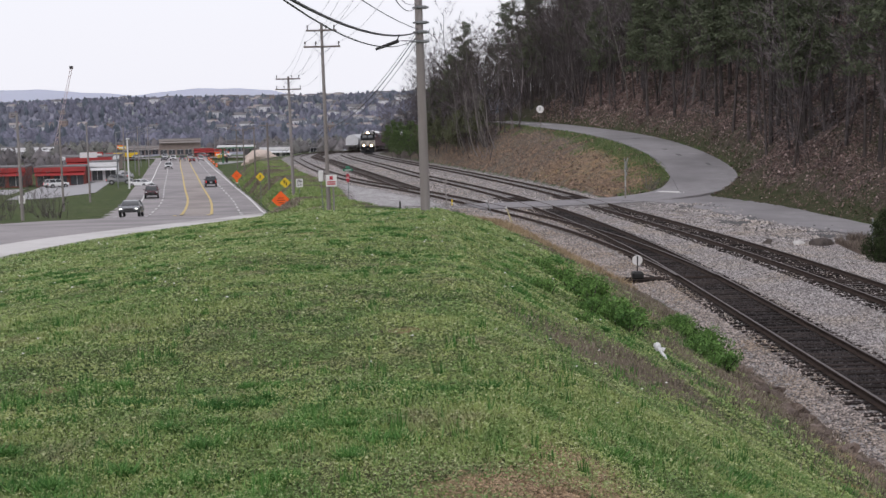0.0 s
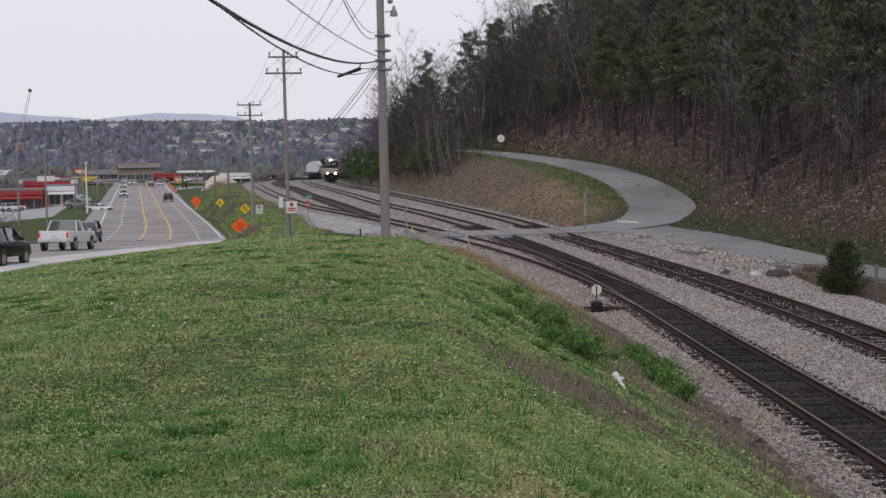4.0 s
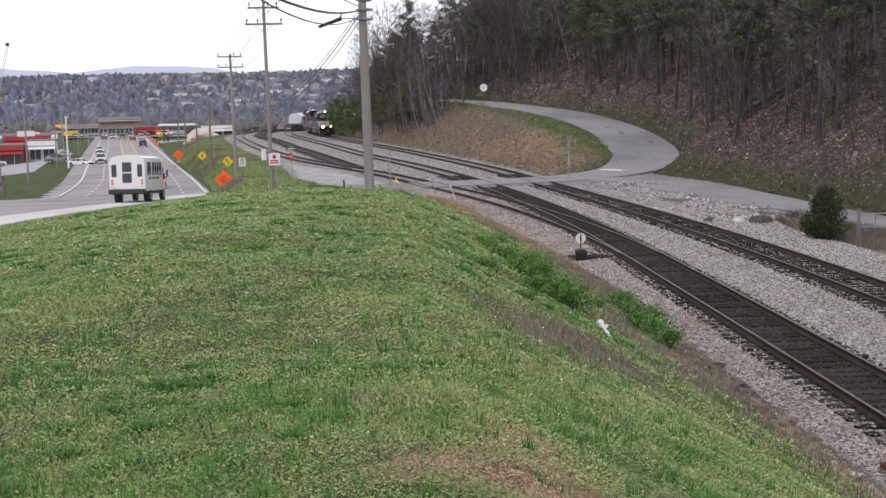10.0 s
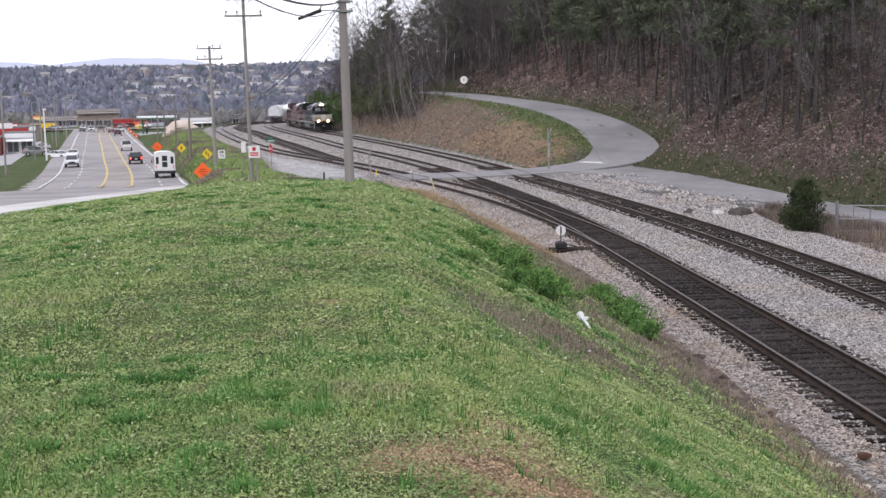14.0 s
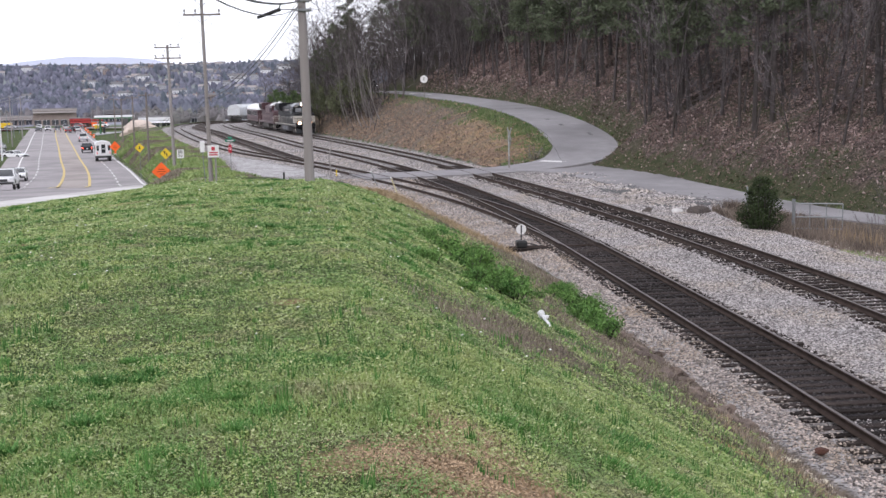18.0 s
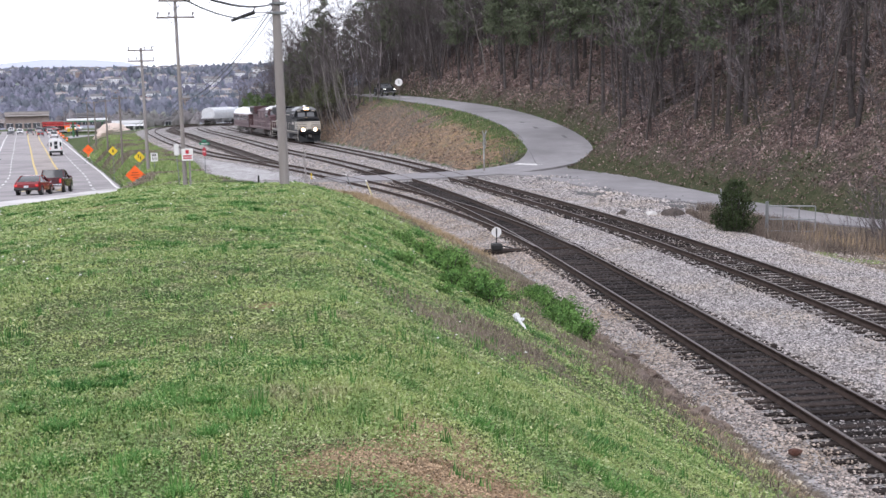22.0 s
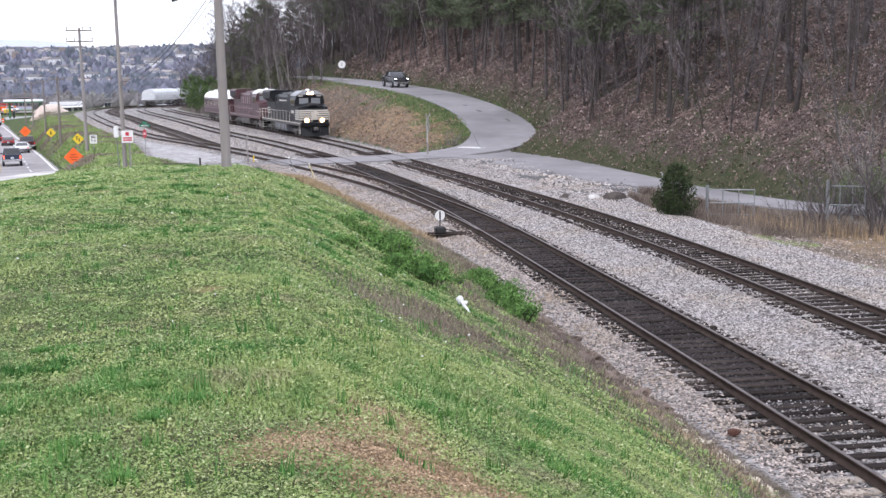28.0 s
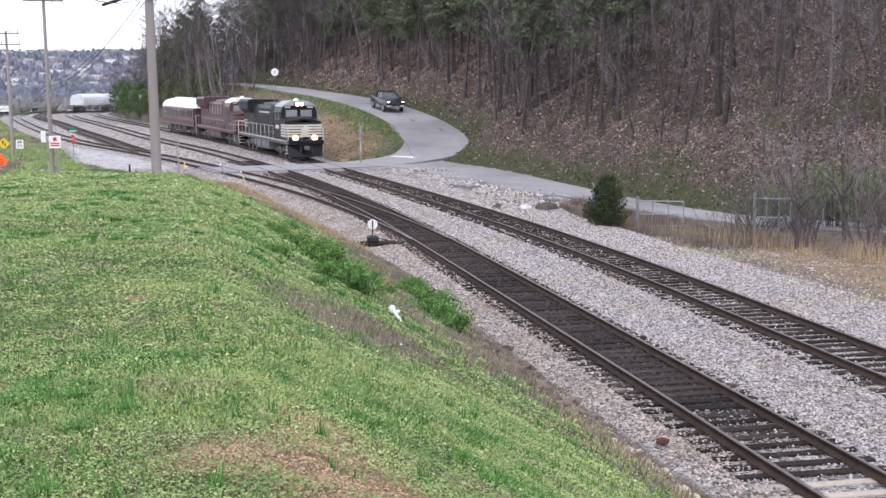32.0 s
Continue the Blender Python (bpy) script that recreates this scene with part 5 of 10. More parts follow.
def coach():
    t = thing("passenger_coach", "maroon passenger coach with a white roof", "railway coach")
    side = [(-1.5, 1.15), (-1.52, 1.6), (-1.52, 3.3), (1.52, 3.3), (1.52, 1.6), (1.5, 1.15)]
    part("body", Geo().prism(side, -10.6, 10.6), M_MAROON, t)
    arc = [(1.56 * math.cos(a), 3.3 + 1.0 * math.sin(a)) for a in [k * math.pi / 10 for k in range(11)]]
    part("roof", Geo().loft([[(a * s, y, 3.3 + (b - 3.3) * s) for a, b in arc] for y, s in ((-10.9, 0.8), (-10.5, 0.97), (-9.8, 1.0), (9.8, 1.0), (10.5, 0.97), (10.9, 0.8))]), M_ROOFWHITE, t, soft=True)
    for k in range(6):
        part("roof_vent", Geo().bevel_box((0, -8.2 + 3.2 * k, 4.36), (0.5, 0.7, 0.2), 0.05), M_ROOFWHITE, t)
    for sx in (-1, 1):
        for y in (-9.0, -7.3, -5.9, -4.5, -3.1, -1.2, 0.8, 3.0, 4.4, 5.8, 7.6, 9.1):
            w = part("window", Geo().bevel_box((sx * 1.53, y, 2.62), (0.05, 0.95, 0.86), 0.02), M_GLASS, t)
            part("window_frame", Geo().bevel_box((sx * 1.525, y, 2.12), (0.08, 1.05, 0.06), 0.01), M_CREAM, w)
        for z in (1.9, 3.18, 1.28):
            part("cream_line", Geo().box((sx * 1.527, 0, z), (0.014, 21.0, 0.07)), M_CREAM, t)
        part("name_board", Geo().box((sx * 1.527, 0, 2.98), (0.014, 4.5, 0.14)), M_CREAM, t)
    for e in (-1, 1):
        part("vestibule", Geo().bevel_box((0, e * 10.75, 2.4), (1.1, 0.5, 2.3), 0.06), M_LOUVRE, t)
        part("end_door", Geo().bevel_box((0.0, e * 10.62, 2.2), (2.6, 0.08, 2.0), 0.02), M_MAROON, t)
        part("coupler", Geo().bevel_box((0, e * 11.2, 0.92), (0.3, 0.8, 0.3), 0.05), M_LOCOGREY, t)
        for sx in (-1, 1):
            for k in range(3):
                part("step", Geo().box((sx * 1.3, e * 10.3, 0.5 + 0.27 * k), (0.4, 0.6, 0.04)), M_LOCOGREY, t)
    bogie(t, -7.6, 2, 2.5)
    bogie(t, 7.6, 2, 2.5)
    for y, l in ((-3.2, 2.4), (0.4, 1.6), (3.2, 2.0)):
        part("equipment_box", Geo().bevel_box((0, y, 0.8), (2.5, l, 0.6), 0.06), M_LOCOGREY, t)
    return t


def hopper_car(m):
    t = thing("hopper_wagon", "pale grey covered hopper wagon standing on the second track", "railway wagon", "freight wagons", m)
    side = [(-1.35, 1.35), (-1.56, 1.8), (-1.6, 2.6), (-1.45, 3.2), (-1.05, 3.65), (-0.5, 3.85), (0.5, 3.85), (1.05, 3.65), (1.45, 3.2), (1.6, 2.6), (1.56, 1.8), (1.35, 1.35)]
    part("body", Geo().prism(side, -8.0, 8.0), M_HOPPER, t)
    for k in range(3):
        y = -5 + 5 * k
        part("discharge_hopper", Geo().loft([[(-1.3, y - 2.2, 1.62), (1.3, y - 2.2, 1.62), (1.3, y + 2.2, 1.62), (-1.3, y + 2.2, 1.62)], [(-0.5, y - 0.6, 0.5), (0.5, y - 0.6, 0.5), (0.5, y + 0.6, 0.5), (-0.5, y + 0.6, 0.5)]]), M_HOPPER, t)
        part("roof_hatch", Geo().bevel_box((0, y, 3.9), (0.7, 3.6, 0.16), 0.04), M_HOPPER, t)
    for sx in (-1, 1):
        for k in range(9):
            part("side_rib", Geo().bevel_box((sx * 1.58, -7.6 + 1.9 * k, 2.5), (0.06, 0.08, 1.6), 0.02), M_HOPPER, t)
        part("sill", Geo().bevel_box((sx * 1.4, 0, 1.5), (0.2, 17.4, 0.25), 0.03), M_HOPPER, t)
    for e in (-1, 1):
        part("ladder", Geo().rod((0.9, e * 8.15, 1.4), (0.9, e * 8.15, 4.0), 0.03, None, 6).rod((1.3, e * 8.15, 1.4), (1.3, e * 8.15, 3.6), 0.03, None, 6), M_HOPPER, t)
        part("end_platform", Geo().box((0, e * 8.5, 1.35), (2.8, 0.9, 0.2)), M_LOCOGREY, t)
    bogie(t, -6.9, 2, 1.8)
    bogie(t, 6.9, 2, 1.8)
    return t


LOCO = hood_locomotive("locomotive", "black diesel locomotive with white nose stripes and lit lamps", M_LOCO, False)
SECOND = hood_locomotive("second_locomotive", "maroon diesel locomotive with a white cab roof", M_MAROON, True)
COACH = coach()
TRAIN = [(LOCO, 4.2, 18.0), (SECOND, 27.4, 41.2), (COACH, 49.3, 64.5)]
for k in range(3):
    y0, y1 = 288.5 + 15.5 * k, 288.5 + 15.5 * k + 11
    hopper_car(pose(float(x_second((y0 + y1) / 2)), (y0 + y1) / 2, 0, 0, 0, -math.degrees(math.atan2(float(x_second(y1) - x_second(y0)), y1 - y0))))

# ---- poles, wires, signs, fence and small things ----
def land(x, y):
    return float(height(np.array([float(x)]), np.array([float(y)]))[0])


M_INSUL = mat("insulator_grey", (0.16, 0.15, 0.15), (0.24, 0.23, 0.23), 0.4)
M_ORANGE = mat("orange_sign_face", (0.9, 0.15, 0.02), (0.82, 0.12, 0.02), 0.5, 0, 2, 4)
M_YSIGN = mat("yellow_sign_face", (0.72, 0.52, 0.03), (0.66, 0.46, 0.03), 0.5, 0, 2, 4)
M_WSIGN = mat("white_sign_face", (0.78, 0.77, 0.77), (0.68, 0.67, 0.67), 0.5, 0, 2, 4)
M_RSIGN = mat("red_sign_face", (0.5, 0.03, 0.05), (0.42, 0.03, 0.05), 0.5, 0, 2, 4)
M_GSIGN = mat("green_sign_face", (0.02, 0.22, 0.12), (0.02, 0.18, 0.1), 0.5, 0, 2, 4)
M_SIGNBACK = mat("bare_aluminium", (0.34, 0.35, 0.33), (0.42, 0.43, 0.41), 0.55, 0.2, 3, 5)
M_GALV = mat("galvanised_steel", (0.20, 0.21, 0.22), (0.29, 0.30, 0.31), 0.5, 0.5, 4, 6)
M_INK = mat("sign_black", (0.02, 0.02, 0.02), (0.03, 0.03, 0.03), 0.6)
M_BROWNINK = mat("sign_brown", (0.30, 0.05, 0.015), (0.36, 0.06, 0.02), 0.6)


def wire(a, b, sag, r=0.012, label="black overhead cable between utility poles", n=18):
    pts = [Vector(a).lerp(Vector(b), k / n) - Vector((0, 0, 4 * sag * (k / n) * (1 - k / n))) for k in range(n + 1)]
    g = Geo()
    rings = []
    d = (Vector(b) - Vector(a)).normalized()
    u = d.cross(Vector((0, 0, 1))).normalized()
    for p in pts:
        rings.append([tuple(p + u * r * math.cos(q) + Vector((0, 0, 1)) * r * math.sin(q)) for q in (0.5, 2.07, 3.64, 5.2)])
    g.loft(rings)
    return tagged(part("overhead_cable", g, M_WIRE), label, "cable", "overhead cables")


def utility_pole(x, y, z1, r, arms=(), label="weathered wooden utility pole with crossarms", lean=(0, 0), dark=False, bands=()):
    z0 = land(x, y)
    m = M_DARKPOLE if dark else M_POLE
    t = thing("utility_pole", label, "utility pole", "utility poles", pose(x, y, z0))
    h = z1 - z0
    part("shaft", Geo().loft([[((r * (1 - 0.35 * q)) * math.cos(a) + lean[0] * q * h, (r * (1 - 0.35 * q)) * math.sin(a) + lean[1] * q * h, -0.5 + (h + 0.5) * q) for a in [k * math.pi / 6 for k in range(12)]] for q in (0, 0.25, 0.5, 0.75, 1)]), m, t, soft=True)
    for za, half, pins in arms:
        c = za - z0
        dx = lean[0] * c
        arm = part("crossarm", Geo().bevel_box((dx, -r - 0.06, c), (half * 2, 0.1, 0.12), 0.015), M_DARKPOLE, t)
        part("brace", Geo().rod((dx - half * 0.5, -r - 0.1, c - 0.03), (dx, -r - 0.02, c - 0.55), 0.018, None, 5).rod((dx + half * 0.5, -r - 0.1, c - 0.03), (dx, -r - 0.02, c - 0.55), 0.018, None, 5), M_GALV, t)
        for p in pins:
            part("insulator", Geo().rod((dx + p, -r - 0.06, c + 0.06), (dx + p, -r - 0.06, c + 0.2), 0.03, 0.03, 6).rod((dx + p, -r - 0.06, c + 0.2), (dx + p, -r - 0.06, c + 0.34), 0.075, 0.05, 8), M_INSUL, arm)
    for zb in bands:
        part("clamp", Geo().rod((-r - 0.14, 0, zb - z0), (r + 0.1, 0, zb - z0), 0.035, None, 6).bevel_box((0, 0, zb - z0), (2.3 * r, 2.3 * r, 0.1), 0.02), M_GALV, t)
    return t


tall = utility_pole(-0.72, 45, 15.2, 0.185, ((14.9, 1.0, (-0.9, 0.3, 0.85)), (13.8, 1.2, (-1.1, -0.4, 1.1))), "tall weathered wooden utility pole on the grass bank", (-0.012, 0), bands=(9.05, 9.4, 9.75, 10.3))
zt = land(-0.72, 45)
part("lamp_arm", Geo().rod((0.08, -0.05, 11.15 - zt), (0.36, -0.12, 11.2 - zt), 0.02, None, 6), M_GALV, tall)
part("lamp_head", Geo().rod((0.4, -0.12, 11.0 - zt), (0.4, -0.12, 11.16 - zt), 0.15, 0.13, 12).rod((0.4, -0.12, 11.16 - zt), (0.4, -0.12, 11.38 - zt), 0.09, 0.04, 10), M_GALV, tall)
part("switch_box", Geo().bevel_box((0.27, -0.1, 11.75 - zt), (0.2, 0.26, 0.55), 0.03), M_GALV, tall)
for z1, z2, pins in ((15.2, 12.55, (-0.9, 0.3, 0.85)), (14.1, 11.5, (-1.1, -0.4, 1.1))):
    for p in pins:
        wire((-0.9 + p, 44.8, z1), (-7.8 + p, 79.4, z2), 0.9, 0.009)
        wire((-7.8 + p, 79.4, z2), (-14.2 + p, 111.9, z2 - 1.85), 0.7, 0.009)
utility_pole(-7.7, 79.6, 12.75, 0.145, ((12.25, 1.0, (-0.9, 0.3, 0.85)), (11.2, 1.2, (-1.1, -0.4, 1.1))), lean=(-0.01, 0))
utility_pole(-14.1, 112.1, 10.7, 0.16, ((10.45, 1.15, (-1.05, 0.35, 1.0)), (9.5, 1.2, (-1.1, -0.4, 1.1))), lean=(-0.012, 0))
for x, y, z in ((-21.6, 148, 6.6), (-29.2, 186, 6.3), (-37.2, 224, 6.0), (-45.0, 262, 6.0)):
    utility_pole(x, y, z, 0.15, ((z - 0.3, 0.9, (-0.8, 0.8)),), "dark wooden utility pole beside the highway", dark=True)
for x, y, z in ((-36.0, 102, 7.6), (-45.5, 143, 6.8), (-48.2, 163, 7.2), (-60, 226, 6.8), (-68, 268, 7), (-79, 322, 7.2)):
    utility_pole(x, y, z, 0.15, (), "weathered wooden utility pole beyond the highway")
utility_pole(-3.8, 4, 12.6, 0.17, ((12.2, 2.4, (-2.2, -0.7, 2.2)), (9.6, 1.2, (-0.8, 0.3))), "wooden utility pole beside the grass bank")
# cables from the tall pole towards the near one and down the line
for xb, za, zb, sag, r in ((-4.5, 9.4, 9.75, 1.2, 0.032), (-3.6, 9.2, 9.5, 1.4, 0.016), (-6.0, 9.5, 12.5, 1.0, 0.014), (-1.5, 10.4, 11.25, 1.8, 0.012), (-1.7, 10.5, 11.6, 1.7, 0.01)):
    wire((-0.85, 45, za), (xb, 4, zb), sag, r)
for za, zb, zc, r in ((9.2, 5.9, 4.3, 0.02), (9.35, 6.2, 4.6, 0.013), (8.95, 5.6, 4.0, 0.014)):
    wire((-0.95, 45, za), (-7.7, 79.4, zb), 0.7, r)
    wire((-7.7, 79.4, zb), (-14.1, 112, zc), 0.6, r)
    wire((-14.1, 112, zc), (-21.6, 148, zc - 1.6), 0.6, r)
    wire((-21.6, 148, zc - 1.6), (-29.2, 186, zc - 1.8), 0.6, r)
# cut-out switch hanging on the cable by the tall pole
cut = thing("line_cutout", "dark line cut-out hanging from the cable", "cable fitting")
part("insulator_body", Geo().rod((-2.35, 43.6, 8.72), (-1.55, 43.9, 9.02), 0.05, 0.07, 8), M_INK, cut)
part("strap", Geo().rod((-1.62, 43.9, 9.0), (-1.5, 43.95, 9.25), 0.025, None, 6), M_INK, cut)
part("link", Geo().rod((-1.55, 43.9, 9.02), (-1.0, 44.9, 9.08), 0.016, None, 6), M_INK, cut)


def diamond(name, x, y, z, side, face, label, category="road sign", bars=(), legs=False, post=None, group=""):
    t = thing(name, label, category, group, pose(x, y, z, 0, 0, math.degrees(math.atan2(-x, y)) * -1 * 0))
    h = side / math.sqrt(2)
    part("sign_panel", Geo().prism([(0, -h), (h, 0), (0, h), (-h, 0)], -0.012, 0.012), face, t)
    for bx, bz, bw, bh in bars:
        part("writing_bar", Geo().box((bx, -0.017, bz), (bw, 0.008, bh)), M_BROWNINK if face is M_ORANGE else M_INK, t)
    g0 = land(x, y) - z
    if legs:
        for sx in (-1, 1):
            part("stand_leg", Geo().rod((sx * 0.05, 0.03, -h * 0.85), (sx * 0.75, -0.5, g0 + 0.02), 0.02, None, 6), M_GALV, t)
            part("stand_leg", Geo().rod((sx * 0.05, 0.03, -h * 0.85), (sx * 0.75, 0.5, g0 + 0.02), 0.02, None, 6), M_GALV, t)
        part("stand_base", Geo().bevel_box((0, 0.03, -h - 0.1), (0.34, 0.2, 0.26), 0.03), M_ORANGE, t)
        part("stand_mast", Geo().rod((0, 0.04, -h - 0.1), (0, 0.04, h * 0.9), 0.02, None, 6), M_GALV, t)
        part("reflective_band", Geo().bevel_box((0, 0.03, -h - 0.28), (0.4, 0.16, 0.12), 0.02), M_WSIGN, t)
    else:
        part("post", Geo().rod((0, 0.04, g0 - 0.2), (0, 0.04, h * 0.8), 0.03, None, 6), M_GALV, t)
    return t


diamond("roadworks_sign", -14.2, 104.0, -0.28, 1.16, M_ORANGE, "orange diamond roadworks sign on a folding stand", bars=((0, 0.2, 0.5, 0.07), (0, 0.0, 0.72, 0.07), (0, -0.2, 0.44, 0.07)), legs=True, group="roadworks signs")
diamond("roadworks_sign", -32.3, 187.0, -1.3, 1.16, M_ORANGE, "orange diamond roadworks sign on a folding stand", bars=((0, 0.12, 0.55, 0.06), (0, -0.12, 0.55, 0.06)), legs=True, group="roadworks signs")
diamond("warning_sign", -15.5, 117.0, 0.64, 0.76, M_YSIGN, "yellow diamond warning sign with black arrows", bars=((-0.1, 0.08, 0.09, 0.3), (0.1, -0.1, 0.09, 0.3), (-0.1, 0.2, 0.2, 0.07)), group="warning signs")
diamond("warning_sign", -21.2, 138.4, 0.4, 0.76, M_YSIGN, "yellow diamond warning sign on the verge", bars=((0, 0.06, 0.12, 0.24), (0.0, -0.12, 0.26, 0.08)), group="warning signs")
sp = thing("speed_limit_sign", "white speed limit sign reading 55", "road sign", m=pose(-13.42, 111.2, 0.85))
part("sign_panel", Geo().bevel_box((0, 0, 0), (0.62, 0.02, 0.78), 0.008), M_WSIGN, sp)
for z in (0.27, 0.15):
    part("writing_bar", Geo().box((0, -0.014, z), (0.4, 0.006, 0.07)), M_INK, sp)
num = bpy.data.curves.new("limit_number", "FONT")
num.body, num.size, num.align_x, num.align_y, num.extrude = "55", 0.46, "CENTER", "CENTER", 0.004
num.materials.append(M_INK)
dg = new("limit_number", num)
dg.parent, dg.matrix_basis = sp, pose(0, -0.016, -0.13, 90, 0, 0)
part("post", Geo().rod((0, 0.03, land(-13.42, 111.2) - 1.1), (0, 0.03, 0.35), 0.03, None, 6), M_GALV, sp)
pr = thing("notice_board", "white notice board with red writing by the pole", "sign", m=pose(-7.45, 79.2, 2.44))
part("sign_panel", Geo().bevel_box((0, 0, 0), (0.72, 0.02, 0.78), 0.008), M_WSIGN, pr)
part("emblem", Geo().box((0, -0.014, 0.18), (0.22, 0.006, 0.24)), M_RSIGN, pr)
for z in (-0.08, -0.22):
    part("writing_bar", Geo().box((0, -0.014, z), (0.56, 0.006, 0.09)), M_RSIGN, pr)
part("post", Geo().rod((0.12, 0.05, -2.7), (0.12, 0.05, 0.3), 0.06, None, 8), M_POLE, pr)
bx = thing("meter_box", "white metal box on the utility pole", "meter box", m=pose(-8.15, 79.4, 2.75))
part("case", Geo().bevel_box((0, 0, 0), (0.3, 0.2, 0.72), 0.04), M_WSIGN, bx)
part("conduit", Geo().rod((0, 0, -0.36), (0.1, 0.05, -2.4), 0.03, None, 6), M_GALV, bx)
st = thing("stop_sign", "red stop sign under a green street name blade", "road sign", m=pose(-8.4, 104.6, 0, 0, 0, -62))
z0 = land(-8.4, 104.6)
part("post", Geo().rod((0, 0.03, z0 - 0.2), (0, 0.03, 2.3), 0.03, None, 6), M_GALV, st)
octa = [(0.4 * math.cos(math.pi / 8 + k * math.pi / 4), 1.5 + 0.4 * math.sin(math.pi / 8 + k * math.pi / 4)) for k in range(8)]
part("sign_panel", Geo().prism(octa, -0.012, 0.012), M_RSIGN, st)
word = bpy.data.curves.new("stop_word", "FONT")
word.body, word.size, word.align_x, word.align_y, word.extrude = "STOP", 0.26, "CENTER", "CENTER", 0.003
word.materials.append(M_WSIGN)
wd = new("stop_word", word)
wd.parent, wd.matrix_basis = st, pose(0, -0.016, 1.5, 90, 0, 0)
bl = part("name_blade", Geo().bevel_box((0, 0.03, 2.2), (0.02, 0.9, 0.2), 0.005).bevel_box((0, 0.03, 2.42), (0.9, 0.02, 0.2), 0.005), M_GSIGN, st)
part("writing_bar", Geo().box((0.014, 0.03, 2.2), (0.005, 0.6, 0.08)), M_WSIGN, bl)
rd = thing("round_sign", "round pale railway warning sign on a post", "road sign", m=pose(12.05, 149.5, 7.55, 0, 0, -8))
part("sign_panel", Geo().rod((0, -0.012, 0), (0, 0.012, 0), 0.46, None, 28), M_WSIGN, rd)
part("marking_bar", Geo().box((0, -0.017, 0.02), (0.14, 0.006, 0.4)), M_SIGNBACK, rd)
part("post", Geo().rod((0, 0.04, land(12.05, 149.5) - 7.75), (0, 0.04, 0.3), 0.035, None, 6), M_DARKPOLE, rd)


def crossbuck(x, y, zc, turn):
    t = thing("crossbuck", "weathered grey level crossing crossbuck on a post", "crossing sign", m=pose(x, y, 0, 0, 0, turn))
    for s in (-1, 1):
        part("blade", Geo().bevel_box((0, 0.02 * s, zc), (1.25, 0.02, 0.2), 0.006, None) if s == 0 else Geo().add(*blade(zc, s)), M_SIGNBACK, t)
    part("post", Geo().bevel_box((0, 0.06, zc / 2 - 0.2), (0.1, 0.1, zc + 0.9), 0.01), M_SIGNBACK, t)
    part("sleeve", Geo().bevel_box((0, 0.06, 0.45), (0.11, 0.11, 0.9), 0.01), M_POLE, t)
    part("track_plate", Geo().bevel_box((0, -0.02, zc - 0.72), (0.42, 0.02, 0.3), 0.006), M_SIGNBACK, t)
    return t


def blade(zc, s):
    m = Matrix.Rotation(radians(50 * s), 4, "Y")
    g = Geo().bevel_box((0, 0, 0), (1.3, 0.02, 0.2), 0.006, m)
    return [(a, b + 0.013 * s, c + zc) for a, b, c in g.v], g.f


crossbuck(14.0, 92.4, 2.6, 62)

# switch stand by the turnout
sw = thing("switch_stand", "black switch stand with a white disc target", "switch stand", m=pose(7.45, 46.4, -0.3))
part("headblock", Geo().bevel_box((0.9, -0.3, 0.05), (2.9, 0.24, 0.2), 0.02), M_TIE, sw)
part("headblock", Geo().bevel_box((0.9, 0.35, 0.05), (2.9, 0.24, 0.2), 0.02), M_TIE, sw)
part("stand_body", Geo().bevel_box((0, 0, 0.28), (0.42, 0.5, 0.28), 0.06), M_INK, sw)
part("lever", Geo().rod((0.1, -0.2, 0.35), (0.5, -0.75, 0.3), 0.025, None, 6), M_INK, sw)
part("mast", Geo().rod((0, 0, 0.4), (0, 0, 0.98), 0.025, None, 8), M_INK, sw)
part("disc_target", Geo().rod((0, -0.01, 0.86), (0, 0.01, 0.86), 0.2, None, 24), M_WSIGN, sw)
part("target_bar", Geo().box((0, -0.016, 0.87), (0.06, 0.006, 0.3)), M_INK, sw)
part("throw_rod", Geo().rod((0.2, 0, 0.14), (3.0, 0, 0.14), 0.025, None, 6), M_RAIL, sw)

# posts by the crossing
M_FADED = mat("faded_yellow_paint", (0.52, 0.45, 0.22), (0.60, 0.55, 0.36), 0.7, 0, 8, 6)
for x, y, h, lx, m, lab in ((4.2, 75.2, 0.95, -0.35, M_FADED, "leaning faded yellow marker post by the crossing"), (3.2, 80.5, 1.0, -0.4, M_GALV, "leaning grey marker post by the crossing")):
    t = thing("marker_post", lab, "post", "marker posts", pose(x, y, land(x, y)))
    part("stake", Geo().bevel_box((lx / 2, 0, h / 2), (0.07, 0.04, h), 0.01, Matrix.Rotation(math.atan2(lx, h), 4, "Y")), m, t)
    part("cap", Geo().bevel_box((lx, 0, h - 0.02), (0.09, 0.06, 0.1), 0.01), M_WSIGN, t)
dp = thing("dead_stump", "grey dead sapling post beside the siding", "post", m=pose(0.1, 90.5, -0.3))
part("stem", Geo().loft([[(dx + 0.06 * math.cos(a), 0.06 * math.sin(a), z) for a in [k * math.pi / 4 for k in range(8)]] for dx, z in ((0, -0.2), (0.04, 0.7), (-0.08, 1.5), (0.1, 2.3))]), M_POLE, dp)
part("side_branch", Geo().rod((-0.05, 0, 1.5), (-0.25, 0, 2.2), 0.03, 0.015, 6), M_POLE, dp)
yb = thing("cable_marker", "low yellow cable marker beside the siding", "post", m=pose(0.55, 90.2, -0.3))
part("stake", Geo().bevel_box((0, 0, 0.3), (0.1, 0.06, 0.7), 0.01), M_YSIGN, yb)
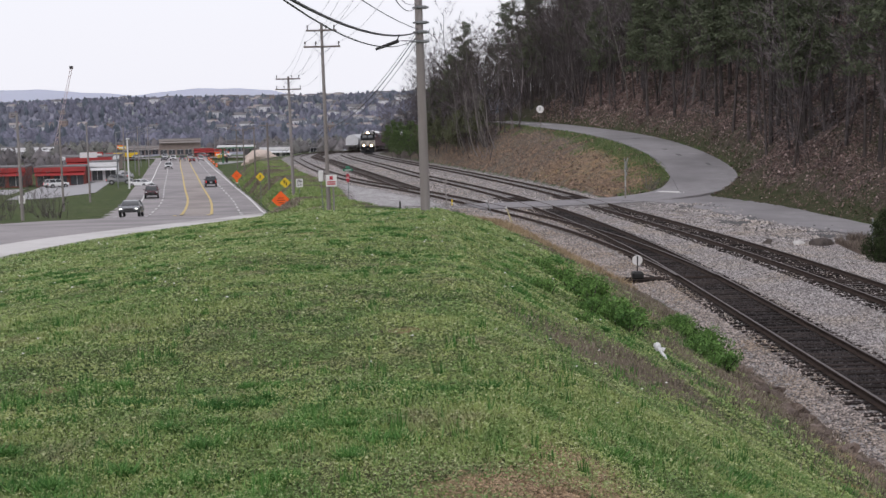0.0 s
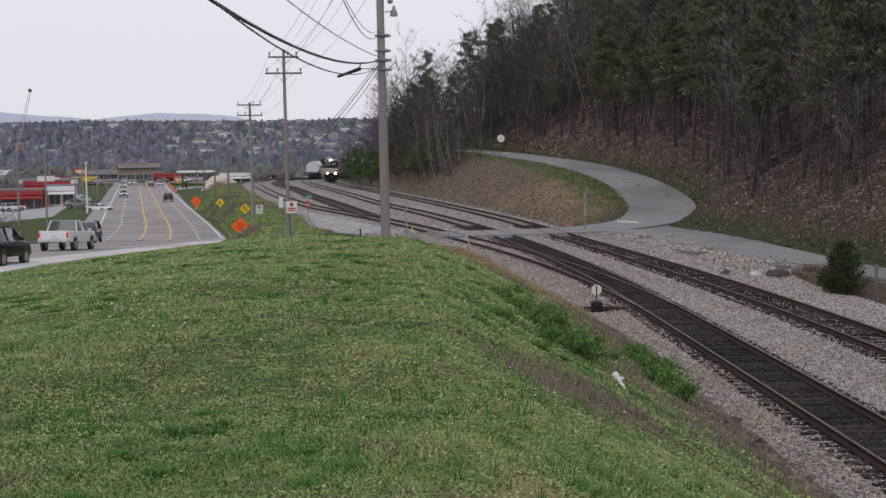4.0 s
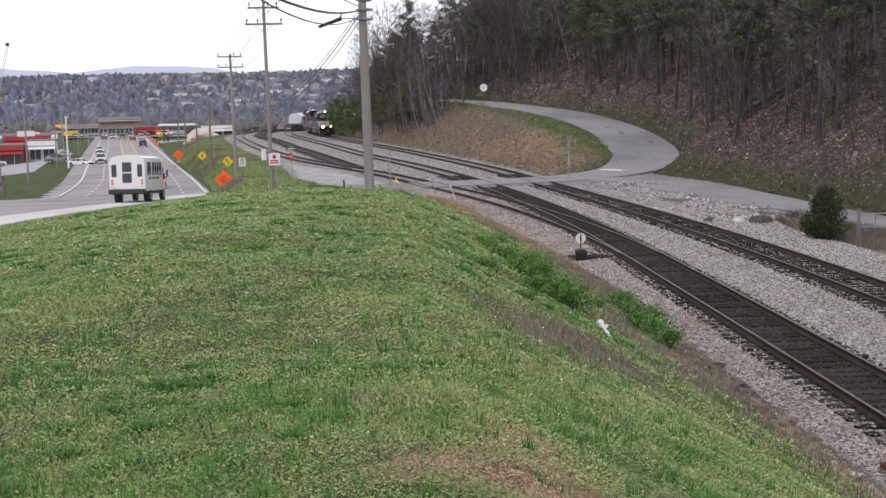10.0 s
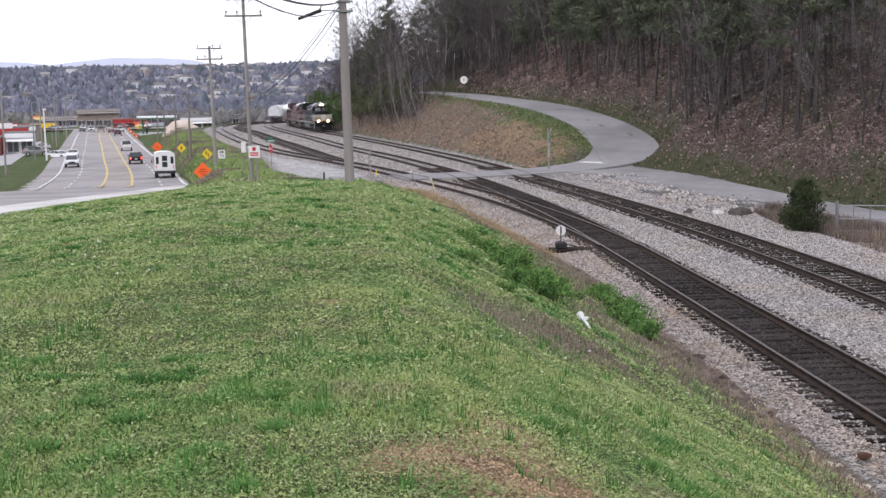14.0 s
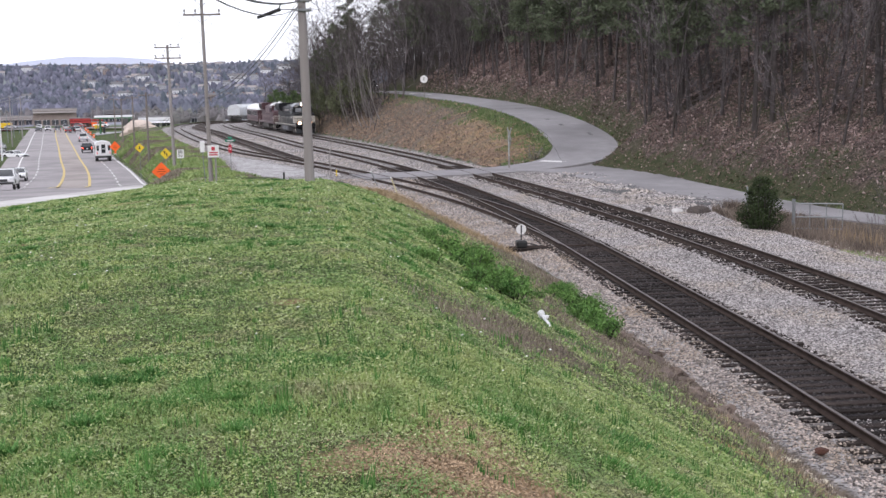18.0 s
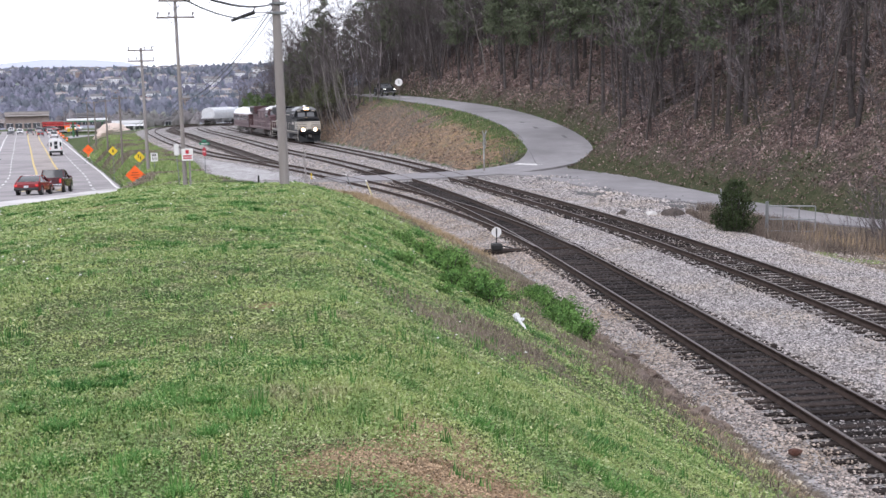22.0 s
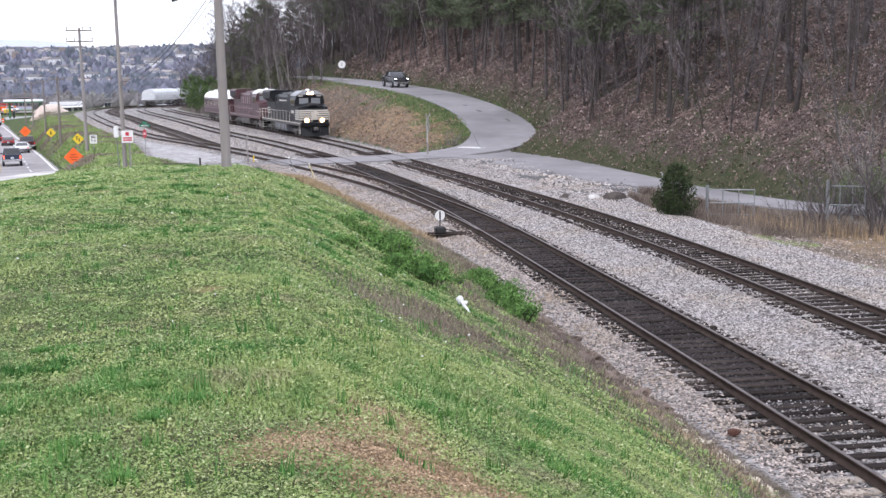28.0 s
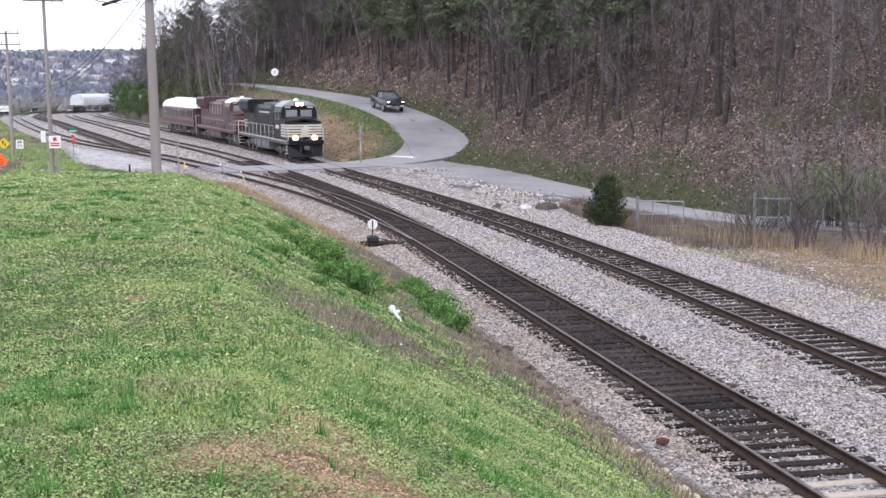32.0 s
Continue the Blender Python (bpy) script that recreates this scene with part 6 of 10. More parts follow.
part("cap", Geo().bevel_box((0.1, 0, 0.35), (0.22, 0.08, 0.1), 0.02), M_WSIGN, yb)
sm = thing("bollard", "small dark bollard at the gravel's edge", "post", m=pose(-3.3, 88.5, land(-3.3, 88.5)))
part("stem", Geo().rod((0, 0, -0.1), (0, 0, 0.55), 0.07, 0.06, 8), M_INK, sm)
part("cap", Geo().rod((0, 0, 0.55), (0, 0, 0.6), 0.08, 0.05, 8), M_INK, sm)

# fence and gates by the lower road
def pipe_gate(x0, y0, x1, y1, h, lift, label):
    g = land(x0, y0)
    t = thing("metal_gate", label, "gate", "gates by the lower road", pose(x0, y0, g, 0, 0, math.degrees(math.atan2(y1 - y0, x1 - x0))))
    w = math.hypot(x1 - x0, y1 - y0)
    part("gate_post", Geo().rod((0, 0, -0.3), (0, 0, h + 0.25), 0.075, None, 10), M_GALV, t)
    for z in (0.12, 0.52 * h, h):
        part("gate_rail", Geo().rod((0.1, 0, z + lift), (w, 0, z + lift * 1.4), 0.03, None, 8), M_GALV, t)
    for k in range(1, 4):
        part("gate_upright", Geo().rod((w * k / 3, 0, 0.12 + lift), (w * k / 3, 0, h + lift * 1.3), 0.025, None, 8), M_GALV, t)
    for k in range(14):
        part("mesh_wire", Geo().rod((0.1 + (w - 0.2) * k / 14, 0.005, 0.14 + lift), (0.1 + (w - 0.2) * (k + 1) / 14, 0.005, h + lift), 0.004, None, 4, False), M_GALV, t)
    return t


pipe_gate(20.75, 52.0, 22.6, 51.0, 1.25, 0.05, "galvanised pipe gate beside the cedar")
pipe_gate(24.6, 48.0, 26.0, 47.4, 1.7, 0.0, "tall galvanised gate leaf in the brambles")
fp = thing("fence_post", "single galvanised fence post by the lower road", "fence post", m=pose(19.95, 55.8, land(19.95, 55.8)))
part("pipe", Geo().rod((0, 0, -0.2), (0, 0, 1.75), 0.04, None, 8), M_GALV, fp)
part("post_cap", Geo().rod((0, 0, 1.75), (0, 0, 1.8), 0.05, 0.03, 8), M_GALV, fp)
for k in range(9):
    x, y = 27.2 + 3.0 * k, 46.8 - 1.35 * k
    t = thing("fence_post", "grey fence post in the brush by the lower road", "fence post", "fence posts", pose(x, y, land(x, y)))
    part("pipe", Geo().rod((0, 0, -0.2), (0, 0, 1.3), 0.035, None, 8), M_GALV, t)
    part("post_cap", Geo().rod((0, 0, 1.3), (0, 0, 1.34), 0.045, 0.03, 8), M_GALV, t)


def lump(seed, s, squash=0.6, n=10, m=7):
    """An uneven stone or clod."""
    r = random.Random(seed)
    ph = [r.uniform(0, 6.28) for _ in range(6)]
    rings = []
    for j in range(m):
        v = math.pi * (j + 0.5) / m
        ring = []
        for i in range(n):
            u = 2 * math.pi * i / n
            q = 1 + 0.2 * math.sin(2 * u + ph[0] + 2 * v) + 0.14 * math.sin(3 * u + ph[1] - 3 * v) + 0.1 * math.sin(5 * u + ph[2]) + 0.06 * r.uniform(-1, 1)
            ring.append((s * q * math.sin(v) * math.cos(u), s * q * math.sin(v) * math.sin(u) * 0.8, -s * squash * math.cos(v)))
        rings.append(ring)
    return Geo().loft(rings)


M_ROCKDARK = mat("dark_mud_rock", (0.06, 0.05, 0.045), (0.12, 0.10, 0.09), 0.95, 0, 6, 8, 0.6, 40)
M_ROCKWHITE = mat("white_limestone", (0.62, 0.60, 0.58), (0.48, 0.46, 0.45), 0.95, 0, 6, 8, 0.4, 40)
for name, x, y, s, m, lab in (("stump", 19.3, 61.2, 0.6, M_ROCKDARK, "dark rotten stump on the ballast edge"), ("boulder", 17.5, 59.2, 0.32, M_ROCKWHITE, "white limestone boulder on the ballast"), ("boulder", 16.4, 60.6, 0.22, M_ROCKDARK, "grey boulder on the ballast"), ("boulder", 15.95, 59.3, 0.25, M_ROCKDARK, "grey boulder on the ballast")):
    tagged(part(name, lump(int(x * 10), s), m, None, "", True), lab, "stump" if name == "stump" else "rock").matrix_basis = pose(x, y, land(x, y) + s * 0.08)
# rust-stained block and torn plastic bag on the bank
rb = part("rusty_block", lump(77, 0.11, 0.6), mat("rust", (0.11, 0.05, 0.035), (0.07, 0.04, 0.034), 0.95, 0, 12, 6, 0.4, 60), None, "", True)
tagged(rb, "rusty brown block lying at the ballast edge", "scrap iron").matrix_basis = pose(8.1, 18.9, land(8.1, 18.9) + 0.1)
M_PLASTIC = mat("white_plastic_bag", (0.8, 0.8, 0.82), (0.68, 0.68, 0.7), 0.45, 0, 14, 5, 0.5, 25, spec=0.4)
bag = thing("plastic_bag", "torn white plastic bag caught in the weeds", "litter", m=pose(3.5, 19.77, land(3.5, 19.77) + 0.14))
part("bag_body", lump(5, 0.06, 1.3, 9, 6), M_PLASTIC, bag, "", True)
part("bag_fold", Geo().loft([[(0.09 * q + 0.025 * math.cos(a), -0.2 * q + 0.015 * math.sin(a), 0.02 - 0.16 * q + 0.02 * math.sin(2 * a + 9 * q)) for a in [k * math.pi / 3 for k in range(6)]] for q in (0, 0.3, 0.6, 0.9, 1.2)]), M_PLASTIC, bag)
part("bag_scrap", lump(9, 0.05, 0.7, 8, 5), M_PLASTIC, bag, "", True).matrix_basis = pose(0.09, 0.02, -0.05)
part("bag_scrap", lump(8, 0.05, 0.5, 8, 5), M_PLASTIC, bag, "", True).matrix_basis = pose(0.26, -0.55, -0.33)

# ---- the town and the far hills ----
M_REDROOF = mat("red_metal_roof", (0.38, 0.05, 0.05), (0.30, 0.045, 0.045), 0.5, 0, 0.6, 5)
M_BRICKRED = mat("red_shop_wall", (0.22, 0.07, 0.06), (0.28, 0.09, 0.075), 0.9, 0, 1.5, 6)
M_WALLWHITE = mat("white_shop_wall", (0.66, 0.66, 0.68), (0.74, 0.74, 0.76), 0.8, 0, 0.8, 5)
M_SHOPGLASS = mat("shop_glass", (0.05, 0.055, 0.065), (0.09, 0.095, 0.105), 0.15, 0, spec=0.6)
M_CANOPYGREEN = mat("green_canopy", (0.06, 0.16, 0.08), (0.05, 0.13, 0.065), 0.6)
M_TAN = mat("tan_wall", (0.25, 0.20, 0.18), (0.31, 0.255, 0.23), 0.9, 0, 0.5, 5)
M_GREYTAN = mat("grey_tan_fascia", (0.30, 0.27, 0.26), (0.36, 0.33, 0.32), 0.9, 0, 0.5, 5)
M_SHINGLE = mat("grey_shingle", (0.14, 0.135, 0.14), (0.2, 0.195, 0.2), 0.95, 0, 2, 6)
# woods and evergreens of the far hill have haze mixed into their colours
M_BRANCHHAZE = mat("hazed_far_trees", (0.125, 0.13, 0.175), (0.215, 0.213, 0.27), 0.95, 0, 0.05, 6, 0, None, (0.135, 0.15, 0.175), 0.6, 0.1, island=0.32)
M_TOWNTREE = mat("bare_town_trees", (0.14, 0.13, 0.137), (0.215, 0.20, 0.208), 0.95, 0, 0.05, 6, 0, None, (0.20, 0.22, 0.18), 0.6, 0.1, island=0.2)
M_EVERFAR = mat("hazed_far_evergreens", (0.085, 0.10, 0.125), (0.12, 0.14, 0.165), 0.95, 0, 0.05, 6, 0, None, None, 0.6, 0.1, island=0.14)
M_LOT = mat("pale_lot_asphalt", (0.30, 0.295, 0.305), (0.37, 0.365, 0.375), 0.9, 0, 0.5, 6)
M_HEAP = mat("pale_tan_earth", (0.52, 0.42, 0.36), (0.62, 0.53, 0.47), 0.95, 0, 1.2, 8, 0.4, 6)
# pale blue of the ridge stands for the air haze before it
M_RIDGE = mat("hazed_ridge", (0.64, 0.67, 0.80), (0.69, 0.72, 0.85), 1.0, 0, 0.002, 6, spec=0.0)


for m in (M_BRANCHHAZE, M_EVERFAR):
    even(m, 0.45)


def shop(x, y, w, d, h, turn, wall, roof, label, bays, sign=None):
    t = thing("shop_building", label, "building", "shops by the highway", pose(x, y, land(x, y) - 0.1, 0, 0, turn))
    part("wall", Geo().bevel_box((0, 0, h / 2), (w, d, h), 0.05), wall, t)
    part("roof", Geo().bevel_box((0, 0, h + 0.12), (w + 0.6, d + 0.6, 0.3), 0.05), M_SHINGLE, t)
    part("fascia", Geo().bevel_box((0, -d / 2 - 0.3, h - 0.45), (w + 0.4, 0.5, 0.95), 0.05), roof, t)
    part("awning", Geo().loft([[(-w / 2, -d / 2 - 0.05, h - 0.95), (w / 2, -d / 2 - 0.05, h - 0.95), (w / 2, -d / 2 - 0.05, h - 1.05), (-w / 2, -d / 2 - 0.05, h - 1.05)], [(-w / 2, -d / 2 - 1.6, h - 1.5), (w / 2, -d / 2 - 1.6, h - 1.5), (w / 2, -d / 2 - 1.6, h - 1.6), (-w / 2, -d / 2 - 1.6, h - 1.6)]]), roof, t)
    for k in range(bays):
        bx = -w / 2 + (k + 0.5) * w / bays
        win = part("shop_window", Geo().bevel_box((bx, -d / 2 - 0.02, 1.35), (w / bays * 0.78, 0.08, 2.0), 0.02), M_SHOPGLASS, t)
        part("window_frame", Geo().box((bx, -d / 2 - 0.05, 1.35), (0.08, 0.08, 2.0)).box((bx, -d / 2 - 0.05, 2.38), (w / bays * 0.8, 0.1, 0.08)), M_WALLWHITE, win)
    if sign:
        part("roof_sign", Geo().bevel_box((0, -d / 2 - 0.45, h + 0.5), (w * 0.4, 0.2, 1.2), 0.05), sign, t)
        part("sign_bar", Geo().box((0, -d / 2 - 0.56, h + 0.5), (w * 0.3, 0.02, 0.4)), M_WSIGN, t)
    return t


shop(-93, 243, 17, 12, 4.0, 12, M_BRICKRED, M_REDROOF, "long low shop with a red metal roof", 5)
shop(-77.5, 244, 9.5, 9, 3.9, 12, M_BRICKRED, M_REDROOF, "red brick shop with a red fascia", 3)
shop(-70.5, 250, 5.2, 8, 4.0, 12, M_WALLWHITE, M_WALLWHITE, "small white shop beside the red one", 2)
shop(-77, 262, 9, 8, 5.2, 12, M_REDROOF, M_REDROOF, "tall red shop front behind the row", 2, M_WALLWHITE)
shop(-100, 330, 22, 12, 4.5, 10, M_TAN, M_WALLWHITE, "tan store with a white fascia", 5)
shop(-112, 405, 6, 6, 2.8, 8, M_TAN, M_REDROOF, "brown shop with a red sign beside the road", 3, M_REDROOF)
shop(-50, 357, 9, 8, 3.6, 10, M_WALLWHITE, M_WALLWHITE, "small white building beside the filling station", 3)
shop(-140, 540, 24, 12, 4.2, 12, M_TAN, M_GREYTAN, "long brown warehouse at the end of the road", 8)
shop(-172, 560, 18, 12, 4.0, 12, M_WALLWHITE, M_SHINGLE, "long pale store at the end of the road", 6)
shop(-84, 600, 16, 10, 3.8, 12, M_WALLWHITE, M_WALLWHITE, "low white store beyond the lights", 5)
shop(-58, 520, 12, 9, 3.6, 10, M_WALLWHITE, M_SHINGLE, "small white store behind the filling station", 4)
shop(-30, 560, 18, 9, 3.6, 4, M_WALLWHITE, M_GREYTAN, "long white store beyond the railway", 6)
shop(-94, 500, 6, 7, 3.0, 12, M_WALLWHITE, M_REDROOF, "small shop with a red fascia beyond the lights", 3)
shop(-165, 470, 36, 16, 5.5, 14, M_WALLWHITE, M_WALLWHITE, "white store across the highway", 6)
shop(-112, 512, 17, 10, 6.8, 12, M_TAN, M_GREYTAN, "two-storey tan building beyond the crossroads", 5)
shop(-100, 575, 16, 9, 5.5, 12, M_TAN, M_SHINGLE, "brown building up the street beyond the crossroads", 5)
shop(-93, 466, 7, 6, 3.3, 12, M_BRICKRED, M_REDROOF, "small red shop at the crossroads", 2)
shop(-84.5, 458, 5, 5, 2.4, 12, M_YSIGN, M_ORANGE, "small yellow stall at the crossroads", 2)
shop(-119, 452, 9, 6, 3.0, 12, M_REDROOF, M_YSIGN, "red and yellow shop at the crossroads", 3)
shop(-131, 448, 9, 6, 2.6, 12, M_WALLWHITE, M_WALLWHITE, "low white building at the crossroads", 3)
cross = np.linspace(-175, -55, 14)
ribbon("crossing_street", np.column_stack([cross, 444 - 0.2 * (cross + 100), np.full(14, -4.28)]), (-6, 6), M_ASPHALT, "grey asphalt street crossing the highway's end", "road", 0.03)
for k, (px, c, sh) in enumerate(((-128, "white", "suv"), (-121, "red", "sedan"), (-113, "silver", "sedan"), (-88, "red", "suv"), (-80, "white", "pickup"), (-138, "white", "sedan"))):
    passing = car(sh, c, "car on the street that crosses the highway", group="cars at the lights")
    passing.matrix_basis = pose(px, 442.5 - 0.2 * (px + 100), -4.2, 0, 0, 79)
fs = thing("filling_station", "green and white canopy of a filling station", "building", m=pose(-60.5, 352, land(-60.5, 352), 0, 0, 8))
part("canopy", Geo().bevel_box((0, 0, 4.6), (11, 7, 0.9), 0.1), M_WALLWHITE, fs)
part("canopy_band", Geo().bevel_box((0, -3.52, 4.35), (11.02, 0.06, 0.35), 0.01), M_CANOPYGREEN, fs)
for cx in (-4, 4):
    for cy in (-2, 2):
        part("column", Geo().bevel_box((cx, cy, 2.1), (0.4, 0.4, 4.3), 0.04), M_CANOPYGREEN, fs)
for cx in (-3, 3):
    part("pump", Geo().bevel_box((cx, 0, 0.9), (0.6, 1.0, 1.7), 0.08), M_TRIM, fs)
part("kiosk", Geo().bevel_box((6.5, 3, 1.6), (4, 4, 3.2), 0.05), M_BRICKRED, fs)


def street_lamp(x, y, h, reach, turn):
    t = thing("street_lamp", "pale steel street lamp beside the highway", "street lamp", "street lamps", pose(x, y, land(x, y), 0, 0, turn))
    part("mast", Geo().rod((0, 0, -0.2), (0, 0, h), 0.11, 0.07, 8), M_GALV, t)
    part("arm", Geo().rod((0, 0, h - 0.1), (reach, 0, h + 0.7), 0.06, 0.04, 6), M_GALV, t)
    part("lamp_head", Geo().bevel_box((reach + 0.3, 0, h + 0.72), (0.8, 0.3, 0.16), 0.05), M_GALV, t)


for k, y in enumerate((205, 250, 295, 345, 400, 460)):
    street_lamp(float(x_shoulder(y)) - 20.0, y, 9.5, 3.5, 10)
    if k > 2:
        street_lamp(float(x_shoulder(y)) + 2.5, y + 12, 9.5, 3.0, 190)
lp = thing("lamp_pole", "white lamp pole on the grass verge", "street lamp", m=pose(-52.5, 200, land(-52.5, 200)))
part("mast", Geo().rod((0, 0, -0.2), (0, 0, 8.2), 0.16, 0.12, 10), M_WALLWHITE, lp)
part("lamp_head", Geo().bevel_box((0.1, 0, 8.3), (0.6, 0.4, 0.25), 0.06), M_WALLWHITE, lp)
for k, (sx, sy, c) in enumerate(((-62, 285, M_REDROOF), (-112, 420, M_YSIGN), (-88, 300, M_REDROOF), (-118, 440, M_ORANGE))):
    t = thing("shop_sign", "coloured roadside shop sign on a pole", "sign", "shop signs", pose(sx - 20 if k == 0 else sx, sy, land(sx - 20 if k == 0 else sx, sy)))
    part("sign_box", Geo().bevel_box((0, 0, 5.2), (2.6, 0.4, 1.2), 0.06), c, t)
    part("sign_bar", Geo().box((0, -0.22, 5.2), (2.2, 0.02, 0.5)), M_WSIGN, t)
    part("post", Geo().rod((0, 0, -0.2), (0, 0, 4.4), 0.14, None, 8), M_GALV, t)
# orange drums along the roadworks
for k in range(4):
    y = 318 + 26 * k
    t = thing("traffic_drum", "orange and white traffic drum on the highway edge", "traffic drum", "traffic drums", pose(float(x_shoulder(y)) + 0.8, y, float(z_highway(y))))
    part("drum", Geo().rod((0, 0, 0), (0, 0, 1.0), 0.3, 0.24, 12), M_ORANGE, t)
    part("band", Geo().rod((0, 0, 0.45), (0, 0, 0.6), 0.285, 0.275, 12), M_WSIGN, t)
small = thing("mile_marker", "small white marker sign on a post", "road sign", m=pose(-39.5, 112, land(-39.5, 112)))
part("sign_panel", Geo().bevel_box((0, 0, 2.0), (0.6, 0.03, 0.75), 0.01), M_WSIGN, small)
part("writing_bar", Geo().box((0.0, -0.02, 2.0), (0.3, 0.006, 0.4)), M_INK, small)
part("post", Geo().rod((0, 0.03, -0.2), (0, 0.03, 2.3), 0.03, None, 6), M_DARKPOLE, small)
ex = thing("excavator", "yellow excavator parked at the roadworks", "excavator", m=pose(-80, 430, land(-80, 430), 0, 0, 30))
ex.scale = (0.6, 0.6, 0.6)
part("track", Geo().bevel_box((-1.1, 0, 0.45), (0.6, 3.6, 0.9), 0.3), M_TRIM, ex)
part("track", Geo().bevel_box((1.1, 0, 0.45), (0.6, 3.6, 0.9), 0.3), M_TRIM, ex)
part("cab", Geo().bevel_box((-0.5, -0.4, 2.1), (1.6, 2.6, 2.0), 0.15), M_YSIGN, ex)
part("boom", Geo().rod((0.6, -1, 1.8), (0.7, -4, 4.6), 0.28, 0.22, 6), M_YSIGN, ex)
part("dipper", Geo().rod((0.7, -4, 4.6), (0.7, -6, 2.2), 0.2, 0.15, 6), M_YSIGN, ex)
part("bucket", Geo().bevel_box((0.7, -6.1, 1.8), (1.0, 0.8, 0.8), 0.1), M_TRIM, ex)
M_CRANE = mat("faded_pink_lattice", (0.48, 0.36, 0.36), (0.56, 0.45, 0.45), 0.7)
# lattice crane over the trees
cr = thing("lattice_crane", "red and white lattice crane boom above the trees", "crane", m=pose(-157, 485, land(-157, 485) + 0.0, 0, 0, 15))
part("crawler", Geo().bevel_box((0, 0, 1.4), (5, 6, 2.8), 0.3), M_BRICKRED, cr)
tip, foot = Vector((8.4, -0.5, 36.8)), Vector((0, 0, 2.6))
for a, b in ((-0.5, -0.5), (0.5, -0.5), (0.5, 0.5), (-0.5, 0.5)):
    part("boom_chord", Geo().rod(foot + Vector((a, b, 0)), tip + Vector((a * 0.7, b * 0.7, 0)), 0.06, None, 5), M_CRANE, cr)
for k in range(14):
    p, q = foot.lerp(tip, k / 14), foot.lerp(tip, (k + 1) / 14)
    part("lattice_bar", Geo().rod(p + Vector((-0.5, -0.5, 0)), q + Vector((0.5, -0.5, 0)), 0.05, None, 4).rod(p + Vector((0.5, 0.5, 0)), q + Vector((0.5, -0.5, 0)), 0.05, None, 4), M_WALLWHITE if k % 4 == 3 else M_CRANE, cr)
part("boom_tip", Geo().bevel_box(tip, (1.4, 0.8, 1.2), 0.1), M_TRIM, cr)


def house_kind(w, d, h, wall, roofm, k):
    t = thing("house", "pale house among the trees on the far hill", "house", "houses on the far hill")
    part("wall", Geo().bevel_box((0, 0, h / 2 - 0.7), (w, d, h + 1.4), 0.05).bevel_box((0, 0, -2.2), (w, d, 3.6), 0.05), wall, t)
    part("roof", Geo().add([(-w / 2 - 0.5, -d / 2 - 0.5, h), (w / 2 + 0.5, -d / 2 - 0.5, h), (w / 2 + 0.5, d / 2 + 0.5, h), (-w / 2 - 0.5, d / 2 + 0.5, h), (-w / 2 - 0.5, 0, h + d * 0.33), (w / 2 + 0.5, 0, h + d * 0.33)], [(0, 1, 5, 4), (2, 3, 4, 5), (0, 4, 3), (1, 2, 5), (0, 3, 2, 1)]), roofm, t)
    for i in range(4):
        win = part("window", Geo().box((-w / 2 + (i + 0.5) * w / 4, -d / 2 - 0.02, h * 0.55), (1.1, 0.06, 1.4)), M_SHOPGLASS, t)
    part("chimney", Geo().box((w * 0.3, 0, h + d * 0.3), (0.9, 0.9, 2.0)), M_BRICKRED, t)
    return t


M_HOUSE = mat("pale_house_wall", (0.34, 0.345, 0.37), (0.44, 0.445, 0.47), 0.9, 0, 0.3, 5)
HOUSES = [house_kind(13, 9, 5, M_HOUSE, M_SHINGLE, 0), house_kind(16, 9, 4, M_HOUSE, M_GREYTAN, 1), house_kind(11, 8, 6, M_TAN, M_SHINGLE, 2), house_kind(20, 11, 5, M_WALLWHITE, M_SHINGLE, 3), house_kind(12, 8, 4, M_GREYTAN, M_SHINGLE, 4)]
rt = random.Random(11)
spots = []
while len(spots) < 180:
    az, dist = radians(rt.uniform(-23, 3)), rt.uniform(900, 2000)
    if rt.random() < 0.6:
        az, dist = radians(rt.uniform(-11, 0)), rt.uniform(850, 2000)
    spots.append((dist * math.sin(az), dist * math.cos(az)))
for k, (x, y) in enumerate(spots):
    m = pose(x, y, land(x, y) + 4.6, 0, 0, rt.uniform(-50, 50))
    if k < 5:
        HOUSES[k].matrix_basis = m
        HOUSES[k].scale = (0.62, 0.62, 0.62)
    else:
        copy_thing(HOUSES[rt.choice((0, 0, 1, 1, 2, 3, 3, 4))], m).scale = (0.62, 0.62, 0.62)


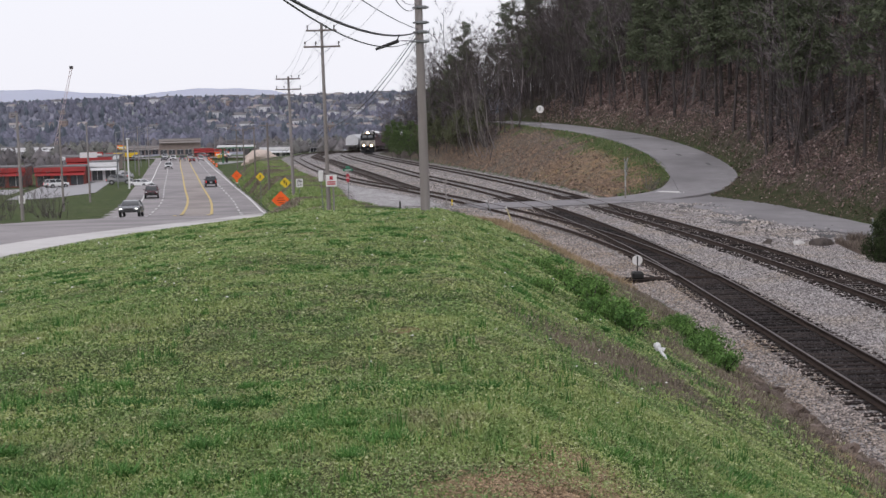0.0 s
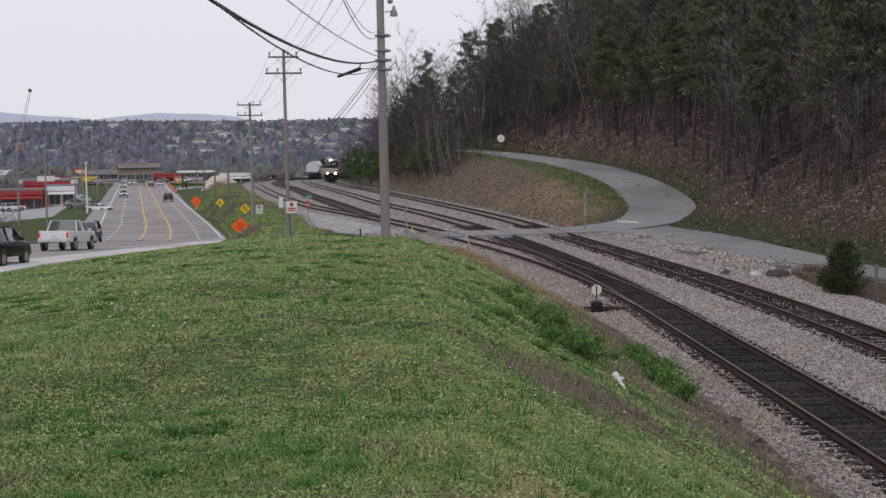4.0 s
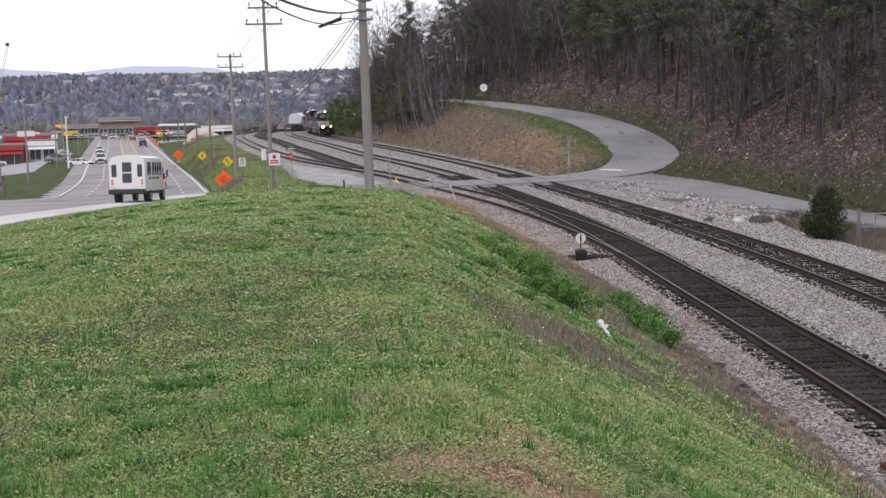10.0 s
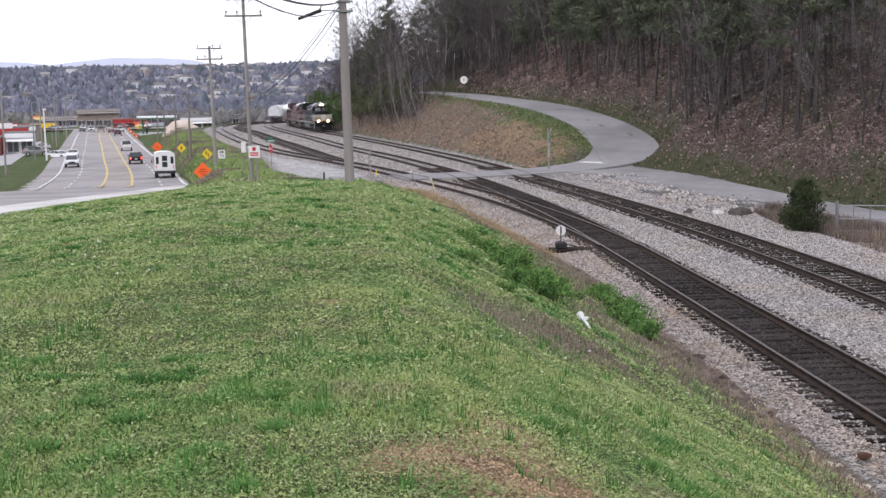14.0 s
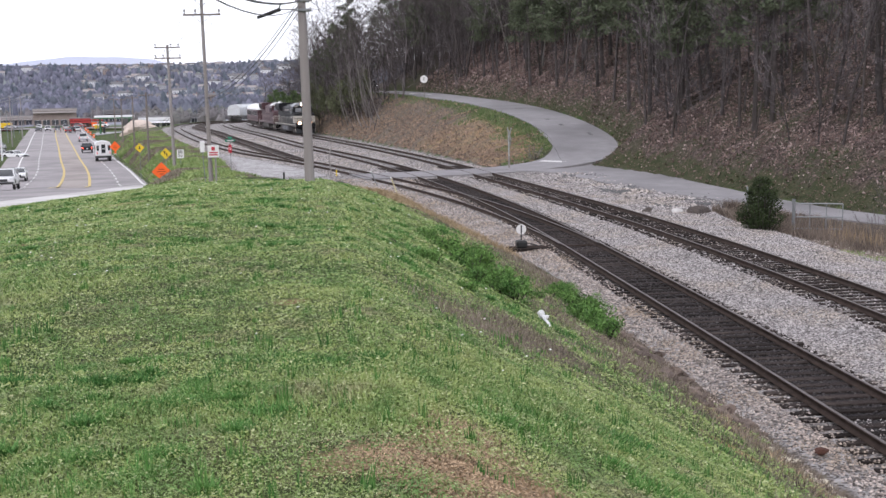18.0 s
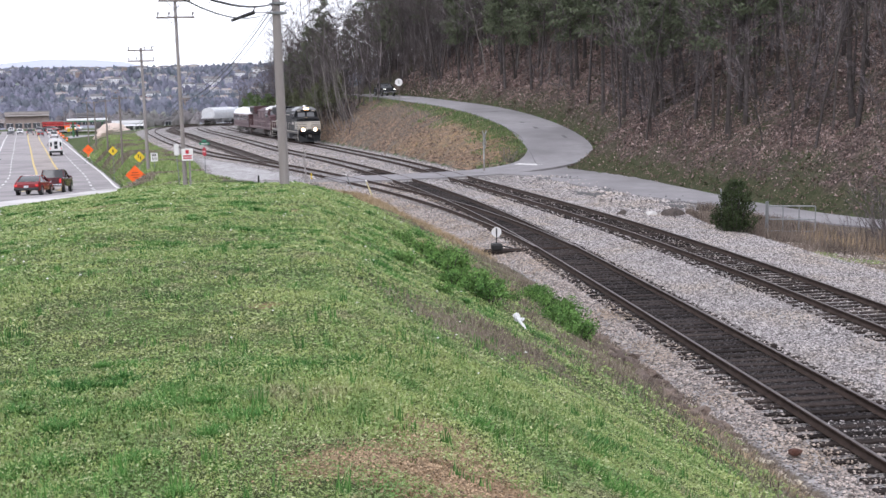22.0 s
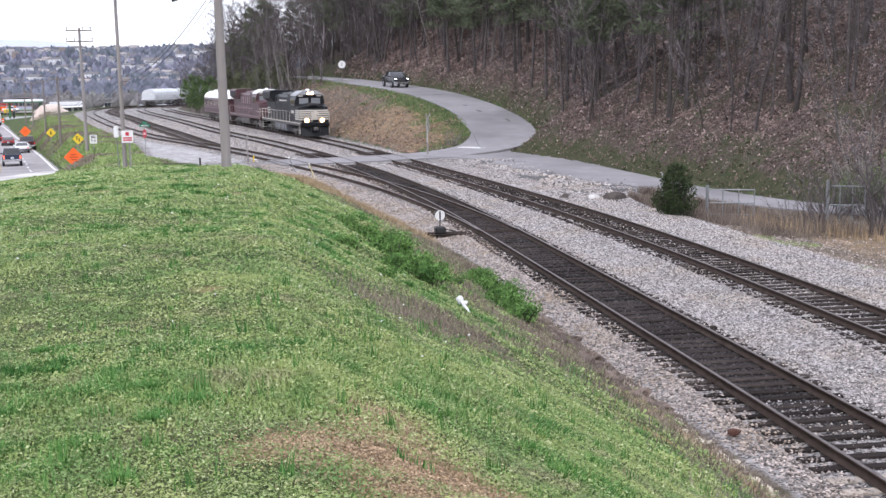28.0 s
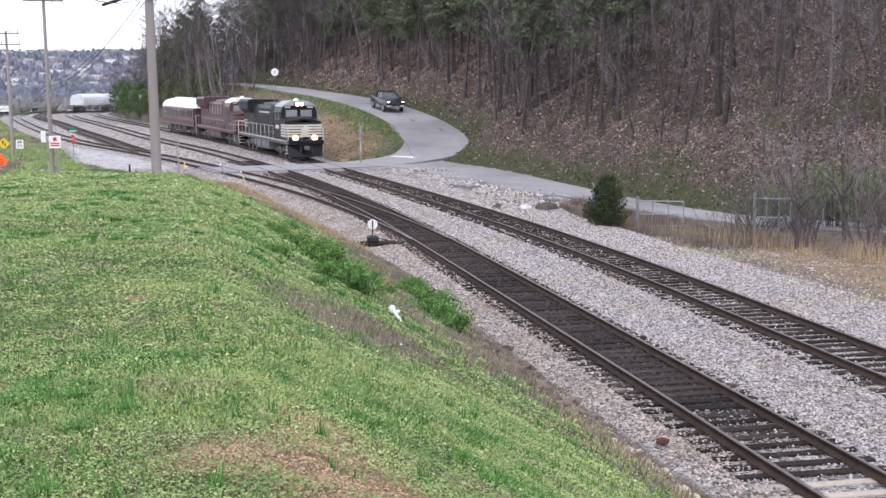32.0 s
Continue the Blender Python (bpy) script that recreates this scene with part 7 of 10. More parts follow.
def far_trees(name, n, lo, hi, az0, az1, s0, s1, material, label, seed, thin=1.0, per=42):
    """Distant crowns: many uneven clumps in one mesh."""
    r = np.random.default_rng(seed)
    az, d = np.radians(r.uniform(az0, az1, n)), np.sqrt(r.uniform(lo**2, hi**2, n))
    x, y = d * np.sin(az), d * np.cos(az)
    clear = (np.abs(x - x_shoulder(np.clip(y, -80, 900)) + 9) > 26) & ~((x > -50) & (y < 420))
    x, y = x[clear | (y > 560)], y[clear | (y > 560)]
    n = len(x)
    z = height(x, y)
    s = r.uniform(s0, s1, n)
    # the body of each crown: an uneven dome
    nv, lev = 7, np.array([(0.05, 0.3), (0.42, 0.7), (0.74, 0.5), (0.95, 0.15)])
    a = (2 * np.pi * np.arange(nv) / nv)[None, None, :] + r.uniform(0, 6, n)[:, None, None]
    jit = 1 + r.uniform(-0.4, 0.35, (n, 4, nv))
    rad = 0.5 * thin * s[:, None, None] * lev[None, :, 1, None] * jit
    vx, vy = x[:, None, None] + rad * np.cos(a), y[:, None, None] + rad * np.sin(a)
    vz = z[:, None, None] + s[:, None, None] * (lev[None, :, 0, None] + r.uniform(-0.15, 0.15, (n, 4, nv)))
    dome = np.stack([vx, vy, vz], -1).reshape(-1, 3)
    i, j = np.meshgrid(np.arange(3), np.arange(nv), indexing="ij")
    q = np.stack([i * nv + j, i * nv + (j + 1) % nv, (i + 1) * nv + (j + 1) % nv, (i + 1) * nv + j], -1).reshape(-1, 4)
    q = np.concatenate([q[:, [0, 1, 2]], q[:, [0, 2, 3]], [(3 * nv, 3 * nv + k, 3 * nv + k + 1) for k in range(1, nv - 1)]])
    dome_f = ((np.arange(n) * 4 * nv)[:, None, None] + q[None]).reshape(-1, 3)
    # and slender faces set at random about it
    c = np.repeat(np.stack([x, y, z], 1), per, 0)
    ss = np.repeat(s, per)
    u, v = r.uniform(0, 2 * np.pi, n * per), r.uniform(-0.75, 1, n * per)
    q = np.sqrt(np.maximum(1 - v * v, 0)) * r.uniform(0.5, 1.05, n * per)
    ctr = c + np.stack([0.42 * thin * ss * q * np.cos(u), 0.42 * thin * ss * q * np.sin(u), ss * (0.55 + 0.45 * v)], 1)
    tri = ctr[:, None, :] + r.normal(0, 1, (n * per, 3, 3)) * (ss * 0.06)[:, None, None]
    me = raw_mesh(name, np.concatenate([dome, tri.reshape(-1, 3)]), np.concatenate([dome_f, len(dome) + np.arange(n * per * 3).reshape(-1, 3)]))
    me.materials.append(material)
    smooth(me, 180)
    return tagged(new(name, me), label, "trees", kind="stuff")


far_trees("far_wood", 8200, 600, 2150, -26, 4, 4.5, 9, M_BRANCHHAZE, "leafless woods on the far town hill, coloured blue-grey for haze", 3)
far_trees("far_evergreen", 620, 620, 2100, -26, 4, 7, 12, M_EVERFAR, "dark evergreens scattered on the far hill, coloured bluish for haze", 4, 0.6, 16)
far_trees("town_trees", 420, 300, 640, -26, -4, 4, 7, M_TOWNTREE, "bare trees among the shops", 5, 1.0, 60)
# far ridges on the skyline, haze in their base colour: azimuth, height
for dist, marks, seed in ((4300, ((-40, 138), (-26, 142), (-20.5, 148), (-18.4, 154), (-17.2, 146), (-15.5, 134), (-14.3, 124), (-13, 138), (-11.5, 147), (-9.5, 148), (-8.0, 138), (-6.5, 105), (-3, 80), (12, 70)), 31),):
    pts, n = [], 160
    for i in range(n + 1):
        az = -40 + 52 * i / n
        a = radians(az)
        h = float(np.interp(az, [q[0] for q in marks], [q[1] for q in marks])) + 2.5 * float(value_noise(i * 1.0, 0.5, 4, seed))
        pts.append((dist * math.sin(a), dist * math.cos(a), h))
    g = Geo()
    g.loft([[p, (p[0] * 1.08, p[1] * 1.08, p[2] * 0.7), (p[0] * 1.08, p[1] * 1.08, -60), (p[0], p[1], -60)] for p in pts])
    tagged(part("mountain_ridge", g, M_RIDGE, None, "", True), "mountain ridge on the horizon, coloured pale blue for haze", "mountain", kind="structure")
# paved lots beside the highway, and the pale heap beside the yard
for a, b, y0, y1 in ((-36, -22.5, 196, 320), (-70, -38, 214, 236), (2.5, 15, 338, 395)):
    ys = np.linspace(y0, y1, 16)
    ribbon("parking_lot", np.column_stack([x_shoulder(ys), ys, ys * 0]), (a, b), M_LOT, "pale asphalt parking lot beside the shops", "parking lot", 0.08, 0.2, True)
heap = lump(91, 4.2, 0.62, 22, 12)
tagged(part("spoil_mound", heap, M_HEAP, None, "", True), "pale tan mound of earth beside the railway yard", "mound").matrix_basis = pose(-44.5, 292, land(-44.5, 292) + 0.3, 0, 0, 20)

# ---- woods ----
def rods_mesh(name, segs, n):
    """Tapered rods without caps, all in one mesh: rows of start, end and two radii."""
    a = np.array([s[0] for s in segs], float)
    b = np.array([s[1] for s in segs], float)
    ra, rb = np.array([s[2] for s in segs], float), np.array([s[3] for s in segs], float)
    w = b - a
    w /= np.linalg.norm(w, axis=1)[:, None] + 1e-9
    ref = np.where(np.abs(w[:, 2:3]) > 0.9, [[1.0, 0, 0]], [[0, 0, 1.0]])
    u = np.cross(w, ref)
    u /= np.linalg.norm(u, axis=1)[:, None]
    v = np.cross(w, u)
    ang = 2 * np.pi * np.arange(n) / n
    ring = u[:, None, :] * np.cos(ang)[None, :, None] + v[:, None, :] * np.sin(ang)[None, :, None]
    lo, hi = a[:, None, :] + ring * ra[:, None, None], b[:, None, :] + ring * rb[:, None, None]
    p = np.concatenate([lo, hi], 1)
    k = len(segs)
    base = (np.arange(k) * 2 * n)[:, None, None]
    i = np.arange(n)
    f = base + np.stack([i, (i + 1) % n, n + (i + 1) % n, n + i], -1)[None]
    return raw_mesh(name, p.reshape(-1, 3), f.reshape(-1, 4))


def twig_mesh(name, segs, seed, widen=1.0):
    """Each twig one slender face."""
    r = np.random.default_rng(seed)
    a = np.array([q[0] for q in segs], float)
    b = np.array([q[1] for q in segs], float)
    w = np.array([q[2] for q in segs], float) * widen
    side = np.cross(b - a, r.normal(0, 1, a.shape))
    side /= np.linalg.norm(side, axis=1)[:, None] + 1e-9
    tri = np.stack([a - side * w[:, None], a + side * w[:, None], b], 1)
    return raw_mesh(name, tri.reshape(-1, 3), np.arange(len(segs) * 3).reshape(-1, 3))


def grow(seed, h, r0, first=0.35, limbs=13, lean=(0, 0), spread=0.42, twigs=13, droop=0.0):
    """The limbs and the twigs of a bare tree, as rows for rods_mesh."""
    r = random.Random(seed)
    big, fine = [], []
    p, d = Vector((0, 0, -0.3)), Vector((lean[0], lean[1], 1)).normalized()
    pts, n = [(p.copy(), r0)], 9
    for k in range(n):
        d = (d + Vector((r.uniform(-0.14, 0.14), r.uniform(-0.14, 0.14), 0.07))).normalized()
        q = p + d * (h / n)
        ra, rb = r0 * (1 - 0.92 * (k / n) ** 0.85), r0 * (1 - 0.92 * ((k + 1) / n) ** 0.85)
        big.append((p.copy(), q.copy(), ra, rb))
        p = q
        pts.append((p.copy(), rb))
    for k in range(limbs):
        t = first + (0.99 - first) * (k + r.random()) / limbs
        i = min(int(t * n), n - 1)
        s = pts[i][0].lerp(pts[i + 1][0], t * n - i)
        rr = pts[i][1] * r.uniform(0.35, 0.6)
        a = r.uniform(0, 6.283)
        up = r.uniform(0.35, 1.1)
        d = Vector((math.cos(a), math.sin(a), up)).normalized()
        ln = h * spread * r.uniform(0.55, 1.0) * (1.15 - 0.75 * t)
        m = 3
        for j in range(m):
            d = (d + Vector((r.uniform(-0.25, 0.25), r.uniform(-0.25, 0.25), r.uniform(-0.1, 0.25) - droop))).normalized()
            e = s + d * (ln / m)
            r1 = rr * (1 - 0.75 * j / m)
            r2 = rr * (1 - 0.75 * (j + 1) / m)
            big.append((s.copy(), e.copy(), r1, r2))
            for _ in range(2 if j else 1):
                b0 = s.lerp(e, r.uniform(0.3, 1.0))
                d2 = (d + Vector((r.uniform(-1, 1), r.uniform(-1, 1), r.uniform(-0.3, 0.8))) * 0.75).normalized()
                l2 = ln * r.uniform(0.25, 0.5)
                c = b0 + d2 * l2 * 0.5
                d3 = (d2 + Vector((r.uniform(-0.4, 0.4), r.uniform(-0.4, 0.4), r.uniform(-0.1, 0.4)))).normalized()
                e2 = c + d3 * l2 * 0.5
                fine.append((b0.copy(), c.copy(), r2 * 0.55, r2 * 0.42))
                fine.append((c.copy(), e2.copy(), r2 * 0.42, r2 * 0.25))
                for _ in range(twigs):
                    b1 = b0.lerp(e2, r.uniform(0.25, 1.0))
                    d4 = (d3 + Vector((r.uniform(-1, 1), r.uniform(-1, 1), r.uniform(-0.5, 0.9))) * 0.8).normalized()
                    fine.append((b1.copy(), b1 + d4 * l2 * r.uniform(0.25, 0.6), max(r2 * 0.3, 0.015), 0.004))
            s = e
    return big, fine


def bare_tree(seed, label, bark=None, **k):
    t = thing("bare_tree", label, "tree", "trees of the hillside wood")
    big, fine = grow(seed, **k)
    part("trunk", smooth(rods_mesh("trunk", big, 4), 100), bark or M_BARK, t)
    part("crown", twig_mesh("crown", fine, seed), M_TWIG, t)
    return t


def leaf_cloud(name, centres, radii, n, size, seed, material, flat=0.75, lift=0.0):
    """Many small leaf faces strewn about clumps."""
    r = np.random.default_rng(seed)
    k = r.integers(0, len(centres), n)
    c, rad = np.array(centres)[k], np.array(radii)[k]
    d = r.normal(0, 1, (n, 3))
    d /= np.linalg.norm(d, axis=1)[:, None]
    p = c + d * (rad * r.uniform(0.35, 1.0, n) ** 0.6)[:, None] * np.array([1, 1, flat])
    tri = p[:, None, :] + r.normal(0, 1, (n, 3, 3)) * (size * r.uniform(0.6, 1.3, n))[:, None, None]
    me = raw_mesh(name, tri.reshape(-1, 3), np.arange(n * 3).reshape(-1, 3))
    me.materials.append(material)
    return me


def pine_tree(seed, h, label="tall green pine in the bare wood"):
    r = random.Random(seed)
    t = thing("pine_tree", label, "pine tree", "pines of the hillside wood")
    segs, cs, rs = [], [], []
    lean = Vector((r.uniform(-0.03, 0.03), r.uniform(-0.03, 0.03), 1))
    for k in range(8):
        segs.append((lean * (h * k / 8), lean * (h * (k + 1) / 8), 0.2 * (1 - 0.11 * k), 0.2 * (1 - 0.11 * (k + 1))))
    for k in range(42):
        f = 0.38 + 0.6 * k / 42
        a = r.uniform(0, 6.283)
        ln = h * 0.19 * (1.15 - f) * r.uniform(0.7, 1.3) + 0.3
        s = lean * (h * f)
        e = s + Vector((math.cos(a), math.sin(a), r.uniform(-0.1, 0.35))) * ln
        segs.append((s, e, 0.035, 0.012))
        for q in (0.5, 0.8, 1.0):
            cs.append(tuple(s.lerp(e, q)))
            rs.append(0.42 + 0.42 * (1.1 - f) + 0.2 * r.random())
    part("trunk", smooth(rods_mesh("trunk", segs, 5), 60), M_BARK, t)
    part("crown", leaf_cloud("crown", cs, rs, 7600, 0.09, seed, M_PINE, 0.6), M_PINE, t)
    return t


def shrub(seed, w, h, leaves, material, label, category="shrub", name="shrub", group="", stems=14, size=0.05, conical=False):
    r = random.Random(seed)
    t = thing(name, label, category, group)
    segs, cs, rs = [], [], []
    for k in range(stems):
        a, q = r.uniform(0, 6.283), r.uniform(0.15, 1)
        foot = Vector((math.cos(a), math.sin(a), 0)) * w * 0.2 * q
        hh = h * (1 - 0.75 * q ** 1.3) if conical else h * r.uniform(0.55, 1.0)
        tip = Vector((math.cos(a) * w * 0.5 * q, math.sin(a) * w * 0.5 * q, hh))
        segs.append((foot - Vector((0, 0, 0.1)), foot.lerp(tip, 0.5), 0.02, 0.015))
        segs.append((foot.lerp(tip, 0.5), tip, 0.015, 0.006))
        for f in (0.25, 0.5, 0.75, 0.95) if conical else (0.55, 0.8, 1.0):
            cs.append(tuple(foot.lerp(tip, f)))
            rs.append(w * (0.13 + 0.06 * r.random()) * (1.25 - f * 0.7 if conical else 1))
    part("stem", rods_mesh("stem", segs, 4), M_BARK, t)
    part("foliage", leaf_cloud("foliage", cs, rs, leaves, size, seed, material), material, t)
    return t


def bramble(seed, w, h, n, label, name="bare_bush", material=None, group="bare bushes", lean=(0, 0), wild=0.25):
    r = random.Random(seed)
    t = thing(name, label, "bush", group)
    segs, fine = [], []
    for k in range(n):
        a = r.uniform(0, 6.283)
        p = Vector((math.cos(a), math.sin(a), 0)) * w * 0.25 * r.random() - Vector((0, 0, 0.1))
        d = Vector((math.cos(a) * 0.35 + lean[0], math.sin(a) * 0.35 + lean[1], 1)).normalized()
        ln = h * r.uniform(0.6, 1.05)
        for j in range(4):
            d = (d + Vector((r.uniform(-wild, wild), r.uniform(-wild, wild), r.uniform(-0.15, 0.12)))).normalized()
            q = p + d * ln / 4
            segs.append((p.copy(), q.copy(), 0.02 * (1 - 0.2 * j), 0.02 * (0.8 - 0.2 * j)))
            for _ in range(6):
                b = p.lerp(q, r.random())
                d2 = (d + Vector((r.uniform(-1, 1), r.uniform(-1, 1), r.uniform(-0.4, 0.8)))).normalized()
                e = b + d2 * ln * r.uniform(0.08, 0.25)
                fine.append((b, e, 0.012, 0.004))
            p = q
    part("brushwood", rods_mesh("brushwood", segs, 4), material or M_BARK, t)["kind"] = "stuff"
    part("tangle", twig_mesh("tangle", fine, seed), material or M_TWIG, t)["kind"] = "stuff"
    return t


KINDS = [
    bare_tree(1, "tall bare hardwood tree on the leaf-covered slope", h=18, r0=0.165, limbs=17),
    bare_tree(2, "tall bare hardwood tree on the leaf-covered slope", h=21, r0=0.2, first=0.36, limbs=17),
    bare_tree(3, "slender bare tree on the leaf-covered slope", h=14, r0=0.08, first=0.3, limbs=14, spread=0.32),
    bare_tree(4, "forked bare tree on the leaf-covered slope", h=15, r0=0.12, first=0.2, limbs=17, spread=0.5),
    bare_tree(5, "pale-barked bare tree on the wooded slope", bark=M_PALEBARK, h=16, r0=0.11, first=0.35, limbs=13, spread=0.3),
    bare_tree(6, "leaning bare tree on the leaf-covered slope", h=13, r0=0.09, lean=(-0.25, -0.12), limbs=14, spread=0.4),
    bare_tree(7, "small twiggy understorey tree in the wood", h=8, r0=0.055, first=0.12, limbs=16, spread=0.45, twigs=12),
    bare_tree(8, "small twiggy understorey tree in the wood", h=5.5, r0=0.04, first=0.08, limbs=14, spread=0.5, twigs=12),
]
PINES = [pine_tree(21, 17), pine_tree(22, 20), pine_tree(23, 14)]


def scatter(n, x0, x1, y0, y1, ok, seed, gap):
    """Random places in a box, no nearer to one another than gap."""
    r = np.random.default_rng(seed)
    out = np.zeros((0, 2))
    tries = r.uniform((x0, y0), (x1, y1), (n * 14, 2))
    keep = tries[ok(tries[:, 0], tries[:, 1])]
    got = []
    for p in keep:
        if len(got) >= n:
            break
        if not got or np.min(np.hypot(*(np.array(got) - p).T)) > gap:
            got.append(p)
    return np.array(got)


def on_hill(x, y):
    dh, sh, lh, rh = along(hill_road, HILL_ROAD, x, y, 10, 160, 2)
    dl, sl, ll, rl = along(low_road, LOW_ROAD, x, y, 0, 104, 2)
    hi = (y > 97) & (sh > 0) & (dh > 4.8) & (dh < 62)
    lo = (y <= 97) & (sl < 0) & (dl > 5.5) & (dl < 62) & (y > 22)
    return (hi | lo) & (dl > 6.0) & (dh > 4.8) & (x < 0.68 * y + 12) & (x > -0.02 * y)


rw = random.Random(5)
first = set()


def plant(kind, x, y, s=1.0):
    m = pose(x, y, land(x, y), 0, 0, rw.uniform(0, 360))
    if kind not in first:
        first.add(kind)
        kind.matrix_basis = m
        return kind
    t = copy_thing(kind, m)
    t.scale = (s, s, s * rw.uniform(0.92, 1.1))
    return t


def joined_wood(name, label, rows, seed):
    """Many bare trees further off as one mesh a material: rows of kind, x, y, scale."""
    r = np.random.default_rng(seed)
    t = thing(name, label, "wood")
    t["kind"] = "stuff"
    for child in (0, 1):
        vs, fs, base, size = [], [], 0, 0
        for kind, x, y, s in rows:
            me = [c for c in kind.children][child].data
            v = np.empty(len(me.vertices) * 3, np.float32)
            me.vertices.foreach_get("co", v)
            v = v.reshape(-1, 3)
            f = np.empty(len(me.loops), np.int32)
            me.loops.foreach_get("vertex_index", f)
            size = me.polygons[0].loop_total
            a = r.uniform(0, 6.283)
            c, q = math.cos(a), math.sin(a)
            lean = r.normal(0, 0.05, 2)
            p = np.stack([v[:, 0] * c - v[:, 1] * q + lean[0] * v[:, 2], v[:, 0] * q + v[:, 1] * c + lean[1] * v[:, 2], v[:, 2]], 1) * s
            vs.append(p + np.array([x, y, land(x, y)]))
            fs.append(f.reshape(-1, size) + base)
            base += len(v)
        me = raw_mesh(("trunk", "crown")[child], np.concatenate(vs), np.concatenate(fs))
        part(("trunk", "crown")[child], me, (M_BARK, M_TWIG)[child], t)["kind"] = "stuff"


def front_hill(x, y):
    dh, sh, lh, rh = along(hill_road, HILL_ROAD, x, y, 10, 160, 2)
    dl = along(low_road, LOW_ROAD, x, y, 0, 104, 2)[0]
    return on_hill(x, y) & (np.where(y > 97, dh, dl) < 30)


def to_road(x, y):
    x, y = np.array([x]), np.array([y])
    return float(min(along(hill_road, HILL_ROAD, x, y, 10, 160, 2)[0][0], along(low_road, LOW_ROAD, x, y, 0, 104, 2)[0][0]))


later, single = [], 0
for x, y in sorted(scatter(480, 8, 90, 24, 235, front_hill, 41, 1.3), key=lambda p: to_road(*p)):
    green = math.exp(-((math.degrees(math.atan2(x, y)) - 13.0) / 5.5) ** 2)
    if rw.random() < 0.04 + 0.42 * green and y > 70:
        plant(rw.choice(PINES), x, y, rw.uniform(0.8, 1.15))
    else:
        k, q = rw.choices(range(8), (5, 4, 6, 4, 3.0, 4, 8, 7))[0], rw.uniform(0.75, 1.2)
        single += 1
        if single <= 190 or k == 4:
            plant(KINDS[k], x, y, q)
        else:
            later.append((KINDS[k], x, y, q))


def back_wood(n, seed):
    """The wood further up the slope: trunks, limbs and twigs of many trees in one mesh."""
    r = np.random.default_rng(seed)
    p = scatter(n, 0, 125, 22, 245, on_hill, seed, 1.7)
    x, y = p[:, 0], p[:, 1]
    n = len(x)
    z = height(x, y)
    h = r.uniform(9, 20, n)
    foot = np.stack([x, y, z - 0.4], 1)
    lean = np.stack([r.normal(0, 0.1, n), r.normal(0, 0.08, n), np.ones(n)], 1)
    rad0 = r.uniform(0.05, 0.17, n)
    segs = [(f, f + l * hh * 0.55, rr, rr * 0.6) for f, l, hh, rr in zip(foot, lean, h, rad0)]
    segs += [(f + l * hh * 0.55, f + l * hh + np.array([dx, dy, 0]), rr * 0.6, 0.015) for f, l, hh, rr, dx, dy in zip(foot, lean, h, rad0, r.normal(0, 0.5, n), r.normal(0, 0.5, n))]
    t = thing("background_wood", "dense bare trees further up the wooded slope", "wood")
    t["kind"] = "stuff"
    part("trunks", rods_mesh("trunks", segs, 4), M_BARK, t)["kind"] = "stuff"
    k = 110
    f, l, hh = np.repeat(foot, k, 0), np.repeat(lean, k, 0), np.repeat(h, k)
    u = r.uniform(0.06, 1.0, n * k)
    d = r.normal(0, 1, (n * k, 3))
    d[:, 2] = np.abs(d[:, 2]) * 0.9
    d /= np.linalg.norm(d, axis=1)[:, None]
    spread = hh * 0.22 * (1.2 - 0.8 * np.abs(u - 0.55)) * r.uniform(0, 1, n * k) ** 0.7
    a = f + l * (hh * u)[:, None] + d * np.array([1, 1, 0.5]) * spread[:, None]
    b = a + (d + r.normal(0, 0.5, d.shape)) * (r.uniform(0.4, 1.5, n * k))[:, None]
    me = twig_mesh("twigs", list(zip(a, b, r.uniform(0.011, 0.026, n * k))), seed)
    part("branchwork", me, M_TWIG, t)["kind"] = "stuff"


joined_wood("slope_wood", "dense bare trees higher on the wooded slope", later, 61)
back_wood(480, 47)


# thicket between the main track and the top of the hill road
def in_thicket(x, y):
    xr = x_main(np.clip(y, -60, 400)) + 3.6
    dh, sh, lh, rh = along(hill_road, HILL_ROAD, x, y, 10, 160, 2)
    return (x > xr) & (x < 0.046 * y - 0.6) & (y > 126) & ((sh < 0) & (dh > 3.6) | (y > 205))


LEANERS = [
    bare_tree(31, "bare sapling leaning over the railway cutting", h=10, r0=0.06, lean=(-0.42, -0.1), first=0.3, limbs=12, spread=0.3, twigs=11),
    bare_tree(32, "bare sapling leaning over the railway cutting", h=12, r0=0.07, lean=(-0.3, -0.15), first=0.35, limbs=12, spread=0.28, twigs=11),
    bramble(33, 3, 3.2, 26, "tangle of bare brush beside the track"),
]
later = []
for j, (x, y) in enumerate(scatter(230, -16, 14, 126, 262, in_thicket, 45, 0.9)):
    q = rw.random()
    if j > 70:
        later.append((LEANERS[0 if q < 0.45 else 1], x, y, rw.uniform(0.55, 1.0)))
        continue
    k = LEANERS[0 if q < 0.3 else 1 if q < 0.55 else 2]
    m = pose(x, y, land(x, y), 0, 0, rw.uniform(-30, 30))
    if k not in first:
        first.add(k)
        k.matrix_basis = m
    else:
        copy_thing(k, m).scale = (1, 1, rw.uniform(0.7, 1.15))
joined_wood("thicket", "dense grey thicket of bare saplings beside the cutting", later, 62)
for x, y in scatter(14, -12, 14, 148, 250, in_thicket, 46, 2.2):
    plant(KINDS[rw.choice((0, 2, 3, 5, 6))], x, y, rw.uniform(0.65, 0.95) * (0.8 if y < 175 else 1.0))


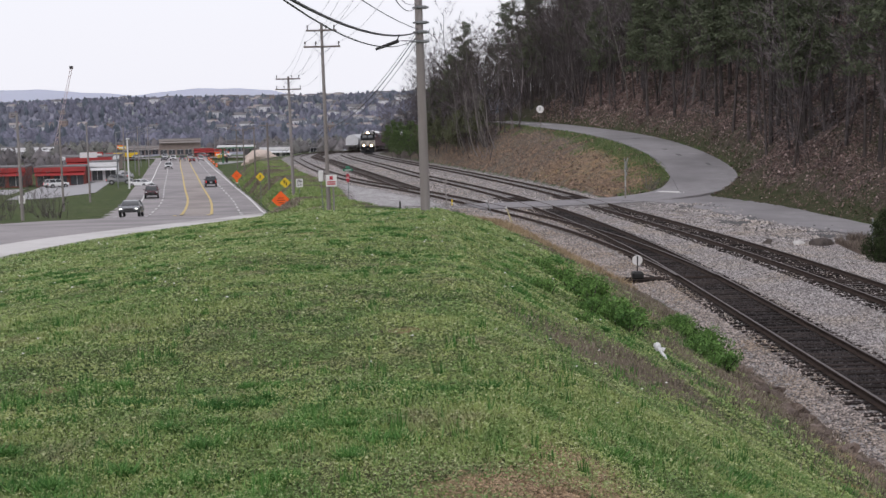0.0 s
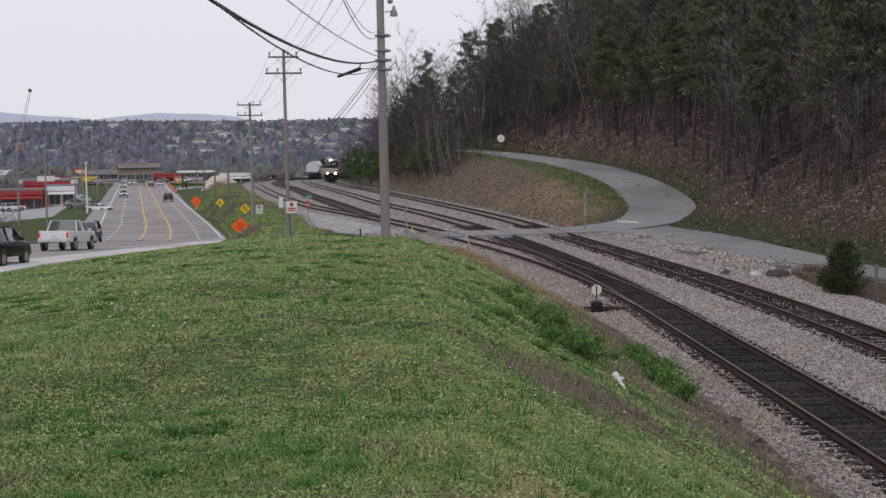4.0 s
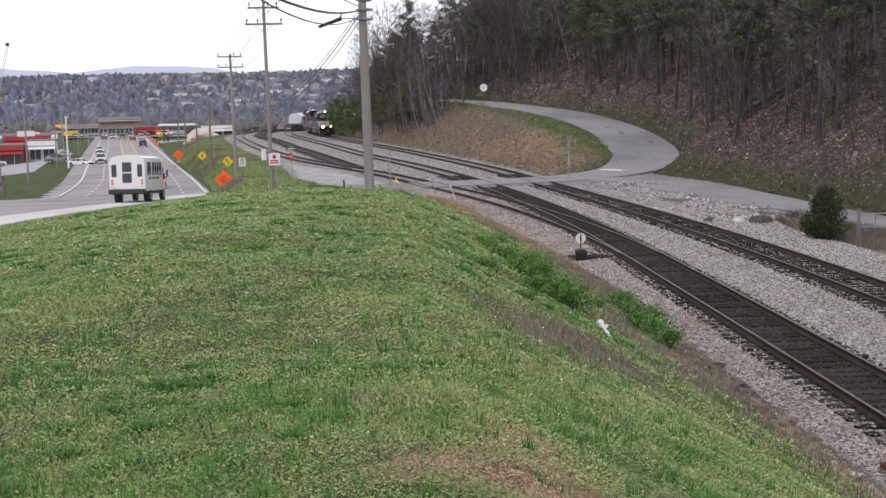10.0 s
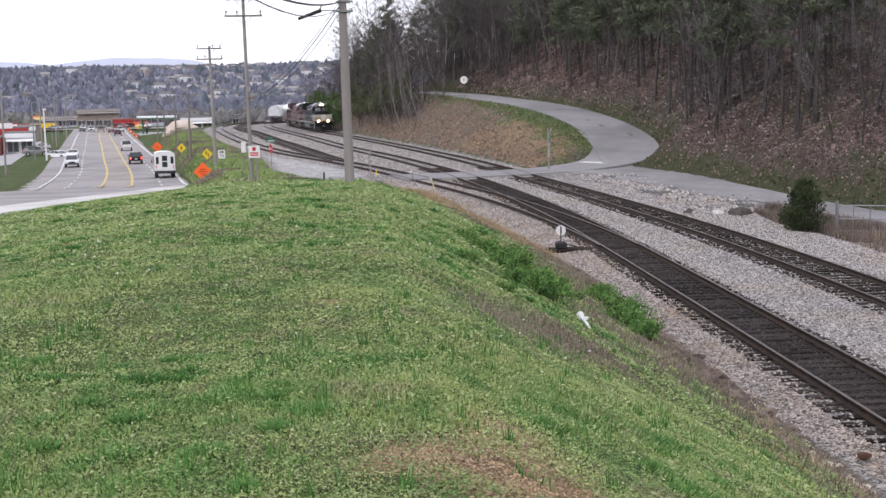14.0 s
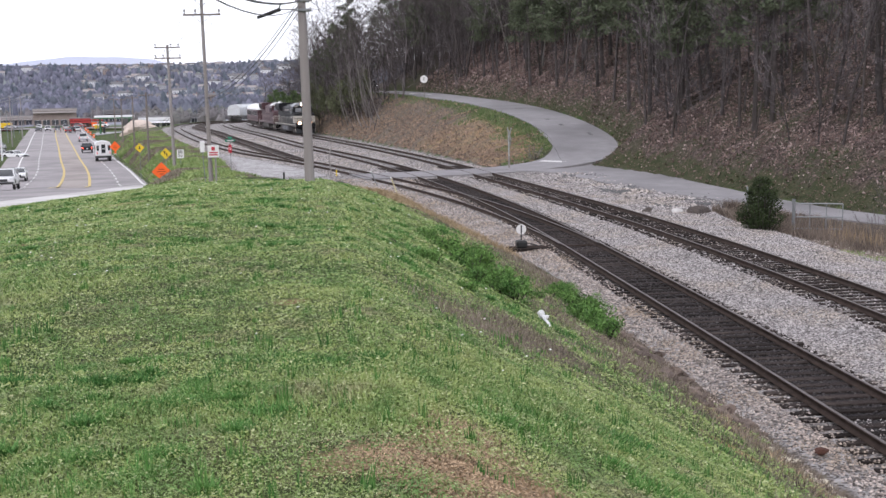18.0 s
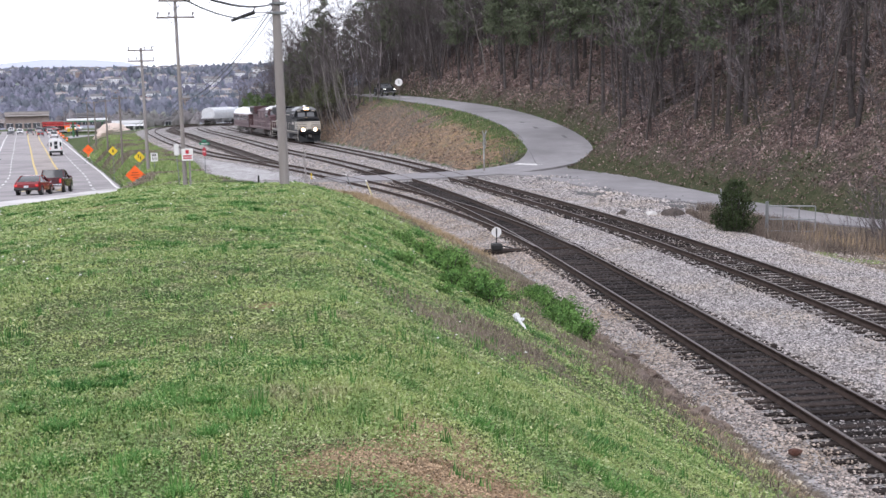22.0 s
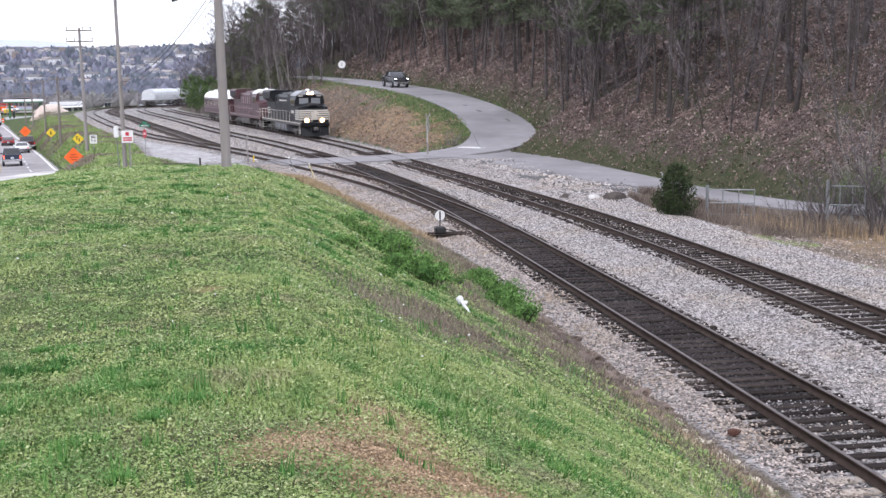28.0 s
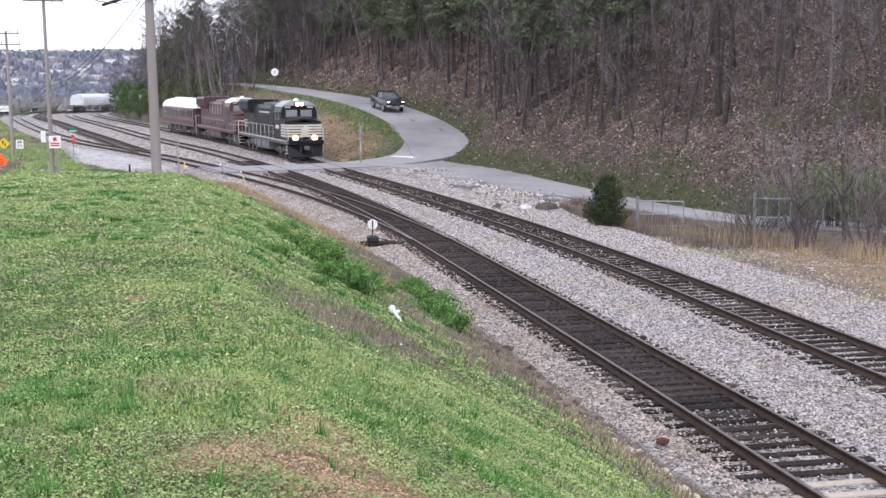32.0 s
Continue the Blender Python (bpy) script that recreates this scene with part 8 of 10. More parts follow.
def brow(x, y):
    dh = along(hill_road, HILL_ROAD, x, y, 10, 172, 2)[0]
    return (dh > 3.4) & (x > x_main(np.clip(y, -60, 400)) + 5.5) & (x < 0.12 * y + 4)


later = []
for j, (x, y) in enumerate(scatter(240, -6, 26, 168, 238, brow, 48, 1.1)):
    if rw.random() < 0.05:
        plant(rw.choice(PINES), x, y, rw.uniform(0.6, 0.9))
    else:
        later.append((KINDS[rw.choice((0, 2, 3, 5, 6, 3))], x, y, rw.uniform(0.7, 1.05)))
joined_wood("brow_wood", "bare trees on the brow of the hill", later, 63)
def leafy_sapling(seed, h, material, label, n, lean=(0, 0), spread=0.45):
    """A young tree just in leaf: limbs, twigs and leaves about the twigs' ends."""
    t = thing("leafy_sapling", label, "tree", "leafy saplings")
    big, fine = grow(seed, h, 0.06, 0.12, 15, lean, spread, 5)
    part("trunk", smooth(rods_mesh("trunk", big, 4), 100), M_BARK, t)
    part("branchwork", twig_mesh("twigs", fine, seed), M_TWIG, t)["kind"] = "stuff"
    ends = [tuple(q[1]) for q in fine]
    part("foliage", leaf_cloud("foliage", ends, [0.34] * len(ends), n, 0.075, seed, material, 0.8), material, t)["kind"] = "stuff"
    return t


M_OLIVE = mat("olive_young_leaves", (0.085, 0.095, 0.055), (0.155, 0.165, 0.095), 0.85, 0, 1, 6, 0, None, None, 0.4, 0.2, island=0.45)
SAPLINGS = [leafy_sapling(51, 6.5, M_PRIVET, "feathery green sapling beside the track", 5200), leafy_sapling(52, 6.0, M_OLIVE, "grey-green sapling in the trackside thicket", 3600, (-0.15, 0))]
for k, (x, y, q) in enumerate(((-5.6, 206, 0), (-1.2, 190, 1), (-7.6, 214, 0), (-4.2, 203, 0), (-9.6, 226, 0), (-2.6, 197, 1), (-6.2, 218, 0), (0.4, 186, 1), (1.6, 181, 1), (2.6, 184, 1), (3.6, 177, 1), (0.0, 195, 1), (1.4, 189, 1), (4.4, 181, 1), (-1.0, 203, 1), (2.2, 175.5, 1), (4.6, 172, 1), (-3.4, 212, 1), (5.4, 176, 1), (-8.4, 220, 0))):
    m = pose(x, y, land(x, y), 0, 0, rw.uniform(-40, 40))
    t = SAPLINGS[q]
    if t in first:
        t = copy_thing(t, m)
        sc = rw.uniform(0.75, 1.15)
        t.scale = (sc, sc, sc)
    else:
        first.add(t)
        t.matrix_basis = m
# pale saplings that lean out over the cutting
STEMS = [bare_tree(34, "pale bare sapling leaning out over the railway cutting", bark=M_PALEBARK, h=11, r0=0.085, lean=(-0.5, -0.12), first=0.45, limbs=8, spread=0.24, twigs=7), bare_tree(35, "pale bare sapling leaning out over the railway cutting", bark=M_PALEBARK, h=9, r0=0.07, lean=(-0.4, -0.1), first=0.4, limbs=8, spread=0.26, twigs=7)]
for k in range(20):
    y = 161 + 0.85 * k + rw.uniform(-0.4, 0.4)
    x = min(float(x_main(y)) + 4.6 + 3.2 * rw.random(), 0.0445 * y - 0.3 * rw.random())
    m = pose(x, y, land(x, y), 0, 0, rw.uniform(-18, 18))
    if k < 2:
        STEMS[k].matrix_basis = m
    else:
        sc = rw.uniform(0.75, 1.1)
        copy_thing(STEMS[k % 2], m).scale = (sc, sc, sc)
for x, y, s in ((0.5, 207, 1.25), (0, 222, 1.1), (16, 214, 1.3), (14, 200, 1.2), (-4, 238, 1.0), (4, 240, 1.1), (1, 231, 1.2), (-10, 250, 0.9), (16, 225, 1.3), (-15, 300, 0.7)):
    plant(KINDS[rw.choice((0, 1, 3, 4))], x, y, s * 0.8)
for x, y in ((3.4, 195), (1.4, 203), (9.5, 222), (4.0, 215), (12.0, 229), (14.5, 206)):
    plant(rw.choice(PINES), x, y, 0.9)

# cedar, brambles and small trees by the lower road
CEDAR = shrub(61, 2.1, 2.55, 11000, M_CEDAR, "dense conical cedar bush beside the fence", "bush", "cedar_bush", "", 70, 0.035, True)
CEDAR.matrix_basis = pose(19.15, 51.6, land(19.15, 51.6))
BR = [bramble(62, 2.6, 2.4, 11, "bare thorny bush in the dry verge", "bare_bush", None, "verge bushes"), bramble(63, 3.2, 3.4, 12, "bare grey bush beside the lower road", "bare_bush", None, "verge bushes", (-0.3, 0))]
for k, (x, y, s) in enumerate(((23.6, 46.6, 0.9), (25.2, 44.8, 1.1), (27.6, 43.6, 1.2), (29.4, 43.2, 1.3), (31.8, 42.4, 1.3), (34.2, 41.4, 1.3), (24.3, 48.2, 1.0), (26.2, 46.6, 1.0), (28.6, 45.2, 1.1), (30.4, 44.6, 1.2), (33, 43, 1.2), (27.2, 49.0, 0.8), (35.5, 42.2, 1.1), (22.6, 47.8, 0.5), (18.2, 57.8, 0.45), (31.8, 48.6, 1.0), (37, 44, 1.2))):
    b = BR[k % 2]
    m = pose(x, y, land(x, y), 0, 0, rw.uniform(0, 360))
    if k < 2:
        b.matrix_basis = m
    else:
        copy_thing(b, m).scale = (s, s, s)
SM = [bare_tree(64, "small dark crooked tree in the verge", h=4.6, r0=0.11, first=0.25, limbs=12, lean=(0.35, 0), spread=0.55, twigs=12), bare_tree(65, "small dark crooked tree in the verge", h=5.6, r0=0.1, first=0.3, limbs=13, spread=0.45, twigs=12)]
for k, (x, y) in enumerate(((25.4, 45.6), (27.4, 45.4), (29.6, 44.2), (31.6, 44.0), (34.0, 42.4))):
    m = pose(x, y, land(x, y), 0, 0, 40 + 97 * k)
    if k < 2:
        SM[k].matrix_basis = m
    else:
        copy_thing(SM[k % 2], m)
FANS = [bramble(67, 3.0, 5.0, 17, "tall pale fan of bare stems behind the straw", "bare_bush", M_PALEBARK, "tall bushes", wild=0.34), bramble(68, 3.6, 3.4, 22, "dense grey tangle of brush behind the straw", "bare_bush", None, "tall bushes", wild=0.5)]
for k, (x, y, s) in enumerate(((28.0, 50.9, 1), (26.6, 51.7, 1), (30.3, 49.0, 1.05), (28.5, 50.3, 0.8), (31.1, 48.4, 0.9))):
    m = pose(x, y, land(x, y), 0, 0, 77 * k)
    if k < 2:
        FANS[k].matrix_basis = m
    else:
        copy_thing(FANS[k % 2], m).scale = (s, s, s)
GREENS = [shrub(69, 2.6, 3.2, 2600, M_SPRING, "half-leafed green bush behind the straw", "bush", "green_bush", "budding bushes", 26, 0.04)]
for k, (x, y, s) in enumerate(((30.0, 50.5, 1), (28.4, 50.8, 0.7), (27.4, 51.5, 0.6), (31.3, 49.5, 0.9))):
    m = pose(x, y, land(x, y), 0, 0, 50 * k)
    if not k:
        GREENS[0].matrix_basis = m
    else:
        copy_thing(GREENS[0], m).scale = (s, s, s)
pale = bramble(66, 1.6, 1.5, 16, "pale dead flowering bush on the spoil bank", "dead_bush", M_PALEBARK, "")
pale.matrix_basis = pose(16.8, 97.6, land(16.8, 97.6))
# brush beyond the highway
for k, (x, y, s) in enumerate(((-38, 118, 1.1), (-41, 124, 1.3), (-44, 131, 1.2), (-46, 120, 1.3), (-50, 135, 1.4), (-43, 112, 1.0), (-52, 150, 1.3), (-49, 126, 1.2), (-56, 140, 1.4), (-58, 160, 1.3))):
    copy_thing(BR[k % 2], pose(x, y, land(x, y), 0, 0, 50 * k)).scale = (s, s, s)
for x, y, s in ((-60, 178, 0.5), (-66, 190, 0.5), (-62, 165, 0.55), (-72, 205, 0.6)):
    plant(KINDS[6], x, y, s * 1.4)

# ---- grass, weeds, stones and leaves ----
def grass_material(name, a, b, c, patch=0.6, lush=None):
    m = bpy.data.materials.new(name)
    m.use_nodes = True
    n, l = m.node_tree.nodes, m.node_tree.links
    p = n["Principled BSDF"]
    p.inputs["Roughness"].default_value, p.inputs["Specular IOR Level"].default_value = 0.7, 0.25
    geo = n.new("ShaderNodeNewGeometry")
    noise_b = n.new("ShaderNodeTexNoise")
    noise_b.inputs["Scale"].default_value, noise_b.inputs["Detail"].default_value = patch, 5
    l.new(geo.outputs["Position"], noise_b.inputs["Vector"])
    mr = n.new("ShaderNodeMapRange")
    mr.inputs[1].default_value, mr.inputs[2].default_value = 0.42, 0.6
    l.new(noise_b.outputs["Fac"], mr.inputs[0])
    m1, m2 = n.new("ShaderNodeMix"), n.new("ShaderNodeMix")
    for q, u, v in ((m1, a, b), (m2, None, c)):
        q.data_type = "RGBA"
        if u:
            q.inputs[6].default_value = (*u, 1)
        q.inputs[7].default_value = (*v, 1)
    l.new(mr.outputs[0], m1.inputs[0])
    l.new(m1.outputs[2], m2.inputs[6])
    ri = n.new("ShaderNodeMapRange")
    ri.inputs[1].default_value, ri.inputs[2].default_value = 0.62, 1.0
    l.new(geo.outputs["Random Per Island"], ri.inputs[0])
    l.new(ri.outputs[0], m2.inputs[0])
    out = m2.outputs[2]
    if lush:
        for scale, lo, hi, col, amount in ((1.7, 0.5, 0.64, lush, 0.9), (1.1, 0.555, 0.68, (0.32, 0.275, 0.185), 0.75), (6.0, 0.5, 0.66, lush, 0.6)):
            nz, mz, mx = n.new("ShaderNodeTexNoise"), n.new("ShaderNodeMapRange"), n.new("ShaderNodeMix")
            nz.inputs["Scale"].default_value, nz.inputs["Detail"].default_value, nz.inputs["Roughness"].default_value = scale, 6, 0.7
            shift = n.new("ShaderNodeVectorMath")
            shift.inputs[1].default_value = (scale * 7, 3, 0)
            l.new(geo.outputs["Position"], shift.inputs[0])
            l.new(shift.outputs[0], nz.inputs["Vector"])
            mz.inputs[1].default_value, mz.inputs[2].default_value, mz.inputs[4].default_value = lo, hi, amount
            l.new(nz.outputs["Fac"], mz.inputs[0])
            mx.data_type = "RGBA"
            mx.inputs[7].default_value = (*col, 1)
            l.new(mz.outputs[0], mx.inputs[0])
            l.new(out, mx.inputs[6])
            out = mx.outputs[2]
    l.new(out, p.inputs["Base Color"])
    return m


M_GRASS = grass_material("lawn_grass", (0.175, 0.275, 0.08), (0.31, 0.375, 0.13), (0.46, 0.49, 0.26), lush=(0.10, 0.205, 0.055))
M_CLOVER = grass_material("clover_leaves", (0.195, 0.295, 0.085), (0.335, 0.395, 0.135), (0.55, 0.57, 0.33), 1.3, (0.115, 0.225, 0.062))
M_TUFT = grass_material("lush_grass_tuft", (0.048, 0.145, 0.032), (0.085, 0.21, 0.046), (0.20, 0.36, 0.105))
M_DRYWEED = grass_material("dead_weeds", (0.16, 0.132, 0.105), (0.235, 0.197, 0.155), (0.36, 0.31, 0.245))
M_BANKGRASS = grass_material("rough_bank_grass", (0.09, 0.145, 0.05), (0.165, 0.205, 0.085), (0.27, 0.265, 0.165))
M_BRUSH = grass_material("dead_brush", (0.10, 0.078, 0.064), (0.18, 0.142, 0.118), (0.32, 0.265, 0.225))
M_UNDER = grass_material("dull_undergrowth", (0.042, 0.055, 0.025), (0.075, 0.088, 0.04), (0.16, 0.14, 0.09))
M_STRAW = grass_material("tan_straw_grass", (0.32, 0.235, 0.145), (0.43, 0.33, 0.21), (0.25, 0.185, 0.12))
M_LEAF = grass_material("fallen_leaves", (0.115, 0.077, 0.07), (0.25, 0.175, 0.158), (0.49, 0.385, 0.36), 0.4)


def blades(name, x, y, hgt, wid, material, label, seed, lean=0.5, category="grass", z=None, parent=None):
    """One narrow upright face for each place."""
    r = np.random.default_rng(seed)
    n = len(x)
    z = height(x, y) if z is None else z
    a, b = r.uniform(0, 2 * np.pi, n), r.uniform(0, 2 * np.pi, n)
    lx, ly = lean * hgt * r.uniform(0, 1, n) * np.cos(b), lean * hgt * r.uniform(0, 1, n) * np.sin(b)
    dx, dy = wid / 2 * np.cos(a), wid / 2 * np.sin(a)
    tri = np.stack([np.stack([x - dx, y - dy, z - 0.01], 1), np.stack([x + dx, y + dy, z - 0.01], 1), np.stack([x + lx, y + ly, z + hgt], 1)], 1)
    me = raw_mesh(name, tri.reshape(-1, 3), np.arange(n * 3).reshape(-1, 3))
    me.materials.append(material)
    return tagged(new(name, me), label, category, kind="stuff")


def fan(n, d0, d1, az0, az1, seed, power=1.0):
    """Places over the bank, thinner with distance from the bank's head."""
    r = np.random.default_rng(seed)
    d = d0 * (d1 / d0) ** (r.uniform(0, 1, n) ** power)
    a = np.radians(r.uniform(az0, az1, n))
    return d * np.sin(a), d * np.cos(a), d


x, y, d = fan(1250000, 3.9, 110, -22, 34, 101)
xl, xs = left_edge(y), x_shoulder(y)
bare = np.zeros(len(x))
for bx, by, br, bs in DIRT_SPOTS:
    bare = np.maximum(bare, min(1.0, bs * 1.1) * np.exp(-(((x - bx) / br) ** 2 + ((y - by) / br) ** 2)))
bare *= np.where(value_noise(x, y, 0.22, 95) + 0.5 * value_noise(x, y, 0.09, 96) > -0.25, 1.0, 0.35)
ru = np.random.default_rng(102).uniform(0, 1, len(x))
slope_dry = smoothstep(0.5, 0.98, (x - 0.3) / np.maximum(xl - 0.3, 0.1) + 0.12 * value_noise(x, y, 0.8, 80))
dead = np.zeros(len(x))
for bx, by, rx, ry, bs in WEED_SPOTS:
    dead = np.maximum(dead, bs * np.exp(-(((x - bx) / rx) ** 2 + ((y - by) / ry) ** 2)))
keep = (ru > 0.96 * dead) & (x < xl - 0.2 - 0.5 * ru) & (x > xs + 0.4) & (ru > bare * 1.15) & ~((y > 84) & (x > -6)) & (ru > 0.9 * slope_dry * (y < 60))
x, y, d = x[keep], y[keep], d[keep]
r = np.random.default_rng(103)
lush = 0.5 + 0.5 * value_noise(x, y, 1.7, 77)
hg = r.uniform(0.4, 1.4, len(x)) * (0.010 + 0.022 * lush ** 2) * (1 + d / 30)
wd = (0.011 + 0.0016 * d) * r.uniform(0.6, 1.4, len(x))
up = r.uniform(0, 1, len(x)) < 0.12 + 0.4 * smoothstep(0.55, 0.85, lush)
blades("grass", x[up], y[up], hg[up], wd[up] * 0.7, M_GRASS, "short spring grass on the bank", 104, 1.6)
# clover and small leaves lying between the blades
lx, ly, ld = x[~up], y[~up], d[~up]
lz = height(lx, ly) + 0.008 + 0.5 * hg[~up] + r.uniform(0, 0.022, len(lx)) + 0.012 * value_noise(lx, ly, 0.3, 78)
tri = np.stack([lx, ly, lz], 1)[:, None, :] + r.normal(0, 1, (len(lx), 3, 3)) * np.array([1, 1, 0.45]) * ((0.0024 + 0.00058 * ld) * r.uniform(0.6, 1.35, len(ld)))[:, None, None]
me = raw_mesh("clover", tri.reshape(-1, 3), np.arange(len(lx) * 3).reshape(-1, 3))
me.materials.append(M_CLOVER)
tagged(new("clover", me), "small clover leaves among the grass", "clover", kind="stuff")

# rougher grass and weeds on the verge between the highway and the yard
r = np.random.default_rng(105)
vy = r.uniform(92, 235, 70000)
vx = x_shoulder(vy) + 0.3 + r.uniform(0, 1, len(vy)) * (left_edge(vy) - x_shoulder(vy) - 0.3)
brown = value_noise(vx, vy, 5, 84) + 0.6 * value_noise(vx, vy, 1.6, 85) > 0.25
for sel, nm, lab in ((~brown, "verge_grass", "rough green grass on the highway verge"), (brown, "verge_straw", "dead brown grass on the highway verge")):
    blades(nm, vx[sel], vy[sel], r.uniform(0.06, 0.3, sel.sum()), np.full(sel.sum(), 0.13), M_DRYWEED if nm == "verge_straw" else M_GRASS, lab, 106, 1.6)

# darker lush tufts
r = np.random.default_rng(110)
tx, ty, td = fan(1500, 4.5, 60, -23, 30, 111, 0.9)
q = value_noise(tx, ty, 2.6, 112) + 0.6 * value_noise(tx, ty, 1.0, 113) > 0.0
q &= np.random.default_rng(114).uniform(0, 1, len(tx)) < 0.62
tx, ty, td = tx[q], ty[q], td[q]
tx, ty, td = np.append(tx, [1.43, 1.25, 1.6]), np.append(ty, [25.9, 25.6, 26.2]), np.append(td, [26, 26, 26])
ok = (tx < left_edge(ty) - 2.0) & (tx > x_shoulder(ty) + 1.5) & ~((np.abs(tx - 0.9) < 1.2) & (np.abs(ty - 5.6) < 1.2))
tx, ty, td = tx[ok], ty[ok], td[ok]
n = 190
cx, cy = np.repeat(tx, n), np.repeat(ty, n)
rad = np.repeat(r.uniform(0.04, 0.17, len(tx)) * (1 + td / 40), n) * (1 + 0.9 * value_noise(np.arange(len(cx)) / 7.0, cx * 0, 1.0, 6))
rr = np.sqrt(r.uniform(0, 1, len(cx))) * rad
aa = r.uniform(0, 6.283, len(cx))
blades("grass_tuft", cx + rr * np.cos(aa), cy + rr * np.sin(aa) * 0.8, np.repeat(r.uniform(0.022, 0.065, len(tx)) * (1 + td / 40), n) * r.uniform(0.5, 1.15, len(cx)), np.repeat(0.008 + 0.0009 * td, n), M_TUFT, "darker lush tufts of grass on the bank", 112, 2.0)

# small upright weeds standing out of the grass
r = np.random.default_rng(115)
sx, sy, sd = fan(900, 5, 70, -23, 28, 116, 0.8)
ok = (sx < left_edge(sy) - 1.0) & (sx > x_shoulder(sy) + 1.0)
sx, sy, sd = sx[ok], sy[ok], sd[ok]
wx, wy = np.repeat(sx, 14) + r.normal(0, 0.02, len(sx) * 14) * np.repeat(1 + sd / 25, 14), np.repeat(sy, 14) + r.normal(0, 0.02, len(sx) * 14) * np.repeat(1 + sd / 25, 14)
blades("upright_weeds", wx, wy, np.repeat(r.uniform(0.05, 0.16, len(sx)), 14) * r.uniform(0.5, 1.1, len(wx)), np.repeat(0.006 + 0.0008 * sd, 14), M_TUFT, "small dark upright weeds in the grass", 117, 0.4, "weeds")

# dead weeds on the lower slope, straw at the ballast edge
r = np.random.default_rng(120)
wx, wy = r.uniform(2.0, 7.6, 80000), 7.0 * (62 / 7.0) ** r.uniform(0, 1, 80000)
u = (wx - 0.3) / np.maximum(left_edge(wy) - 0.3, 0.1)
ok = (u > 0.45) & (u < 1.0) & (r.uniform(0, 1, len(wx)) < smoothstep(0.4, 0.95, u)) & (r.uniform(0, 1, len(wx)) < 0.35 + 0.65 * (value_noise(wx, wy, 2.2, 5) > -0.1))
wx, wy = wx[ok], wy[ok]
half = r.uniform(0, 1, len(wx)) < 0.45
blades("dead_weeds", wx[half], wy[half], r.uniform(0.04, 0.2, half.sum()), 0.01 + 0.0006 * wy[half], M_DRYWEED, "grey-brown dead weeds on the cut bank", 121, 0.9, "weeds")
blades("brown_weeds", wx[~half], wy[~half], r.uniform(0.03, 0.16, (~half).sum()), 0.012 + 0.0006 * wy[~half], M_BRUSH, "dark brown dead weeds on the cut bank", 127, 1.2, "weeds")
wx, wy = r.uniform(-0.9, 0.4, 9000), r.uniform(44, 78, 9000)
wx = left_edge(wy) + wx - 0.3
ok = r.uniform(0, 1, len(wx)) < 0.3 + 0.7 * (value_noise(wx, wy, 3, 15) > 0)
wx, wy = wx[ok], wy[ok]
blades("straw_grass", wx, wy, r.uniform(0.1, 0.32, len(wx)), np.full(len(wx), 0.045), M_STRAW, "tan dead grass along the ballast edge", 122, 1.2, "grass")
for k, (bx, by, rx, ry, bs) in enumerate(WEED_SPOTS):
    q = int(1100 * rx * ry)
    wx, wy = r.normal(bx, rx * 0.6, q), r.normal(by, ry * 0.6, q)
    ok = wx < left_edge(wy) - 0.1
    wx, wy = wx[ok], wy[ok]
    blades("dead_weeds", wx, wy, r.uniform(0.015, 0.10, len(wx)), np.full(len(wx), 0.016), M_DRYWEED, "grey-brown dead weeds on the cut bank", 140 + k, 1.2, "weeds")
# tall straw and weeds before the lower road
wx, wy = r.uniform(18.9, 44, 30000), r.uniform(30, 56, 30000)
line = np.interp(wx, [18.9, 20.2, 21.5, 23.5, 25, 30, 44], [55, 49, 46, 43, 39.5, 36, 30])
dist = wy - line
dlr = along(low_road, LOW_ROAD, wx, wy, 30, 104, 2)[0]
ok = (dist > 0) & (dist < 5.5) & (dlr > 3.3) & (r.uniform(0, 1, len(wx)) < 0.75)
wx, wy, dist = wx[ok], wy[ok], dist[ok]
straw = (dist < 1.7) & (wx > 20.8) & (value_noise(wx, wy, 1.3, 8) > -0.15)
blades("tall_straw", wx[straw], wy[straw], r.uniform(0.45, 1.0, straw.sum()), np.full(straw.sum(), 0.035), M_STRAW, "stand of tall tan straw grass by the fence", 123, 0.25, "grass")
blades("verge_weeds", wx[~straw], wy[~straw], r.uniform(0.25, 0.8, (~straw).sum()), np.full((~straw).sum(), 0.03), M_BRUSH, "brown dead weeds by the fence", 124, 0.5, "weeds")
wy = r.uniform(44, 64, 14000)
lo, hi = np.interp(wy, [44, 56, 62, 64], [19.5, 19.6, 20.2, 21.2]), np.interp(wy, [44, 47, 50, 54, 60, 64], [27.0, 25.6, 24.4, 23.6, 22.6, 22.2])
wx = lo + (hi - lo) * r.uniform(0, 1, len(wy))
ok = (value_noise(wx, wy, 1.1, 86) > -0.4) & (wx < hi)
wx, wy = wx[ok], wy[ok]
blades("verge_brush", wx, wy, r.uniform(0.1, 0.6, len(wx)), np.full(len(wx), 0.03), M_BRUSH, "low purple-brown brush around the cedar", 128, 0.8, "weeds")
